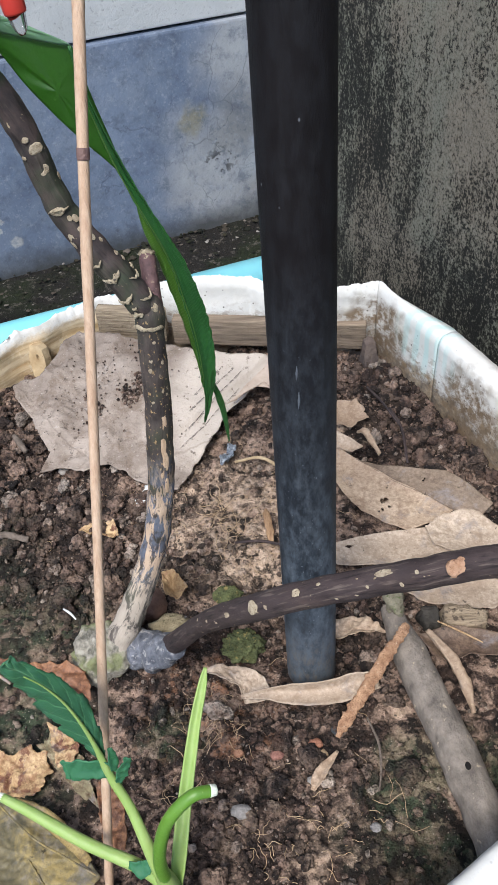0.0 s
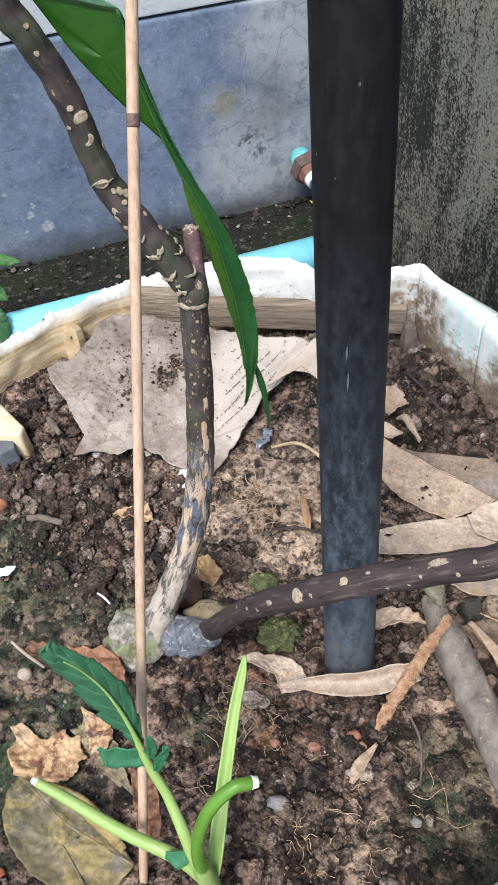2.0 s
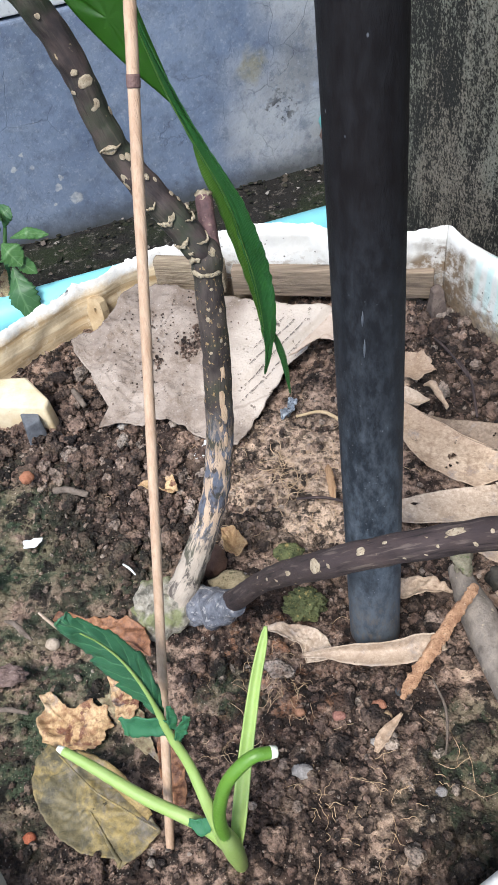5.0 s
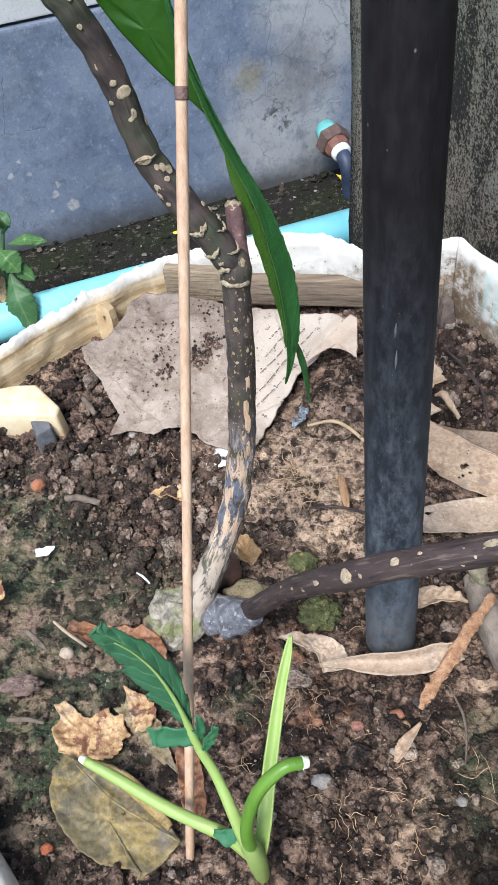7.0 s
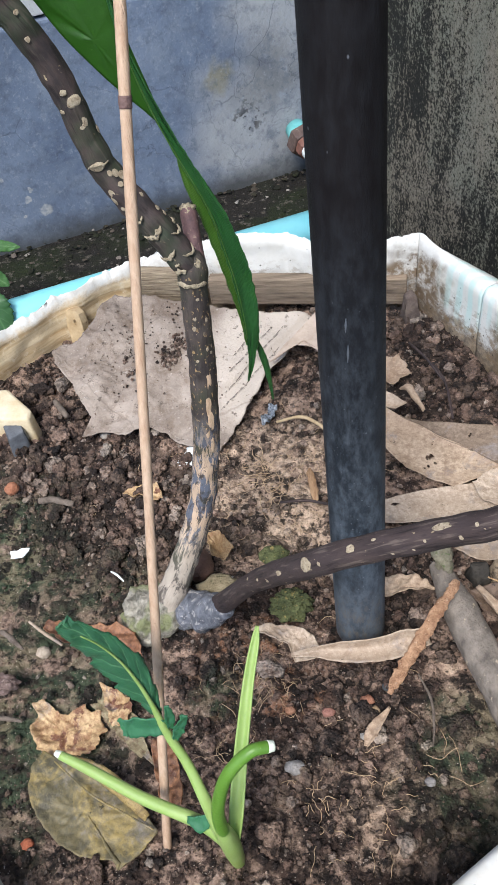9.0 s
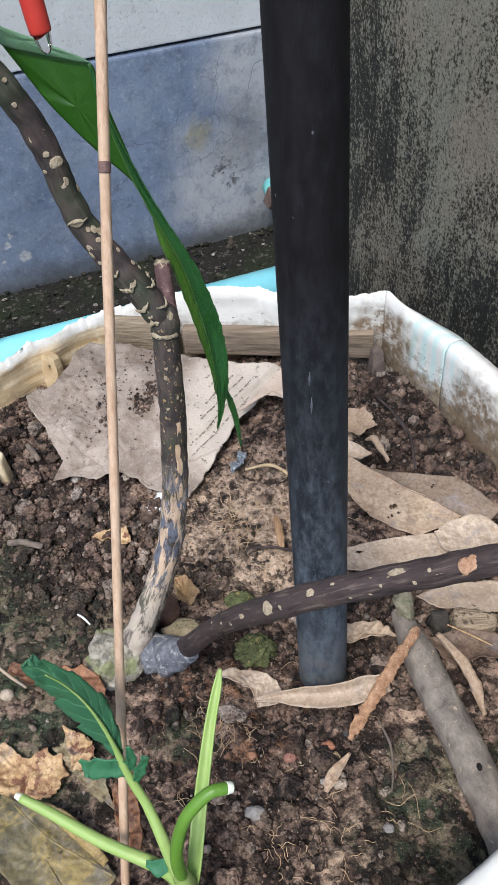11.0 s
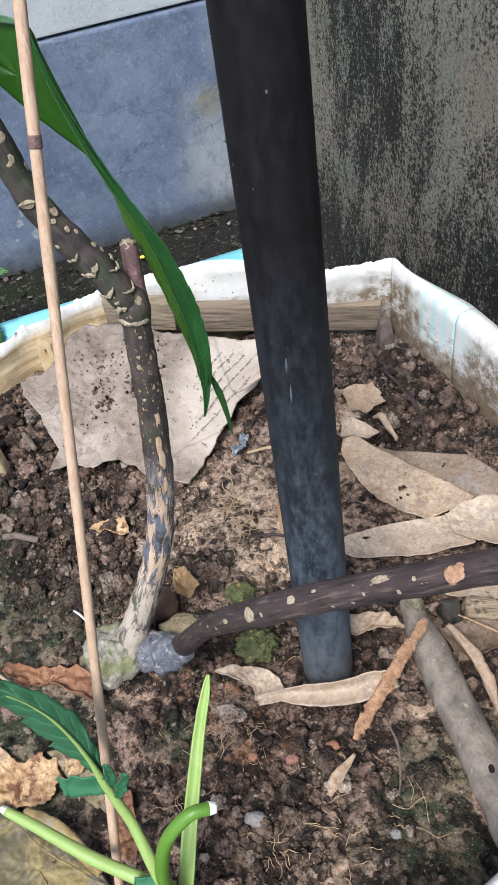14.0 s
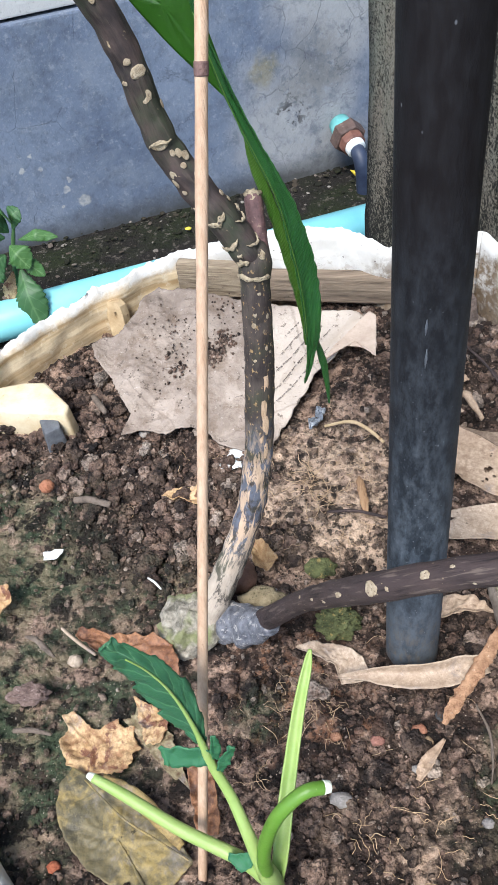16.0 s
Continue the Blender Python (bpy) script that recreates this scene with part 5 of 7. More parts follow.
# crumbs that lie on the card
def scatter_on(rows, height, seed):
    rng = random.Random(seed)
    bm = bmesh.new()
    for x, y, spread, count, size in rows:
        for _ in range(count):
            px, py = rng.gauss(x, spread), rng.gauss(y, spread)
            r = size * rng.uniform(0.4, 1.3)
            made = bmesh.ops.create_icosphere(bm, subdivisions=1, radius=r)["verts"]
            for v in made:
                v.co = v.co * (1 + 0.5 * noise.noise(v.co * (1.5 / r) + Vector((px * 999, 0, 0)))) + Vector((px, py, height(px, py) + r * 0.5 + 0.001))
    return bm


crumbs = part("soil_crumbs_on_card", scatter_on([(-0.088, 0.252, 0.0048, 110, 0.0016), (-0.077, 0.268, 0.0055, 90, 0.0015), (-0.119, 0.237, 0.0030, 22, 0.0015), (-0.128, 0.254, 0.0026, 16, 0.0013), (-0.10, 0.265, 0.03, 110, 0.0008), (-0.075, 0.312, 0.010, 30, 0.0011), (-0.14, 0.24, 0.02, 60, 0.0008), (-0.125, 0.292, 0.014, 40, 0.0009)], card_height, 4), CLOD)
tagged(crumbs, "dark crumbs of soil spilled on the card", "crumbs", kind="stuff")

plank = thing("wooden_batten", (0.015, 0.328, 0.65), "weathered grey-brown wooden batten lying against the planter wall", "batten")
part("batten", box((0.196, 0.013, 0.030), (0.0515, 0.3248, 0.670), -9.6, 0.0015), WOOD, plank)
tagged(part("wood_block", box((0.072, 0.012, 0.036), (-0.0870, 0.3470, 0.677), -12, 0.002), simple("cracked_end_grain", (0.15, 0.105, 0.070), (0.52, 0.42, 0.29), 150, 0.9, 0.0035, grain=(0.10, 1, 3.4))), "short split block of weathered wood with fine cracks", "wood block")


def peg():
    bm = bmesh.new()
    outer = [(-0.0085, 0.0), (0.0085, 0.0), (0.0092, 0.020), (0.0080, 0.028), (0.004, 0.0315), (-0.003, 0.032), (-0.0075, 0.029), (-0.0092, 0.020)]
    inner = [(0.0015 + 0.0017 * math.cos(w), 0.0205 + 0.0030 * math.sin(w)) for w in np.linspace(-math.pi / 2 - 0.4, 1.5 * math.pi - 0.4, 8, endpoint=False)]
    layers = []
    for d in (0.004, -0.004):
        layers.append(([bm.verts.new((x, d, z)) for x, z in outer], [bm.verts.new((x, d, z)) for x, z in inner]))
    for o, i in layers:
        for k in range(8):
            bm.faces.new((o[k], o[(k + 1) % 8], i[(k + 1) % 8], i[k]))
    for which in (0, 1):
        a, b = layers[0][which], layers[1][which]
        for k in range(8):
            bm.faces.new((a[k], a[(k + 1) % 8], b[(k + 1) % 8], b[k]))
    m = pose(-0.1860, 0.3290, 0.630, -12, -10, -28) @ Matrix.Scale(1.16, 4)
    bmesh.ops.transform(bm, matrix=m, verts=bm.verts)
    return bm


tagged(part("wooden_tag", peg(), STRAW, flat=True), "small tan wooden tag with a drilled hole standing in soil", "tag")

tagged(part("foam_chunk", prism([(-0.300, 0.226), (-0.262, 0.2335), (-0.239, 0.2325), (-0.2098, 0.1978), (-0.2115, 0.1850), (-0.2753, 0.1960), (-0.300, 0.203)], 0.628, 0.660, 0.003, 0.06), simple("yellowed_foam", (0.52, 0.38, 0.20), (0.76, 0.68, 0.50), 34, 0.8, 0.001, speck=(0.36, 0.25, 0.13), speck_at=0.66)), "broken yellow-white chunk of foam lying on soil", "foam chunk")
tagged(part("slate_chip", prism([(-0.2465, 0.2000), (-0.2255, 0.1990), (-0.2168, 0.1786), (-0.2326, 0.1677)], 0.626, 0.652, 0.002, 0.20, 0.0010, 2), simple("slate", (0.060, 0.065, 0.075), (0.15, 0.16, 0.175), 110, 0.8)), "dark grey slate chip leaning on the foam chunk", "stone")
WHITE = simple("white_shell", (0.70, 0.74, 0.72), (0.84, 0.86, 0.85), 50, 0.4)
tagged(part("eggshell_shard", sheet([(-0.2185, 0.0600), (-0.2100, 0.0640), (-0.2020, 0.0635), (-0.2080, 0.0545), (-0.2160, 0.0540)], lie(0.006), 5, 40, 0.0006, 0.0006, 1, 0.001), WHITE), "small white eggshell shard on mossy soil", "shard")
tagged(part("plastic_splinter", tube([(-0.1310, 0.0295, 0.636, 0.0007), (-0.1250, 0.0240, 0.638, 0.0010), (-0.1200, 0.0190, 0.636, 0.0006)], 10, 6), WHITE), "thin white splinter on soil", "splinter")
for (x, y), s, k in (((-0.0690, 0.1450), 0.0045, 1), ((-0.0650, 0.1560), 0.0060, 2), ((-0.0760, 0.1430), 0.0035, 3)):
    tagged(part("foam_crumb", lump(s, (1.3, 0.8, 0.6), 1.0, 2.2, k, 3, (x, y, soil_height(x, y) + s * 0.6)), WHITE), "white torn crumb of foam at the card's edge", "foam crumb", "foam crumbs by the card")
tagged(part("twig", tube([(-0.1985, 0.1075, 0.638, 0.0026), (-0.184, 0.105, 0.640, 0.0030), (-0.1680, 0.1005, 0.638, 0.0024)], 16, 9, 0.3, 3, freq=200), DRY), "short grey broken twig on dark soil", "twig", "twigs on the soil")
tagged(part("twig", tube([(-0.2000, 0.2290, 0.640, 0.0026), (-0.192, 0.216, 0.641, 0.0030), (-0.1850, 0.2060, 0.640, 0.0024)], 16, 9, 0.3, 5, freq=200), DRY), "short grey broken twig on dark soil", "twig", "twigs on the soil")
tagged(part("twig", tube([(-0.2095, -0.0858, 0.637, 0.0016), (-0.197, -0.0862, 0.638, 0.0018), (-0.1835, -0.0890, 0.637, 0.0012)], 14, 8, 0.3, 6, freq=200), DRY), "thin grey twig on mossy soil", "twig", "twigs on the soil")
tagged(part("twig", tube([(0.157, 0.217, 0.652, 0.0010), (0.1618, 0.1855, 0.655, 0.0013), (0.1604, 0.146, 0.650, 0.0011)], 18, 7, 0.2, 7), TWIG), "thin dark wiry twig over soil clods", "twig", "twigs on the soil")
tagged(part("twig", tube([(0.140, 0.245, 0.655, 0.0011), (0.150, 0.215, 0.660, 0.0013), (0.1618, 0.190, 0.653, 0.0010)], 18, 7, 0.2, 8), TWIG), "thin dark wiry twig over soil clods", "twig", "twigs on the soil")
tagged(part("wood_splinter", tube([(0.0335, 0.1150, 0.6385, 0.0012), (0.0338, 0.1080, 0.6390, 0.0032), (0.0346, 0.0960, 0.6390, 0.0034), (0.0356, 0.0840, 0.6390, 0.0030), (0.0362, 0.0780, 0.6385, 0.0010)], 40, 14, 0.35, 51, freq=260, flat=0.5), simple("orange_wood", (0.24, 0.130, 0.066), (0.48, 0.31, 0.175), 160, 0.85, 0.002, grain=(3, 0.3, 1))), "flat orange-tan wood splinter on soil", "splinter")
tagged(part("root_piece", tube([(0.0093, 0.1753, 0.637, 0.0012), (0.0309, 0.1740, 0.642, 0.0016), (0.0450, 0.1650, 0.641, 0.0016), (0.0572, 0.1514, 0.638, 0.0013)], 24, 8, 0.25, 9), STRAW), "pale curved bit of root on the soil", "root")
tagged(part("root_piece", tube([(0.0062, 0.0830, 0.636, 0.0010), (0.0280, 0.0800, 0.639, 0.0012), (0.0512, 0.0744, 0.636, 0.0010)], 18, 7, 0.2, 10), TWIG), "thin brown root lying on soil", "root")

shrivel = thing("shrivelled_leaf", (-0.11, 0.11, 0.632), "crumpled yellow-tan shrivelled leaf among soil clods", "leaf")
part("leaf_blade", sheet([(-0.1277, 0.1133), (-0.112, 0.1175), (-0.0977, 0.1189), (-0.0922, 0.1007), (-0.1108, 0.1050)], lie(0.006), 8, 60, 0.0005, 0.002, 8, 0.004, 0.004, wave_scale=120), YELLOW, shrivel)
shrivel = thing("shrivelled_leaf", (-0.045, 0.043, 0.632), "crumpled yellow-tan shrivelled leaf behind the stem", "leaf")
part("leaf_blade", sheet([(-0.0540, 0.0560), (-0.044, 0.057), (-0.0330, 0.0400), (-0.040, 0.0300), (-0.0500, 0.0320)], lie(0.008), 8, 60, 0.0005, 0.002, 9, 0.006, 0.004, wave_scale=120), YELLOW, shrivel)
seed = thing("walnut_seed", (-0.060, 0.024, 0.63), "brown ridged nut half hidden behind the stem", "nut")
part("nut_shell", lump(0.0125, (0.95, 0.95, 1.1), 0.18, 2.4, 14, 3, (-0.0605, 0.022, 0.645)), simple("nut_brown", (0.12, 0.065, 0.045), (0.25, 0.14, 0.10), 110, 0.75, 0.002), seed)
MOSSY = simple("mossy_stone", (0.030, 0.042, 0.016), (0.170, 0.185, 0.075), 150, 0.95, 0.006, speck=(0.36, 0.28, 0.10), speck_at=0.58)
tagged(part("mossy_stone", lump(0.0130, (1.15, 0.9, 0.72), 0.48, 2.6, 21, 5, (0.0085, -0.012, 0.631)), MOSSY), "flat stone covered in yellow-green moss", "stone", "stones in the soil")
tagged(part("mossy_stone", lump(0.0090, (1.3, 0.9, 0.7), 0.3, 1.8, 22, 3, (-0.002, 0.031, 0.636)), MOSSY), "small stone covered in yellow-green moss", "stone", "stones in the soil")
tagged(part("mossy_stone", lump(0.0110, (1.5, 0.8, 0.6), 0.3, 1.8, 23, 3, (-0.044, 0.001, 0.645)), simple("ochre_stone", (0.17, 0.135, 0.075), (0.36, 0.295, 0.185), 120, 0.9, 0.004, speck=(0.09, 0.085, 0.04), speck_at=0.58)), "flat ochre stone behind the graft joint", "stone", "stones in the soil")
PEBBLES = [((0.0016, -0.1353), 0.0056, (0.27, 0.25, 0.235), (0.40, 0.375, 0.35), "pale grey"), ((0.0530, -0.0927), 0.0046, (0.42, 0.16, 0.09), (0.55, 0.27, 0.17), "orange brick"), ((0.0572, -0.1001), 0.0036, (0.40, 0.26, 0.14), (0.52, 0.38, 0.24), "tan"), ((0.0264, -0.0983), 0.0042, (0.30, 0.13, 0.10), (0.42, 0.21, 0.16), "red brick"),
           ((0.0010, -0.0938), 0.0034, (0.40, 0.18, 0.10), (0.52, 0.28, 0.17), "orange brick"), ((-0.1722, -0.1650), 0.0040, (0.40, 0.10, 0.05), (0.52, 0.18, 0.09), "orange brick"), ((-0.1790, -0.0316), 0.0052, (0.50, 0.40, 0.30), (0.66, 0.55, 0.43), "pale tan"),
           ((0.085, -0.150), 0.0032, (0.27, 0.25, 0.24), (0.38, 0.36, 0.345), "pale grey"), ((0.048, -0.118), 0.0026, (0.30, 0.28, 0.25), (0.42, 0.39, 0.36), "pale grey"), ((-0.036, 0.012), 0.0040, (0.42, 0.38, 0.34), (0.56, 0.52, 0.47), "pale grey"), ((-0.150, 0.186), 0.0046, (0.36, 0.32, 0.28), (0.50, 0.45, 0.40), "pale grey"), ((0.070, -0.082), 0.0045, (0.05, 0.055, 0.06), (0.11, 0.115, 0.12), "dark grey")]
for k, ((x, y), r, a, b, word) in enumerate(PEBBLES):
    tagged(part("pebble", lump(r, (1.1, 0.9, 0.75), 0.3, 1.6, 30 + k, 2, (x, y, soil_height(x, y) + r * 0.75)), simple("pebble_stone", tuple(v * 0.7 for v in a), tuple(v * 0.95 for v in b), 260, 0.9, 0.002)), f"small {word} pebble pressed into the soil", "pebble", "pebbles on the soil")

# darker copy of the dead leaf: a fold's shade put into colour; browns midrib too
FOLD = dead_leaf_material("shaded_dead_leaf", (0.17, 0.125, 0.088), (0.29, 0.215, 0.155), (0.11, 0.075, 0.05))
tagged(part("soil_lump", lump(0.0088, (1.5, 0.75, 0.62), 0.5, 2.6, 41, 4, (-0.2035, -0.062, 0.640)), simple("pinkish_crust_lump", (0.105, 0.068, 0.058), (0.30, 0.215, 0.185), 190, 0.95, 0.004, speck=(0.42, 0.33, 0.28), speck_at=0.60)), "long crusted pinkish-brown lump on mossy soil", "soil lump")
tagged(part("bark_flake", prism([(0.140, 0.296), (0.153, 0.299), (0.158, 0.286), (0.143, 0.283)], 0.645, 0.676, 0.002, 0.25, 0.0030, 9), simple("grey_brown_flake", (0.075, 0.054, 0.046), (0.20, 0.155, 0.130), 90, 0.9, 0.003, speck=(0.08, 0.055, 0.045), speck_at=0.60)), "grey-brown flake of bark standing in the planter's corner", "bark")
tagged(part("twig", tube([(-0.214, -0.018, 0.640, 0.0011), (-0.205, -0.022, 0.642, 0.0022), (-0.196, -0.030, 0.641, 0.0020), (-0.190, -0.035, 0.640, 0.0008)], 20, 8, 0.35, 31, freq=220), DRY), "short grey-brown twig on mossy soil", "twig", "twigs on the soil")
tagged(part("twig", tube([(0.090, -0.080, 0.640, 0.0006), (0.0945, -0.100, 0.642, 0.0009), (0.0930, -0.118, 0.641, 0.0008), (0.0900, -0.130, 0.640, 0.0005)], 24, 7, 0.3, 32, freq=220), DRY), "thin dark wiry twig on crumbly soil", "twig", "twigs on the soil")
tagged(part("clay_pellet", lump(0.0060, (1, 1, 0.9), 0.16, 2.0, 43, 3, (-0.223, 0.120, 0.643)), simple("fired_clay", (0.30, 0.115, 0.060), (0.44, 0.20, 0.115), 180, 0.85, 0.002)), "round orange-brown clay pellet among the clods", "pellet")
# large dead leaves behind the side branch
big = thing("dead_leaf", (0.15, 0.11, 0.635), "large tan dead leaf with holes, its edge folded up", "leaf", "dead leaves on the soil")
part("leaf_blade", sheet([(0.090, 0.157), (0.093, 0.169), (0.104, 0.172), (0.118, 0.158), (0.134, 0.145), (0.146, 0.132), (0.168, 0.115), (0.190, 0.094), (0.175, 0.086), (0.162, 0.081), (0.148, 0.076), (0.130, 0.088), (0.113, 0.102), (0.101, 0.122), (0.093, 0.142)], lambda x, y: 0.641 + 0.09 * max(0, 0.010 - abs((x - 0.104) * 0.66 + (y - 0.172) * 0.75)) + 0.04 * max(0, y - 0.10), 26, 190, 0.0006, 0.0008, 11, 0.0030, 0.0026, ((0.1330, 0.1110, 0.0024), (0.1360, 0.1120, 0.0016), (0.1370, 0.1040, 0.0011), (0.1315, 0.1020, 0.0012), (0.1280, 0.1000, 0.0009), (0.1390, 0.1250, 0.0008), (0.1400, 0.1275, 0.0008)), wave_scale=34), TAN, big)
# this half faces away from the light; its shade is in the colour
part("folded_half", sheet([(0.120, 0.157), (0.134, 0.150), (0.150, 0.145), (0.175, 0.136), (0.190, 0.130), (0.205, 0.114), (0.221, 0.093), (0.205, 0.080), (0.190, 0.092), (0.168, 0.113), (0.146, 0.130), (0.134, 0.143)], lambda x, y: 0.646 + 0.30 * max(0, (x - 0.134) * 0.66 + (y - 0.143) * 0.75), 18, 150, 0.0006, 0.0008, 12, 0.0, 0.0022, ((0.170, 0.126, 0.0011), (0.1715, 0.1275, 0.0009), (0.196, 0.112, 0.0008)), wave_scale=36), FOLD, big, "upturned half of the leaf, painted darker as shaded")
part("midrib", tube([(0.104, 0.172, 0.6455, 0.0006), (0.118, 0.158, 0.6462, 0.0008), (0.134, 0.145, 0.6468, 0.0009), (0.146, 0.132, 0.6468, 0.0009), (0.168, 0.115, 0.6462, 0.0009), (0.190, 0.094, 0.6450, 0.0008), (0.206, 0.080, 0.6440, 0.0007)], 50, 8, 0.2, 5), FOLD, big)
big = thing("dead_leaf", (0.13, 0.065, 0.633), "long bleached dead leaf lying flat on soil", "leaf", "dead leaves on the soil")
part("leaf_blade", sheet([(0.070, 0.060), (0.084, 0.070), (0.112, 0.075), (0.147, 0.077), (0.172, 0.080), (0.188, 0.070), (0.179, 0.050), (0.144, 0.043), (0.108, 0.045), (0.086, 0.047)], lay(0.006), 18, 120, 0.0006, 0.001, 12, 0.003, 0.0020, ((0.097, 0.066, 0.0012), (0.0995, 0.0665, 0.0012))), PALE, big)
big = thing("dead_leaf", (0.19, 0.065, 0.635), "grey-white skeletal dead leaf with torn edge", "leaf", "dead leaves on the soil")
part("leaf_blade", sheet([(0.1600, 0.0740), (0.1780, 0.0860), (0.2040, 0.0906), (0.2250, 0.0700), (0.2400, 0.0400), (0.2122, 0.0400), (0.1800, 0.0470), (0.1645, 0.0560)], lay(0.012), 18, 120, 0.0006, 0.002, 13, 0.004, 0.003), PALE, big)
big = thing("dead_leaf", (0.18, 0.02, 0.635), "pale pinkish-brown dead leaf lying flat", "leaf", "dead leaves on the soil")
part("leaf_blade", sheet([(0.1350, 0.0180), (0.1600, 0.0290), (0.1960, 0.0300), (0.2300, 0.0180), (0.2250, 0.0020), (0.1850, -0.0020), (0.1500, 0.0050)], lay(0.006), 14, 110, 0.0006, 0.002, 14, 0.003, 0.003), PALE, big)
big = thing("dead_leaf", (0.13, 0.225, 0.64), "small crumbling tan leaf half buried in soil", "leaf", "dead leaves on the soil")
part("leaf_blade", sheet([(0.100, 0.225), (0.112, 0.236), (0.121, 0.229), (0.128, 0.232), (0.136, 0.208), (0.126, 0.206), (0.118, 0.199), (0.104, 0.206)], lay(0.005), 14, 110, 0.0006, 0.003, 15, 0.004, 0.004), TAN, big)
big = thing("dead_leaf", (0.115, 0.185, 0.638), "curled bit of tan dead leaf", "leaf", "dead leaves on the soil")
part("leaf_blade", sheet([(0.092, 0.172), (0.095, 0.184), (0.103, 0.189), (0.115, 0.181), (0.125, 0.170), (0.115, 0.166), (0.103, 0.172)], lay(0.010), 10, 80, 0.0006, 0.001, 16, 0.006, 0.003), PALE, big)
part("curled_tip", blade([(0.122, 0.1900, 0.650, 0.001, 0.002, 0), (0.1263, 0.1830, 0.657, 0.003, 0.004, 20), (0.130, 0.1714, 0.655, 0.003, 0.005, 40), (0.1370, 0.158, 0.650, 0.002, 0.003, 60)], 20, 7, 0.5, 0.0006, 0.001, 0.2, 6, (0.6, 0.5, 0.5)), TAN, big)

big = thing("dead_leaf", (0.04, -0.055, 0.632), "bleached curled dead leaf wrapped round the pipe's foot", "leaf", "dead leaves on the soil")
part("flat_flap", sheet([(-0.0230, -0.0340), (-0.0080, -0.0300), (0.0080, -0.0330), (0.0194, -0.0400), (0.0280, -0.0540), (0.0210, -0.0575), (0.0073, -0.0581), (0.004, -0.046)], lambda x, y: soil_height(x, y) + 0.005 + 0.004 * max(0, min(1, (y + 0.06) / 0.025)), 12, 90, 0.0006, 0.001, 17, 0.003, 0.002), PALE, big)
part("rolled_edge", blade([(0.0050, -0.0590, 0.642, 0.001, 0.001, 0), (0.0200, -0.0590, 0.644, 0.003, 0.003, 0), (0.0400, -0.0600, 0.645, 0.007, 0.006, 0), (0.0650, -0.0610, 0.646, 0.008, 0.007, 0), (0.0850, -0.0580, 0.647, 0.008, 0.008, 0), (0.1010, -0.0560, 0.647, 0.005, 0.005, 0)], 40, 13, -0.9, 0.0006, 0.0008, 0.1, 2, (0, 0.8, 0.6)), PALE, big)
tagged(part("bark_strip", tube([(0.0680, -0.0930, 0.641, 0.0016), (0.0730, -0.0860, 0.644, 0.0036), (0.0790, -0.0790, 0.647, 0.0044), (0.0870, -0.0700, 0.651, 0.0042), (0.0960, -0.0600, 0.655, 0.0046), (0.1050, -0.0490, 0.659, 0.0040), (0.1110, -0.0430, 0.662, 0.0044), (0.1170, -0.0370, 0.665, 0.0034), (0.1220, -0.0310, 0.667, 0.0040), (0.1255, -0.0270, 0.668, 0.0020)], 160, 30, 0.40, 12, freq=330, flat=0.42), simple("orange_bark", (0.22, 0.105, 0.055), (0.56, 0.34, 0.20), 170, 0.9, 0.004, speck=(0.62, 0.46, 0.32), speck_at=0.62), ), "rough orange-brown strip of bark leaning on a log", "bark")

log = thing("fallen_branch", (0.134, -0.08, 0.632), "smooth grey dead branch lying on soil, bark worn off", "branch")
part("branch_wood", tube([(0.1205, 0.0060, 0.640, 0.0070), (0.1230, -0.0120, 0.641, 0.0095), (0.1270, -0.0330, 0.643, 0.0122), (0.1300, -0.0500, 0.6435, 0.0128), (0.1365, -0.0785, 0.644, 0.0129), (0.1440, -0.1150, 0.645, 0.0130), (0.1525, -0.1666, 0.648, 0.0130), (0.1560, -0.2050, 0.650, 0.0130)], 110, 28, 0.10, 4, freq=75), simple("grey_barkless_wood", (0.105, 0.088, 0.074), (0.30, 0.255, 0.210), 95, 0.85, 0.0022, speck=(0.44, 0.36, 0.26), speck_at=0.63, grain=(1.1, 0.75, 1.1)), log)
part("worm_hole", lump(0.0022, (0.9, 1.5, 0.5), 0.1, 1, 3, 2, (0.1452, -0.1262, 0.6583)), simple("hole_dark", (0.004, 0.003, 0.003), (0.010, 0.008, 0.007), 50, 1.0), log, "dark worm hole")
part("peeling_top", lump(0.0085, (0.8, 1.5, 0.8), 0.5, 2.0, 6, 3, (0.1232, 0.0060, 0.651)), simple("flaking_bark", (0.11, 0.10, 0.065), (0.34, 0.31, 0.22), 130, 0.95, 0.003, speck=(0.10, 0.13, 0.05), speck_at=0.58), log, "flaking mossy end")
big = thing("dead_leaf", (0.16, -0.04, 0.633), "brown dead leaf curled beside the fallen branch", "leaf", "dead leaves on the soil")
part("leaf_blade", sheet([(0.1373, -0.0200), (0.1600, -0.0170), (0.1870, -0.0230), (0.2050, -0.0330), (0.1873, -0.0451), (0.1680, -0.0420), (0.1533, -0.0480), (0.1430, -0.0380)], lay(0.008), 14, 110, 0.0006, 0.002, 18, 0.006, 0.003), dead_leaf_material("dark_brown_leaf", (0.13, 0.085, 0.06), (0.22, 0.15, 0.10), (0.06, 0.035, 0.025)), big)
part("leaf_stalk", tube([(0.150, -0.018, 0.655, 0.0006), (0.165, -0.026, 0.652, 0.0008), (0.180, -0.034, 0.648, 0.0005)], 14, 6), YELLOW, big)
big = thing("dead_leaf", (0.155, -0.068, 0.633), "dry curled leaf strip along the fallen branch", "leaf", "dead leaves on the soil")
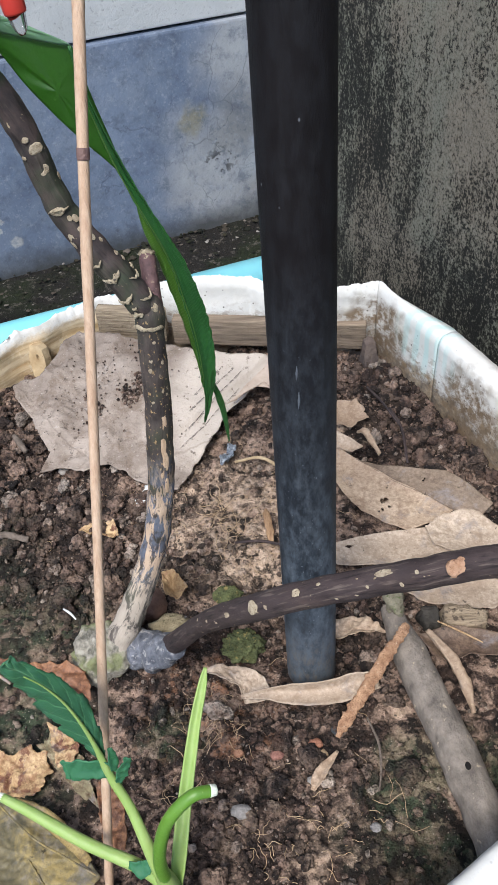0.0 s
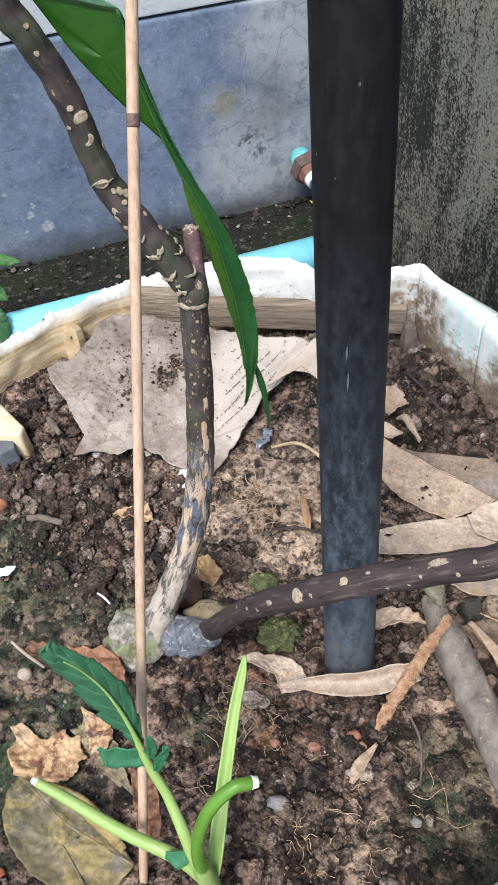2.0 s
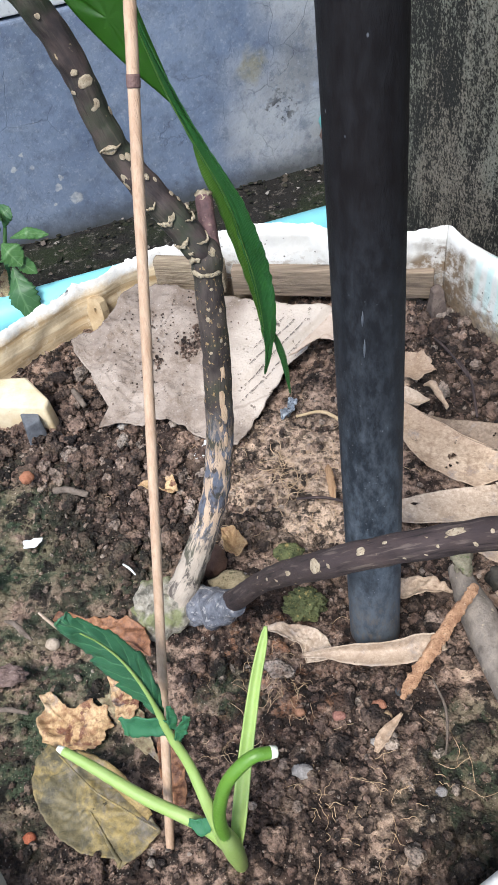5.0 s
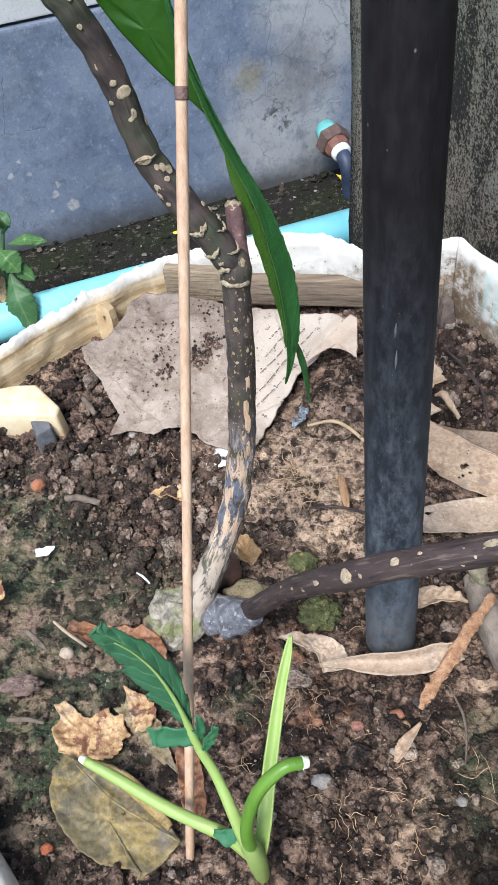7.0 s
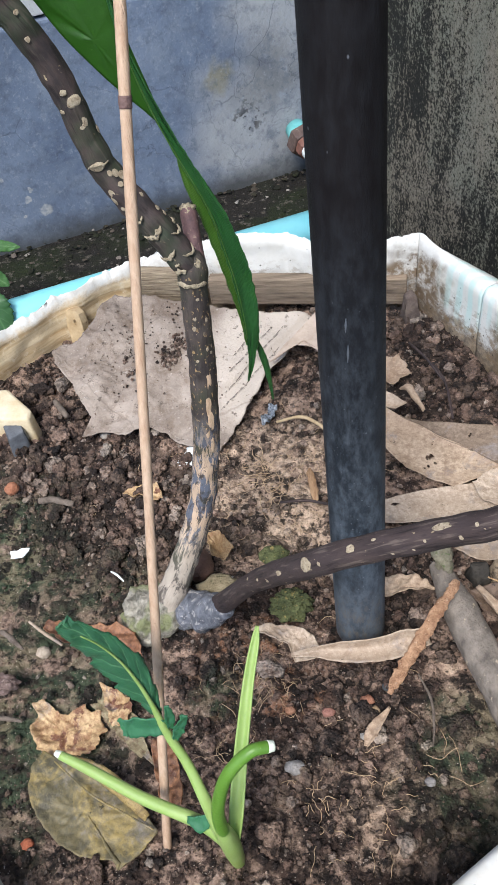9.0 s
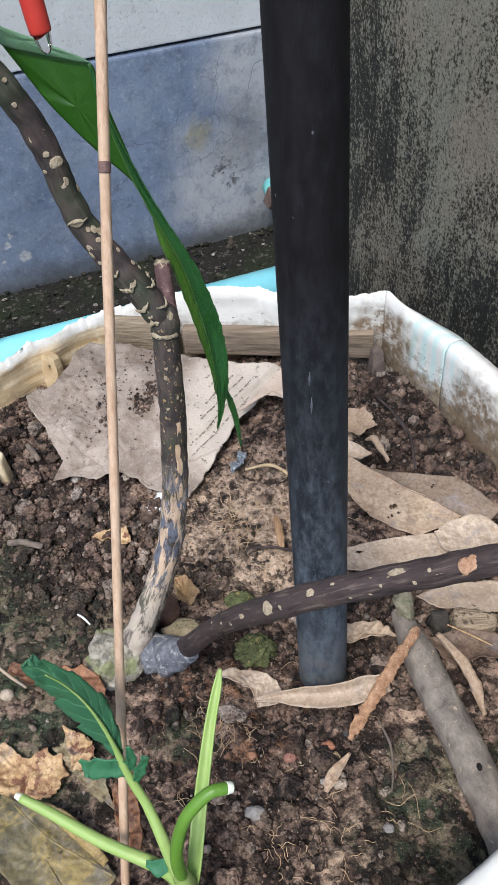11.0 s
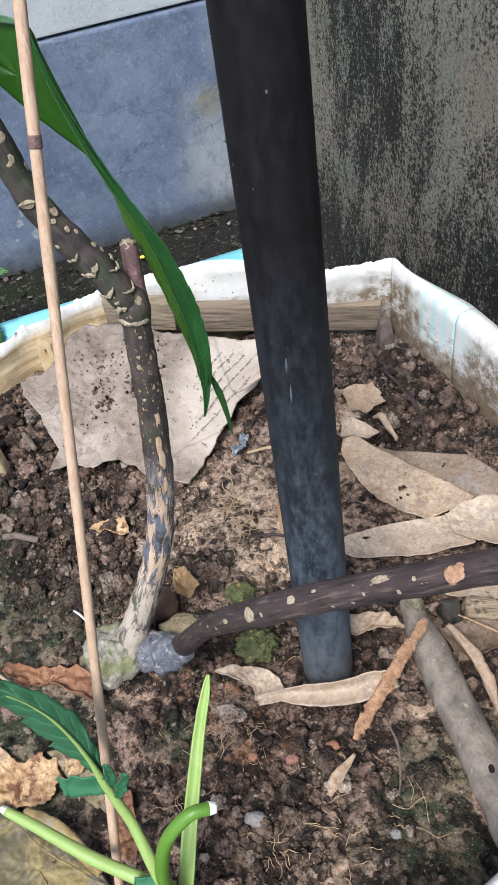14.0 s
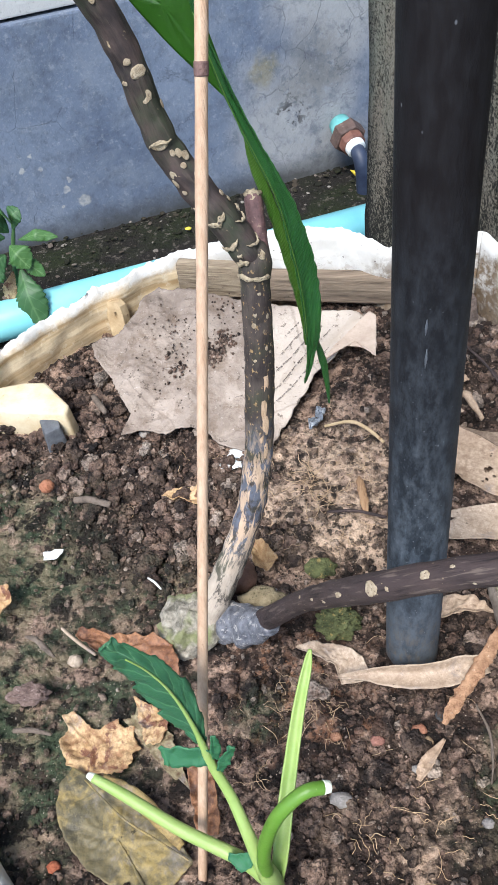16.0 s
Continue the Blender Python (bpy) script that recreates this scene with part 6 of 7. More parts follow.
part("leaf_blade", blade([(0.1400, -0.0250, 0.655, 0.001, 0.003, 0), (0.1500, -0.0450, 0.654, 0.003, 0.005, 10), (0.1560, -0.0640, 0.650, 0.003, 0.006, 20), (0.1600, -0.0850, 0.644, 0.001, 0.003, 30)], 26, 9, 0.6, 0.0006, 0.002, 0.3, 5, (0.8, 0.3, 0.5)), TAN, big)
big = thing("dead_leaf", (0.095, 0.0, 0.632), "brown dead leaf tip behind the pipe", "leaf", "dead leaves on the soil")
part("leaf_blade", sheet([(0.0650, 0.0040), (0.0850, 0.0060), (0.1010, 0.0020), (0.1180, -0.0130), (0.1000, -0.0120), (0.0780, -0.0110), (0.0650, -0.0080)], lambda x, y: soil_height(x, y) + 0.012, 12, 90, 0.0006, 0.001, 19, 0.004, 0.002), TAN, big)
char = thing("charred_wood", (0.165, -0.008, 0.633), "split piece of yellow wood, charred black at one end", "wood")
part("split_wood", prism([(0.1560, 0.0020), (0.1780, -0.0010), (0.1920, -0.0060), (0.1890, -0.0190), (0.1700, -0.0190), (0.1550, -0.0150)], 0.634, 0.648, 0.002, 0.10, 0.0036, 5), simple("split_dry_wood", (0.15, 0.11, 0.07), (0.44, 0.34, 0.23), 120, 0.9, 0.003, speck=(0.07, 0.05, 0.035), speck_at=0.56, grain=(0.25, 1.5, 1.5)), char)
part("charred_end", prism([(0.1400, 0.0020), (0.1555, 0.0030), (0.1565, -0.0150), (0.1420, -0.0130)], 0.632, 0.648, 0.003, 0.20, 0.0040, 6), simple("charcoal", (0.012, 0.011, 0.010), (0.075, 0.065, 0.052), 90, 0.9, 0.002), char)

# rotting leaves in front
rot = thing("rotting_leaf", (-0.13, -0.145, 0.633), "wet olive-brown rotting leaf plastered on the soil", "leaf", "rotting leaves")
OL = [(-0.167, -0.109), (-0.172, -0.120), (-0.174, -0.131), (-0.169, -0.146), (-0.160, -0.159), (-0.149, -0.170), (-0.134, -0.178), (-0.116, -0.182), (-0.108, -0.184), (-0.110, -0.188), (-0.096, -0.180), (-0.086, -0.168), (-0.093, -0.158), (-0.104, -0.147), (-0.127, -0.131), (-0.140, -0.124), (-0.152, -0.117)]
part("leaf_blade", sheet(OL, lambda x, y: soil_height(x, y) * 0.5 + 0.636 * 0.5 + 0.003, 20, 150, 0.0006, 0.0012, 20, 0.002, 0.0022), OLIVE, rot)
part("midrib", tube([(-0.1560, -0.1200, 0.6400, 0.0005), (-0.1300, -0.1430, 0.6412, 0.0006), (-0.1080, -0.1560, 0.6408, 0.0006), (-0.0880, -0.1675, 0.6400, 0.0006)], 24, 6), OLIVE, rot)
part("folded_edge", blade([(-0.1450, -0.1200, 0.642, 0.002, 0.003, 0), (-0.1260, -0.1315, 0.645, 0.005, 0.005, 10), (-0.1080, -0.1460, 0.645, 0.005, 0.005, 10), (-0.0920, -0.1610, 0.643, 0.003, 0.002, 0)], 26, 9, 0.5, 0.0006, 0.001, 0.2, 3, (0.6, 0.6, 0.3)), OCHRE, rot, "ochre folded leaf edge")
rot = thing("rotting_leaf", (-0.15, -0.095, 0.633), "yellow-brown blotched rotting leaf piece", "leaf", "rotting leaves")
part("leaf_blade", sheet([(-0.179, -0.095), (-0.175, -0.083), (-0.181, -0.072), (-0.174, -0.069), (-0.159, -0.083), (-0.141, -0.080), (-0.130, -0.085), (-0.127, -0.098), (-0.129, -0.107), (-0.136, -0.113), (-0.149, -0.113), (-0.158, -0.116), (-0.167, -0.109), (-0.174, -0.104)], lie(0.004), 16, 130, 0.0005, 0.004, 21, 0.0015, 0.0012), YELLOW, rot)
rot = thing("rotting_leaf", (-0.115, -0.095, 0.633), "grey-green rotting leaf strip with brown spots", "leaf", "rotting leaves")
part("leaf_blade", sheet([(-0.1366, -0.0800), (-0.1260, -0.0680), (-0.1140, -0.0740), (-0.1020, -0.0960), (-0.0905, -0.1248), (-0.1073, -0.1130), (-0.1220, -0.0960)], lie(0.004), 14, 110, 0.0005, 0.004, 22, 0.0015, 0.0012), dead_leaf_material("grey_green_leaf", (0.20, 0.19, 0.11), (0.38, 0.31, 0.18), (0.12, 0.05, 0.03)), rot)
rot = thing("rotting_leaf", (-0.117, -0.083, 0.633), "tan blotched scrap of rotting leaf under the sprout", "leaf", "rotting leaves")
part("leaf_blade", sheet([(-0.130, -0.067), (-0.117, -0.072), (-0.105, -0.086), (-0.110, -0.096), (-0.121, -0.097), (-0.126, -0.083)], lie(0.006), 12, 90, 0.0005, 0.003, 27, 0.002, 0.0015), YELLOW, rot)
rot = thing("rotting_leaf", (-0.14, -0.035, 0.635), "rust-brown dead leaf with a white midrib", "leaf", "rotting leaves")
part("leaf_blade", sheet([(-0.181, -0.014), (-0.176, -0.009), (-0.161, -0.016), (-0.143, -0.020), (-0.121, -0.021), (-0.109, -0.029), (-0.101, -0.044), (-0.101, -0.054), (-0.115, -0.043), (-0.137, -0.033), (-0.161, -0.031)], lie(0.009), 16, 130, 0.0006, 0.002, 23, 0.005, 0.004), RUST, rot)
part("midrib", tube([(-0.1850, -0.0185, 0.650, 0.0010), (-0.1730, -0.0285, 0.649, 0.0013), (-0.1590, -0.0380, 0.646, 0.0010)], 14, 7), PALE, rot)
rot = thing("rotting_leaf", (-0.082, -0.135, 0.633), "rust-brown leaf strip beside the stake", "leaf", "rotting leaves")
part("leaf_blade", sheet([(-0.0930, -0.1100), (-0.0780, -0.1110), (-0.0725, -0.1350), (-0.0715, -0.1540), (-0.0840, -0.1530), (-0.0890, -0.1320)], lie(0.006), 12, 90, 0.0006, 0.002, 24, 0.003, 0.003), RUST, rot)
rot = thing("rotting_leaf", (0.056, -0.116, 0.633), "tiny dry tan leaf on the soil", "leaf", "rotting leaves")
part("leaf_blade", blade([(0.0480, -0.1270, 0.641, 0.001, 0.001, 0), (0.0510, -0.1225, 0.643, 0.0036, 0.0030, 0), (0.0560, -0.1160, 0.643, 0.0040, 0.0034, 0), (0.0670, -0.1030, 0.642, 0.0006, 0.0006, 0)], 26, 7, 0.5, 0.0005, 0.0012, 0.25, 8, (0.7, -0.6, 0.1)), TAN, rot)
rot = thing("rotting_leaf", (-0.235, 0.012, 0.64), "curled tan leaf scrap on mossy soil", "leaf", "rotting leaves")
part("leaf_blade", sheet([(-0.2480, 0.0250), (-0.2340, 0.0230), (-0.2290, 0.0100), (-0.2370, -0.0020), (-0.2500, 0.0020)], lie(0.008), 8, 60, 0.0005, 0.002, 25, 0.006, 0.003), YELLOW, rot)
tagged(part("foil_scrap", sheet([(-0.004, 0.176), (0.002, 0.1775), (0.009, 0.186), (0.0115, 0.197), (0.006, 0.2015), (0.001, 0.195), (-0.003, 0.186)], lie(0.004), 14, 70, 0.0004, 0.002, 4, 0.002, 0.0055, wave_scale=240), simple("crumpled_foil", (0.12, 0.15, 0.19), (0.52, 0.56, 0.60), 260, 0.28, 0.003, speck=(0.04, 0.055, 0.08), speck_at=0.54)), "crumpled scrap of silver foil on the soil", "foil")

# ---- the cut vegetable sprout ----
GREEN = leaf_material("sprout_green", (0.070, 0.175, 0.018), (0.130, 0.260, 0.036), (0.40, 0.55, 0.20), 40, 0.42, 0.3)
LIGHT = leaf_material("pale_stalk", (0.18, 0.30, 0.060), (0.37, 0.47, 0.17), (0.52, 0.62, 0.34), 55, 0.45, 0.2)
DARKG = leaf_material("blue_green_leaf", (0.022, 0.105, 0.050), (0.042, 0.165, 0.075), (0.10, 0.24, 0.10), 45, 0.5, 0.15)
VEINED = leaf_material("veined_blue_green_leaf", (0.018, 0.082, 0.040), (0.044, 0.150, 0.070), (0.10, 0.24, 0.115), 60, 0.5, 0.15, 9)
CUT = simple("fresh_cut", (0.62, 0.66, 0.50), (0.80, 0.82, 0.72), 200, 0.5)
sprout = thing("vegetable_sprout", (-0.037, -0.187, 0.632), "regrowing leafy vegetable with cut pale green stalks", "plant")
part("crown", tube([(-0.0375, -0.1855, 0.625, 0.0036), (-0.0368, -0.1880, 0.645, 0.0048), (-0.0372, -0.1890, 0.670, 0.0056), (-0.0385, -0.1890, 0.690, 0.0052), (-0.0395, -0.1890, 0.704, 0.0035)], 24, 16, 0.08, 3), LIGHT, sprout)
stalk = part("stalk", tube([(-0.0390, -0.1890, 0.680, 0.0042), (-0.0520, -0.1820, 0.690, 0.0039), (-0.0836, -0.1680, 0.6930, 0.0036), (-0.1150, -0.1510, 0.6970, 0.0032), (-0.1330, -0.1420, 0.7000, 0.0027)], 34, 14, 0.05, 4), LIGHT, sprout, "pale green stalk cut off short")
part("cut_end", tube([(-0.1325, -0.1422, 0.7000, 0.0026), (-0.1362, -0.1404, 0.7004, 0.0016)], 6, 12), CUT, stalk)
stalk = part("stalk", tube([(-0.0385, -0.1890, 0.684, 0.0040), (-0.0385, -0.1895, 0.718, 0.0036), (-0.0345, -0.1880, 0.7440, 0.0034), (-0.0277, -0.1850, 0.7640, 0.0033), (-0.0165, -0.1800, 0.7745, 0.0032), (-0.0070, -0.1775, 0.7735, 0.0031)], 34, 14, 0.05, 5), GREEN, sprout, "bent green stalk cut off short")
part("cut_end", tube([(-0.0078, -0.1777, 0.7738, 0.0032), (-0.0048, -0.1770, 0.7727, 0.0027)], 6, 12), CUT, stalk)
part("young_leaf", blade([(-0.0355, -0.1880, 0.672, 0.0028, 0.0028, 0), (-0.0315, -0.1760, 0.690, 0.0036, 0.0036, 0), (-0.0255, -0.1480, 0.7110, 0.0033, 0.0033, 0), (-0.0185, -0.1220, 0.7330, 0.0027, 0.0027, 0), (-0.0130, -0.1060, 0.7460, 0.0020, 0.0020, 0), (-0.0106, -0.0985, 0.7515, 0.0005, 0.0005, 0)], 40, 9, 0.7, 0.0009, 0.0003, 0.04, 2, (1, 0.1, 0.1)), LIGHT, sprout, "rolled pale green young leaf")
leaf = part("leaf_stalk", tube([(-0.0400, -0.1890, 0.690, 0.0042), (-0.0455, -0.1800, 0.7180, 0.0034), (-0.0530, -0.1660, 0.7330, 0.0028), (-0.0598, -0.1580, 0.7480, 0.0025), (-0.0628, -0.1542, 0.7620, 0.0021), (-0.0648, -0.1516, 0.7750, 0.0013), (-0.0682, -0.1492, 0.7940, 0.0009), (-0.0728, -0.1478, 0.8130, 0.0006), (-0.0790, -0.1476, 0.8290, 0.0004), (-0.0850, -0.1484, 0.8400, 0.0003)], 50, 10, 0.04, 6), LIGHT, sprout)
part("leaf_blade", blade([(-0.0628, -0.1530, 0.7600, 0.001, 0.001, 0), (-0.0638, -0.1512, 0.7680, 0.0050, 0.0030, 0), (-0.0655, -0.1490, 0.7800, 0.0095, 0.0050, 0), (-0.0690, -0.1472, 0.7980, 0.0135, 0.0075, 0), (-0.0735, -0.1462, 0.8150, 0.0145, 0.0072, 0), (-0.0800, -0.1462, 0.8310, 0.0120, 0.0058, 0), (-0.0870, -0.1470, 0.8430, 0.0085, 0.0048, 0), (-0.0905, -0.1474, 0.8490, 0.0055, 0.0040, 0), (-0.0912, -0.1475, 0.8502, 0.0035, 0.0030, 0)], 120, 15, -0.22, 0.0006, 0.0024, 0.09, 3, (0.665, 0.21, 0.21), teeth=6, bite=0.22), VEINED, leaf, "toothed blue-green leaf blade")
part("leaf_lobe", blade([(-0.0605, -0.1560, 0.7560, 0.004, 0.006, 0), (-0.0660, -0.1560, 0.7585, 0.0060, 0.0070, 0), (-0.0740, -0.1560, 0.7600, 0.0065, 0.0070, 0), (-0.0800, -0.1560, 0.7610, 0.0065, 0.0060, 0), (-0.0835, -0.1555, 0.7600, 0.0050, 0.0045, 0)], 34, 9, 0.2, 0.0006, 0.0010, 0.15, 5, (0.2, 0.3, 0.9)), DARKG, leaf)
part("leaf_lobe", blade([(-0.0575, -0.1590, 0.7450, 0.002, 0.002, 0), (-0.0535, -0.1575, 0.7560, 0.0034, 0.0030, 0), (-0.0490, -0.1565, 0.7690, 0.0020, 0.0020, 0)], 22, 9, 0.2, 0.0006, 0.0012, 0.4, 6, (0.9, 0.2, -0.2)), DARKG, leaf)
part("leaf_lobe", blade([(-0.0590, -0.1560, 0.7540, 0.001, 0.002, 0), (-0.0575, -0.1555, 0.7650, 0.0018, 0.0030, 0), (-0.0568, -0.1552, 0.7780, 0.0010, 0.0014, 0)], 18, 7, 0.2, 0.0006, 0.0008, 0.2, 9, (0.9, 0.2, 0.1)), DARKG, leaf)
part("leaf_lobe", blade([(-0.0440, -0.1840, 0.7050, 0.001, 0.001, 0), (-0.0500, -0.1850, 0.6990, 0.0050, 0.0040, 0), (-0.0580, -0.1830, 0.6990, 0.0020, 0.0020, 0)], 18, 7, 0.3, 0.0006, 0.001, 0.3, 7, (0.2, 0.6, 0.8)), DARKG, leaf)

# ---- the long leaf that hangs in from a stalk beside the planter ----
STRAP = leaf_material("grass_leaf_green", (0.014, 0.062, 0.005), (0.028, 0.098, 0.009), (0.09, 0.20, 0.05), 30, 0.42, 0.35)
GLAUC = leaf_material("grass_leaf_underside", (0.11, 0.22, 0.13), (0.16, 0.28, 0.17), (0.24, 0.36, 0.24), 30, 0.5, 0.25)
GRASS = leaf_material("grass_blade_green", (0.014, 0.078, 0.022), (0.034, 0.128, 0.036), (0.070, 0.19, 0.060), 30, 0.38, 0.3, veins=7)
maize = thing("grass_plant", (-0.50, 0.222, 0.0), "tall broad-leaved grass whose long green leaf arches over the planter", "plant")
part("stalk", tube([(-0.500, 0.222, -0.01, 0.011), (-0.496, 0.222, 0.5, 0.010), (-0.488, 0.217, 0.95, 0.008), (-0.475, 0.210, 1.20, 0.006)], 40, 14, 0.05, 3), STRAP, maize)
arch = part("arching_leaf", blade([(-0.470, 0.190, 1.06, 0.006, 0.006, 0), (-0.42, 0.150, 1.21, 0.016, 0.016, 0), (-0.32, 0.105, 1.262, 0.024, 0.024, 8), (-0.22, 0.070, 1.205, 0.022, 0.022, 20), (-0.150, 0.056, 1.130, 0.014, 0.014, 30), (-0.112, 0.051, 1.0850, 0.010, 0.009, 36), (-0.0880, 0.0500, 1.0600, 0.0060, 0.0055, 40), (-0.0800, 0.0500, 1.0535, 0.003, 0.003, 40)], 60, 11, 0.0, 0.0005, 0.001, 0.0, 2, (0.1, 0.5, 0.85)), GLAUC, maize)


def panel(points, material, name, parent, dome=0.004, seed=0, label=""):
    """A leaf panel with an outline in space, domed a little across."""
    pts = [Vector(p) for p in points]
    c = sum(pts, Vector()) / len(pts)
    n = Vector((0, -1, 0.15)).normalized()
    line = rail([(*p,) for p in pts + pts[:1]], 100)[:-1]
    bm = bmesh.new()
    mid = bm.verts.new(c + n * dome)
    prev = None
    for r in (0.15, 0.3, 0.45, 0.6, 0.75, 0.88, 1.0):
        ring = [bm.verts.new(c.lerp(Vector(p), r) + n * (dome * (1 - r * r) + 0.0008 * noise.noise(Vector((p[0] * 60, p[2] * 60, seed))))) for p in line]
        for k in range(len(ring)):
            j = (k + 1) % len(ring)
            if prev is None:
                bm.faces.new((mid, ring[k], ring[j]))
            else:
                bm.faces.new((prev[k], ring[k], ring[j], prev[j]))
        prev = ring
    bmesh.ops.recalc_face_normals(bm, faces=bm.faces)
    thicken(bm, 0.0005)
    return part(name, bm, material, parent, label)


LY = 0.050
panel([(-0.0835, LY, 1.0530), (-0.0620, LY, 1.0462), (-0.0445, LY, 1.0410), (-0.0410, LY, 1.0285), (-0.0380, LY, 1.0150), (-0.0300, LY, 0.9800), (-0.0395, LY, 0.9880), (-0.0500, LY, 1.0000), (-0.0600, LY, 1.0130), (-0.0685, LY, 1.0255), (-0.0760, LY, 1.0390)], STRAP, "leaf_flap", arch, 0.0006, 1, "dark green turned-down half of the leaf")
panel([(-0.0930, LY - 0.004, 1.0680), (-0.0820, LY - 0.004, 1.0612), (-0.0680, LY - 0.004, 1.0545), (-0.0550, LY - 0.003, 1.0480), (-0.0440, LY - 0.002, 1.0408), (-0.0630, LY - 0.002, 1.0455), (-0.0800, LY - 0.002, 1.0508), (-0.0880, LY - 0.002, 1.0570)], GLAUC, "leaf_fold", arch, 0.001, 2, "pale bluish-green upper face of the leaf")
# lit copy of the blade's green: daylight on the turned half is painted in
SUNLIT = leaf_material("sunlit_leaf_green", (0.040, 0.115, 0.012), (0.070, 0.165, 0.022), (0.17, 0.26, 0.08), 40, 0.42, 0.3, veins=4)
HANG = [(-0.0440, LY - 0.002, 1.0410, 0.0008, 0.0008, 0), (-0.0405, LY - 0.002, 1.0180, 0.0014, 0.0012, 0), (-0.0350, LY - 0.002, 0.9965, 0.0016, 0.0018, 0), (-0.0285, LY - 0.001, 0.9760, 0.0024, 0.0026, 0), (-0.0205, LY, 0.9555, 0.0030, 0.0030, 0), (-0.0135, LY + 0.001, 0.9370, 0.0032, 0.0036, 0), (-0.0082, LY + 0.002, 0.9200, 0.0040, 0.0052, 0), (-0.0040, LY + 0.004, 0.9000, 0.0052, 0.0060, 0), (-0.0004, LY + 0.005, 0.8790, 0.0056, 0.0058, 0),
        (0.0012, LY + 0.006, 0.8570, 0.0052, 0.0054, 0), (0.0008, LY + 0.007, 0.8350, 0.0038, 0.0046, 0), (-0.0012, LY + 0.008, 0.8190, 0.0018, 0.0030, 0), (-0.0038, LY + 0.009, 0.8020, 0.0008, 0.0012, 0), (-0.0050, LY + 0.010, 0.7960, 0.0003, 0.0003, 0)]
part("hanging_blade", blade(HANG, 140, 15, -0.30, 0.0005, 0.0022, 0.13, 4, (1, 0, 0.1)), GRASS, arch)
# ridge and torn strip carry the light in their colour
part("fold_ridge", tube([(x - wl * 0.75, y - 0.0016 - wl * 0.18, z, 0.00026) for x, y, z, wl, wr, _ in HANG[1:11]], 60, 6), SUNLIT, arch, "fold along the blade, painted as lit")
part("torn_strip", blade([(-0.0262, LY + 0.004, 0.9620, 0.0006, 0.0006, 0), (-0.0232, LY + 0.005, 0.9450, 0.0026, 0.0026, 0), (-0.0165, LY + 0.006, 0.9200, 0.0030, 0.0030, 0), (-0.0100, LY + 0.007, 0.8900, 0.0032, 0.0030, 0), (-0.0058, LY + 0.008, 0.8650, 0.0024, 0.0024, 0), (-0.0030, LY + 0.009, 0.8440, 0.0022, 0.0022, 0), (-0.0018, LY + 0.009, 0.8260, 0.0020, 0.0020, 0)], 50, 9, 0.4, 0.0005, 0.0008, 0.22, 6, (1, 0, 0.1)), SUNLIT, arch, "torn half of the blade, painted as lit")
part("drying_tip", blade([(0.0010, LY + 0.010, 0.8350, 0.0010, 0.0010, 0), (0.0060, LY + 0.012, 0.8130, 0.0022, 0.0022, 0), (0.0085, LY + 0.014, 0.7930, 0.0018, 0.0018, 0), (0.0098, LY + 0.016, 0.7700, 0.0005, 0.0005, 0)], 30, 7, 0.4, 0.0005, 0.0006, 0.1, 7, (1, 0, 0.2)), GRASS, arch)

# ---- the red dropper that hangs at the edge of the view ----
drop = thing("hanging_dropper", (-0.049, -0.015, 1.065), "red plastic dropper with a clear drop-shaped tip, hanging on a thread", "dropper")
RED = simple("red_plastic", (0.42, 0.030, 0.022), (0.55, 0.055, 0.040), 40, 0.35, 0.0002)
GLASS = bpy.data.materials.new("clear_plastic")
GLASS.use_nodes = True
GLASS.node_tree.nodes["Principled BSDF"].inputs["Transmission Weight"].default_value = 1.0
GLASS.node_tree.nodes["Principled BSDF"].inputs["Roughness"].default_value = 0.06
GLASS.node_tree.nodes["Principled BSDF"].inputs["IOR"].default_value = 1.4
part("red_cap", tube([(-0.0530, -0.013, 1.108, 0.0046), (-0.0520, -0.014, 1.095, 0.0046), (-0.0503, -0.015, 1.0752, 0.0044), (-0.0501, -0.015, 1.0736, 0.0038)], 16, 20), RED, drop)
part("clear_tip", tube([(-0.0502, -0.015, 1.0760, 0.0036), (-0.0500, -0.0152, 1.0730, 0.0036), (-0.0494, -0.0154, 1.0680, 0.0026), (-0.0490, -0.0155, 1.0655, 0.0010)], 20, 18), GLASS, drop)
part("thread", tube([(-0.0530, -0.013, 1.106, 0.0004), (-0.0530, -0.013, 1.5, 0.0004), (-0.0530, -0.013, 2.4, 0.0004)], 6, 6), BAMBOO, drop)

# ---- by the wall: weed, pipe fitting, fallen leaf ----
WEED = leaf_material("weed_green", (0.022, 0.075, 0.026), (0.048, 0.130, 0.046), (0.075, 0.165, 0.065), 16, 0.5, 0.1, 6)
WEED2 = leaf_material("weed_light_green", (0.036, 0.105, 0.030), (0.075, 0.175, 0.052), (0.11, 0.21, 0.080), 16, 0.5, 0.1, 6)
weed = thing("weed", (-0.66, 1.235, 0.0), "green weed with toothed fleshy leaves growing behind the drain pipe", "plant")
part("weed_stem", tube([(-0.665, 1.240, -0.01, 0.007), (-0.650, 1.225, 0.10, 0.006), (-0.625, 1.205, 0.19, 0.005), (-0.600, 1.200, 0.265, 0.003)], 24, 10, 0.08, 3), WEED2, weed)
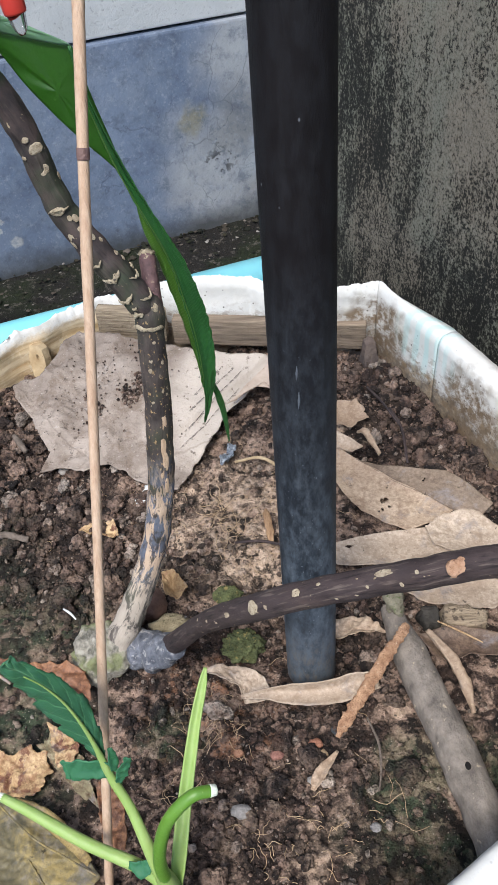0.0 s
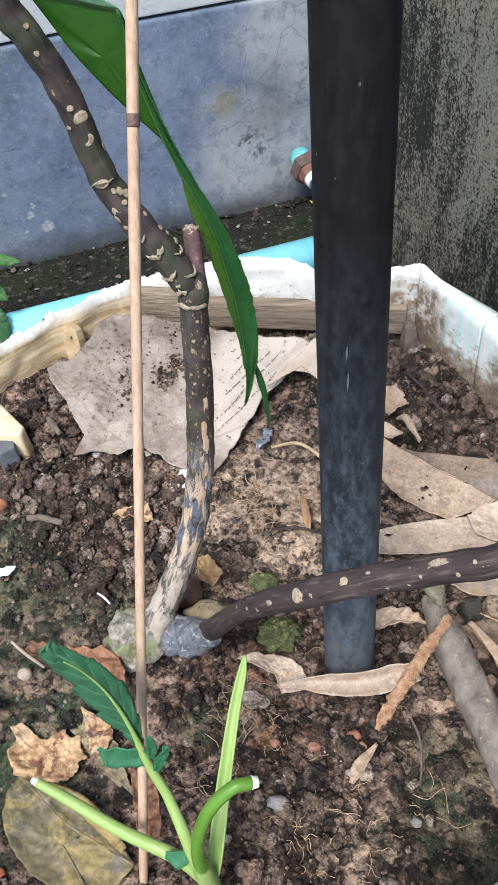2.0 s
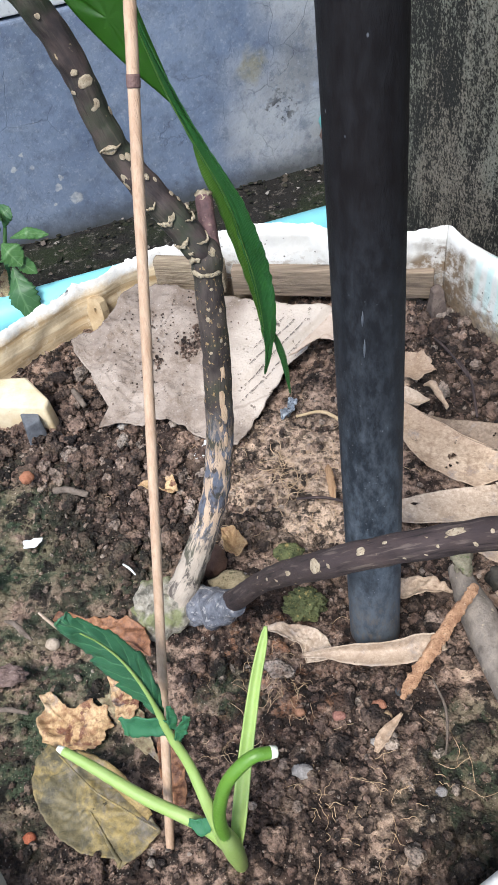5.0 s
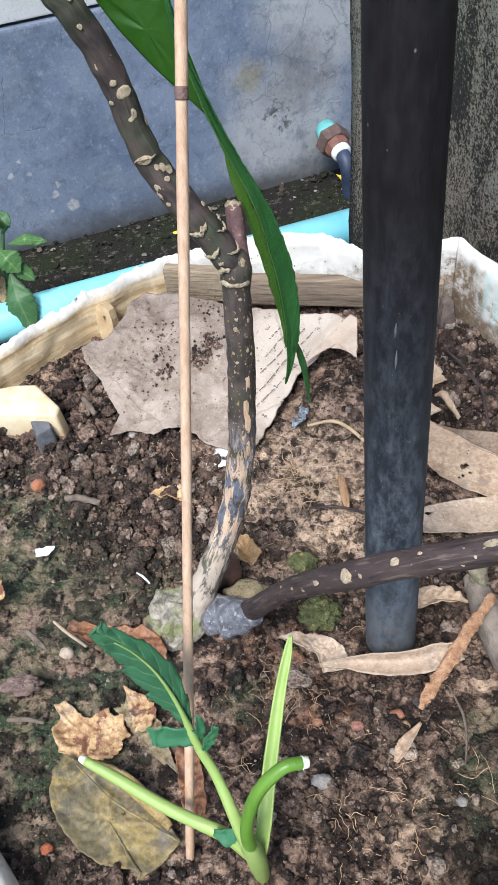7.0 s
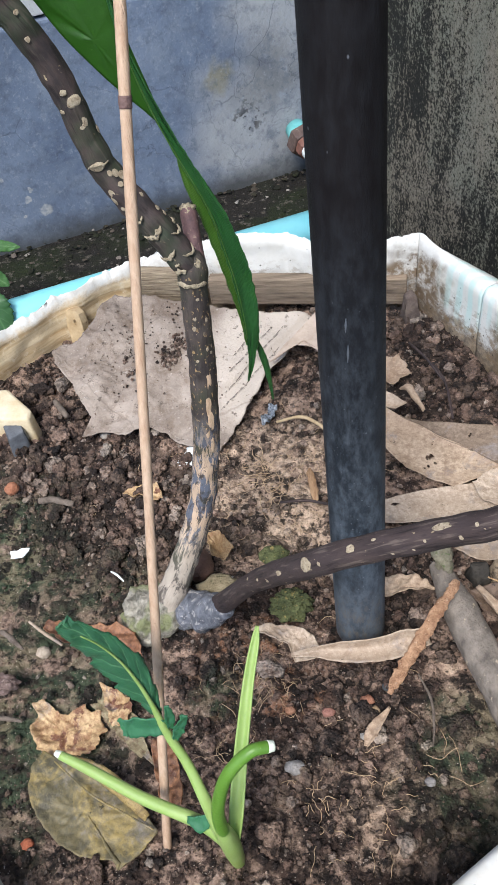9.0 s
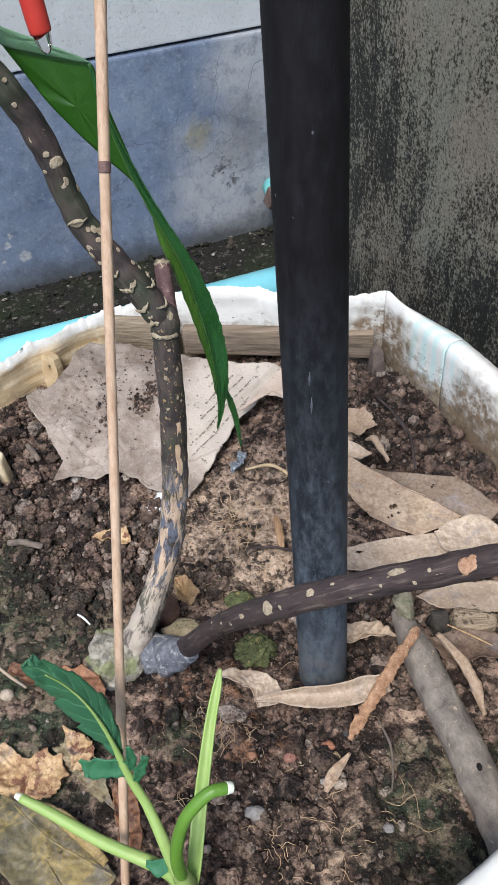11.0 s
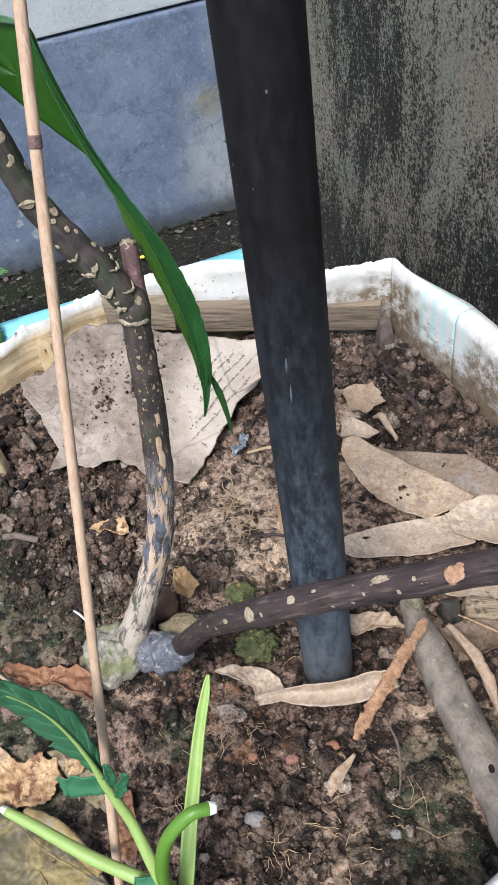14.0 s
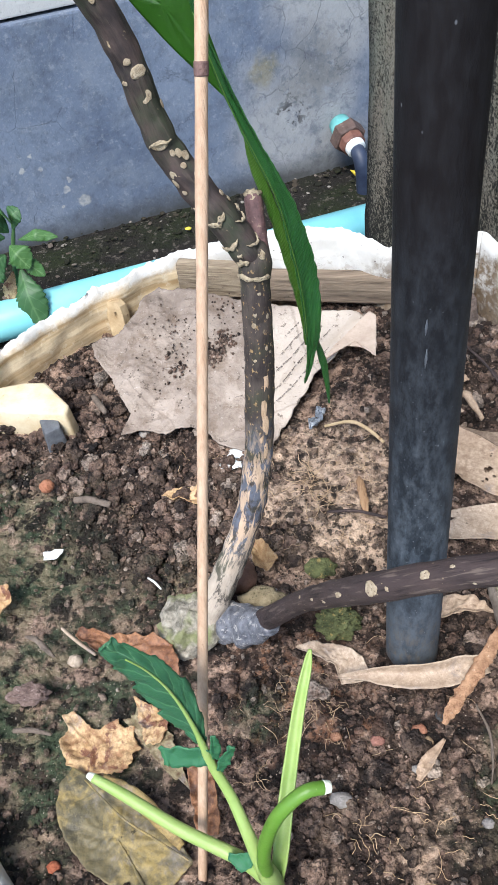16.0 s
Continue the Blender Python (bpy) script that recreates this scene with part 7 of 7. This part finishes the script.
for a, b, w, mat in (((-0.618, 1.190, 0.150), (-0.585, 1.120, 0.040), 0.026, WEED), ((-0.622, 1.185, 0.215), (-0.580, 1.150, 0.178), 0.022, WEED2), ((-0.615, 1.190, 0.245), (-0.640, 1.160, 0.300), 0.022, WEED), ((-0.606, 1.195, 0.250), (-0.575, 1.185, 0.300), 0.016, WEED),
                     ((-0.600, 1.190, 0.225), (-0.512, 1.185, 0.228), 0.010, WEED2), ((-0.640, 1.190, 0.190), (-0.690, 1.140, 0.150), 0.028, WEED), ((-0.640, 1.200, 0.140), (-0.662, 1.170, 0.060), 0.013, YELLOW), ((-0.610, 1.190, 0.172), (-0.556, 1.160, 0.150), 0.013, WEED2), ((-0.605, 1.195, 0.262), (-0.600, 1.150, 0.310), 0.014, WEED2), ((-0.630, 1.195, 0.230), (-0.700, 1.170, 0.245), 0.022, WEED)):
    w = w * 1.35
    p, q = Vector(a), Vector(b)
    m = p.lerp(q, 0.5) + Vector((0, -0.012, 0.016))
    side = (q - p).cross(Vector((0.05, 0.75, -0.66)))
    part("leaf", blade([(*p, w * 0.10, w * 0.10, 0), (*p.lerp(m, 0.5), w * 0.6, w * 0.6, 0), (*m, w, w, 0), (*m.lerp(q, 0.55), w * 0.85, w * 0.85, 0), (*q, w * 0.12, w * 0.12, 0)], 60, 11, 0.25, 0.0012, 0.0015, 0.08, p.x * 50, side, teeth=11, bite=0.16), mat, weed)


def ring_part(a, b, rows, sides=24, turn=0.0):
    """A turned or many-sided piece on the axis a to b; rows: share along, radius."""
    a, b = Vector(a), Vector(b)
    way = (b - a).normalized()
    side = way.cross(Vector((0, 0, 1))).normalized()
    up = way.cross(side)
    bm, rings = bmesh.new(), []
    for s, r in rows:
        rings.append([bm.verts.new(a.lerp(b, s) + (side * math.cos(2 * math.pi * k / sides + turn) + up * math.sin(2 * math.pi * k / sides + turn)) * r) for k in range(sides)])
    for p, q in zip(rings, rings[1:]):
        for k in range(sides):
            bm.faces.new((p[k], p[(k + 1) % sides], q[(k + 1) % sides], q[k]))
    bm.faces.new(rings[0])
    bm.faces.new(rings[-1])
    return bm


VA, VB = (0.1385, 1.7695, 0.119), (0.170, 1.692, 0.096)
fitting = thing("pipe_fitting", (0.10, 1.78, 0.15), "brown threaded pipe fitting with sealing tape, coming out of the wall", "pipe fitting")
part("turquoise_socket", ring_part(VA, VB, ((-0.40, 0.028), (-0.06, 0.031), (-0.02, 0.031), (0.10, 0.028))), simple("dull_turquoise_plastic", (0.10, 0.36, 0.36), (0.18, 0.50, 0.49), 40, 0.5), fitting)
part("hex_nut", ring_part(VA, VB, ((0.02, 0.040), (0.07, 0.046), (0.40, 0.046), (0.45, 0.041)), 6, 0.3), simple("brown_fitting", (0.060, 0.038, 0.032), (0.135, 0.090, 0.075), 60, 0.55, 0.001, speck=(0.20, 0.16, 0.13)), fitting, flat=True)
part("threaded_collar", ring_part(VA, VB, ((0.40, 0.033), (0.44, 0.035), (0.66, 0.034), (0.70, 0.031)), 8, 0.2), simple("red_brown_fitting", (0.12, 0.050, 0.036), (0.22, 0.105, 0.078), 60, 0.5, 0.001), fitting, flat=True)
part("sealing_tape", ring_part(VA, VB, ((0.68, 0.024), (0.70, 0.027), (0.86, 0.026), (0.90, 0.022))), WHITE, fitting, "white sealing tape")
part("hose", tube([(0.164, 1.706, 0.100, 0.019), (0.171, 1.688, 0.092, 0.020), (0.178, 1.674, 0.070, 0.021), (0.182, 1.670, 0.030, 0.021), (0.184, 1.670, -0.03, 0.021)], 24, 18), simple("navy_hose", (0.014, 0.022, 0.046), (0.040, 0.054, 0.090), 30, 0.5), fitting)
fallen = thing("fallen_leaf", (0.17, 1.70, 0.0), "bright yellow fallen leaf on the dark ground", "leaf")
part("leaf_blade", sheet([(0.152, 1.728), (0.168, 1.724), (0.190, 1.722), (0.196, 1.692), (0.182, 1.655), (0.170, 1.692)], lambda x, y: 0.016, 8, 60, 0.001, 0.006, 3, 0.012, 0.008, wave_scale=25), simple("bright_yellow_leaf", (0.62, 0.46, 0.03), (0.75, 0.60, 0.06), 30, 0.5), fallen)
tagged(part("yellow_petal", lump(0.009, (1, 0.7, 0.4), 0.4, 2, 3, 2, (-0.285, 1.535, 0.008)), simple("petal", (0.70, 0.55, 0.03), (0.80, 0.66, 0.08), 30, 0.5)), "small yellow petal on mossy ground", "petal")


def lumps_mesh(name, rows, level, material, label, category, rough=0.45):
    """Many uneven lumps in one mesh. rows: x, y, z, radius, flatness, seed."""
    base = bmesh.new()
    bmesh.ops.create_icosphere(base, subdivisions=level, radius=1.0)
    bv = np.array([v.co[:] for v in base.verts])
    bf = np.array([[v.index for v in f.verts] for f in base.faces])
    base.free()
    rng = np.random.default_rng(11)
    shapes = []
    for _ in range(40):
        # crumbs stuck together: the outer skin of a heap of small balls
        g = np.full(len(bv), 0.30)
        for _ in range(13):
            d = rng.normal(size=3)
            c = d / np.linalg.norm(d) * rng.uniform(0.25, 0.72)
            r = rng.uniform(0.28, 0.50)
            along = bv @ c
            inner = r * r - c @ c + along**2
            reach = np.where(inner > 0, along + np.sqrt(np.maximum(inner, 0)), 0)
            g = np.maximum(g, reach)
        g *= 1 + rng.normal(0, rough * 0.10, len(bv))
        s = bv * g[:, None] * rng.uniform(0.75, 1.2, 3)
        shapes.append(s / np.abs(s).max() * 1.1)
    verts, faces = [], []
    for k, (x, y, z, r, flat, seed) in enumerate(rows):
        s = shapes[int(seed) % 40].copy()
        a = seed * 1.7
        ca, sa = math.cos(a), math.sin(a)
        s = np.stack([s[:, 0] * ca - s[:, 1] * sa, s[:, 0] * sa + s[:, 1] * ca, s[:, 2] * flat], 1) * r + (x, y, z)
        verts.append(s)
        faces.append(bf + k * len(bv))
    verts, faces = np.concatenate(verts), np.concatenate(faces)
    me = bpy.data.meshes.new(name)
    me.vertices.add(len(verts))
    me.vertices.foreach_set("co", verts.ravel())
    me.loops.add(faces.size)
    me.loops.foreach_set("vertex_index", faces.ravel())
    me.polygons.add(len(faces))
    me.polygons.foreach_set("loop_start", np.arange(0, faces.size, 3))
    me.update(calc_edges=True)
    me.validate()
    for p in me.polygons:
        p.use_smooth = level > 1
    me.materials.append(material)
    return tagged(new(name, me), label, category, kind="stuff")


LOOSE = [(-0.150, 0.105, 0.055, 1.0), (-0.105, 0.095, 0.040, 1.0), (-0.19, 0.16, 0.045, 0.9), (-0.22, 0.22, 0.04, 0.8), (-0.13, 0.06, 0.035, 0.6), (0.195, 0.19, 0.050, 1.0), (0.155, 0.24, 0.045, 1.0), (0.12, 0.28, 0.03, 0.9), (0.225, 0.13, 0.035, 0.9), (0.075, -0.010, 0.032, 0.9), (-0.035, 0.065, 0.030, 0.55), (-0.02, -0.03, 0.025, 0.4), (-0.06, 0.13, 0.02, 0.5), (0.04, -0.080, 0.03, 0.25), (0.11, -0.02, 0.03, 0.6), (0.02, -0.13, 0.05, 0.15), (-0.26, 0.16, 0.03, 0.5), (0.075, -0.105, 0.035, 0.35), (0.0, -0.165, 0.035, 0.35), (0.10, -0.17, 0.03, 0.3), (0.17, 0.275, 0.04, 1.0), (0.20, 0.22, 0.04, 0.8)]

# trodden crust and moss, with few crumbs on it
FIRM = [(0.006, 0.116, 0.040, 0.95), (0.030, 0.070, 0.028, 0.5), (-0.245, 0.055, 0.066, 0.95), (-0.215, -0.045, 0.070, 0.95), (-0.175, 0.015, 0.030, 0.6), (0.140, -0.150, 0.045, 0.8), (0.105, -0.095, 0.030, 0.5), (0.055, -0.165, 0.028, 0.6), (0.105, 0.205, 0.025, 0.7)]


def looseness(x, y):
    loose = min(1.0, sum(w * math.exp(-((x - a) ** 2 + (y - b) ** 2) / (s * s)) for a, b, s, w in LOOSE) + 0.27)
    return loose * (1 - min(0.95, sum(w * math.exp(-((x - a) ** 2 + (y - b) ** 2) / (s * s)) for a, b, s, w in FIRM)))


# where leaves, card and wood lie on the soil
COVERED = [(0.003, -0.043, 0.021), (0.125, 0.222, 0.026), (0.150, 0.115, 0.040), (0.185, 0.100, 0.030), (0.110, 0.058, 0.026), (0.150, 0.064, 0.030), (0.195, 0.064, 0.036), (0.180, 0.015, 0.040), (-0.150, -0.095, 0.026), (-0.135, -0.145, 0.042), (-0.112, -0.095, 0.020), (-0.08, 0.250, 0.070), (-0.130, -0.035, 0.022), (0.165, -0.032, 0.030), (0.108, 0.185, 0.016)]


def clods(count, low, high, sink, seed, power):
    rng = random.Random(seed)
    rows = []
    while len(rows) < count:
        x, y = rng.uniform(-0.33, 0.26), rng.uniform(-0.25, 0.36)
        if inside(x, y) and rng.random() < looseness(x, y) ** power:
            r = low + (high - low) * rng.random() ** 2.4
            if (x - 0.054) ** 2 + (y + 0.03) ** 2 < (0.018 + r) ** 2:
                continue
            if r > 0.0018 and any((x - a) ** 2 + (y - b) ** 2 < s * s for a, b, s in COVERED):
                continue
            rows.append((x, y, soil_height(x, y) + r * sink, r, rng.uniform(0.65, 1.0), rng.randrange(1000)))
    return rows


lumps_mesh("soil_clods", clods(660, 0.0042, 0.0108, 0.42, 1, 1.7), 4, CLOD, "rough dark brown clods of loose soil", "soil clods", 0.5)
lumps_mesh("soil_granules", clods(8600, 0.0012, 0.0040, 0.40, 2, 0.8), 2, CLOD, "small dark brown granules of loose soil", "soil granules", 0.5)
lumps_mesh("soil_grit", clods(17000, 0.0005, 0.0013, 0.4, 3, 0.45), 1, CLOD, "fine brown soil grit", "soil grit", 0.5)


def debris():
    rng = random.Random(8)
    rows = []
    while len(rows) < 1700:
        s, d = rng.uniform(-1.6, 1.3), rng.random() ** 1.6 * 0.45
        p = WALL_AT + ALONG * s - INTO * (0.004 + d)
        r = (0.0015 + 0.0065 * rng.random() ** 2) * (1.5 if d < 0.06 else 1.0)
        rows.append((p.x, p.y, r * 0.05, r, 0.35, rng.randrange(1000)))
    return rows


DEBRIS = Net("ground_crumbs")
_c = DEBRIS.ramp(DEBRIS.island(), (0.0, (0.010, 0.010, 0.007)), (0.55, (0.016, 0.018, 0.008)), (0.82, (0.045, 0.036, 0.026)), (0.93, (0.12, 0.098, 0.080)), (1.0, (0.26, 0.24, 0.21)))
DEBRIS = DEBRIS.done(_c, 0.95, DEBRIS.noise(160, 4, 0.6), 0.002, 0.7, spec=0.3)
lumps_mesh("ground_debris", debris(), 1, DEBRIS, "dark crumbs, moss and flakes of mortar along the wall", "debris", 0.6)


def fibres(rows, seed):
    """Fine roots: rows of x, y, spread, count, length, radius."""
    rng = random.Random(seed)
    bm = bmesh.new()
    for x, y, spread, count, long, r in rows:
        for _ in range(count):
            px, py = rng.gauss(x, spread), rng.gauss(y, spread)
            a = rng.uniform(0, 2 * math.pi)
            pts = []
            for k in range(6):
                pts.append((px, py, soil_height(px, py) + 0.0012 + 0.0035 * math.sin(k * 0.63) * rng.random(), r * rng.uniform(0.7, 1.1)))
                a += rng.gauss(0, 0.55)
                px, py = px + math.cos(a) * long / 5, py + math.sin(a) * long / 5
            t = tube(pts, 12, 4, caps=False)
            me = bpy.data.meshes.new("tmp")
            t.to_mesh(me)
            t.free()
            bm.from_mesh(me)
            bpy.data.meshes.remove(me)
    return bm


ROOTS = simple("pale_roots", (0.38, 0.25, 0.14), (0.64, 0.48, 0.31), 120, 0.8)
tagged(part("fine_roots", fibres([(0.001, 0.118, 0.010, 22, 0.028, 0.00034), (0.004, 0.112, 0.030, 20, 0.020, 0.00022), (0.045, -0.158, 0.024, 26, 0.013, 0.00022), (0.012, -0.150, 0.016, 12, 0.010, 0.00020), (0.03, -0.145, 0.020, 8, 0.018, 0.00022), (0.0, 0.06, 0.05, 20, 0.018, 0.0002), (-0.035, -0.10, 0.02, 14, 0.018, 0.0002), (-0.012, -0.07, 0.012, 34, 0.014, 0.0002), (0.06, 0.12, 0.03, 16, 0.018, 0.0002), (-0.09, 0.11, 0.03, 10, 0.018, 0.0002), (0.09, -0.13, 0.03, 6, 0.026, 0.0002)], 3), ROOTS), "fine pale roots matted on the soil surface", "roots", kind="stuff")
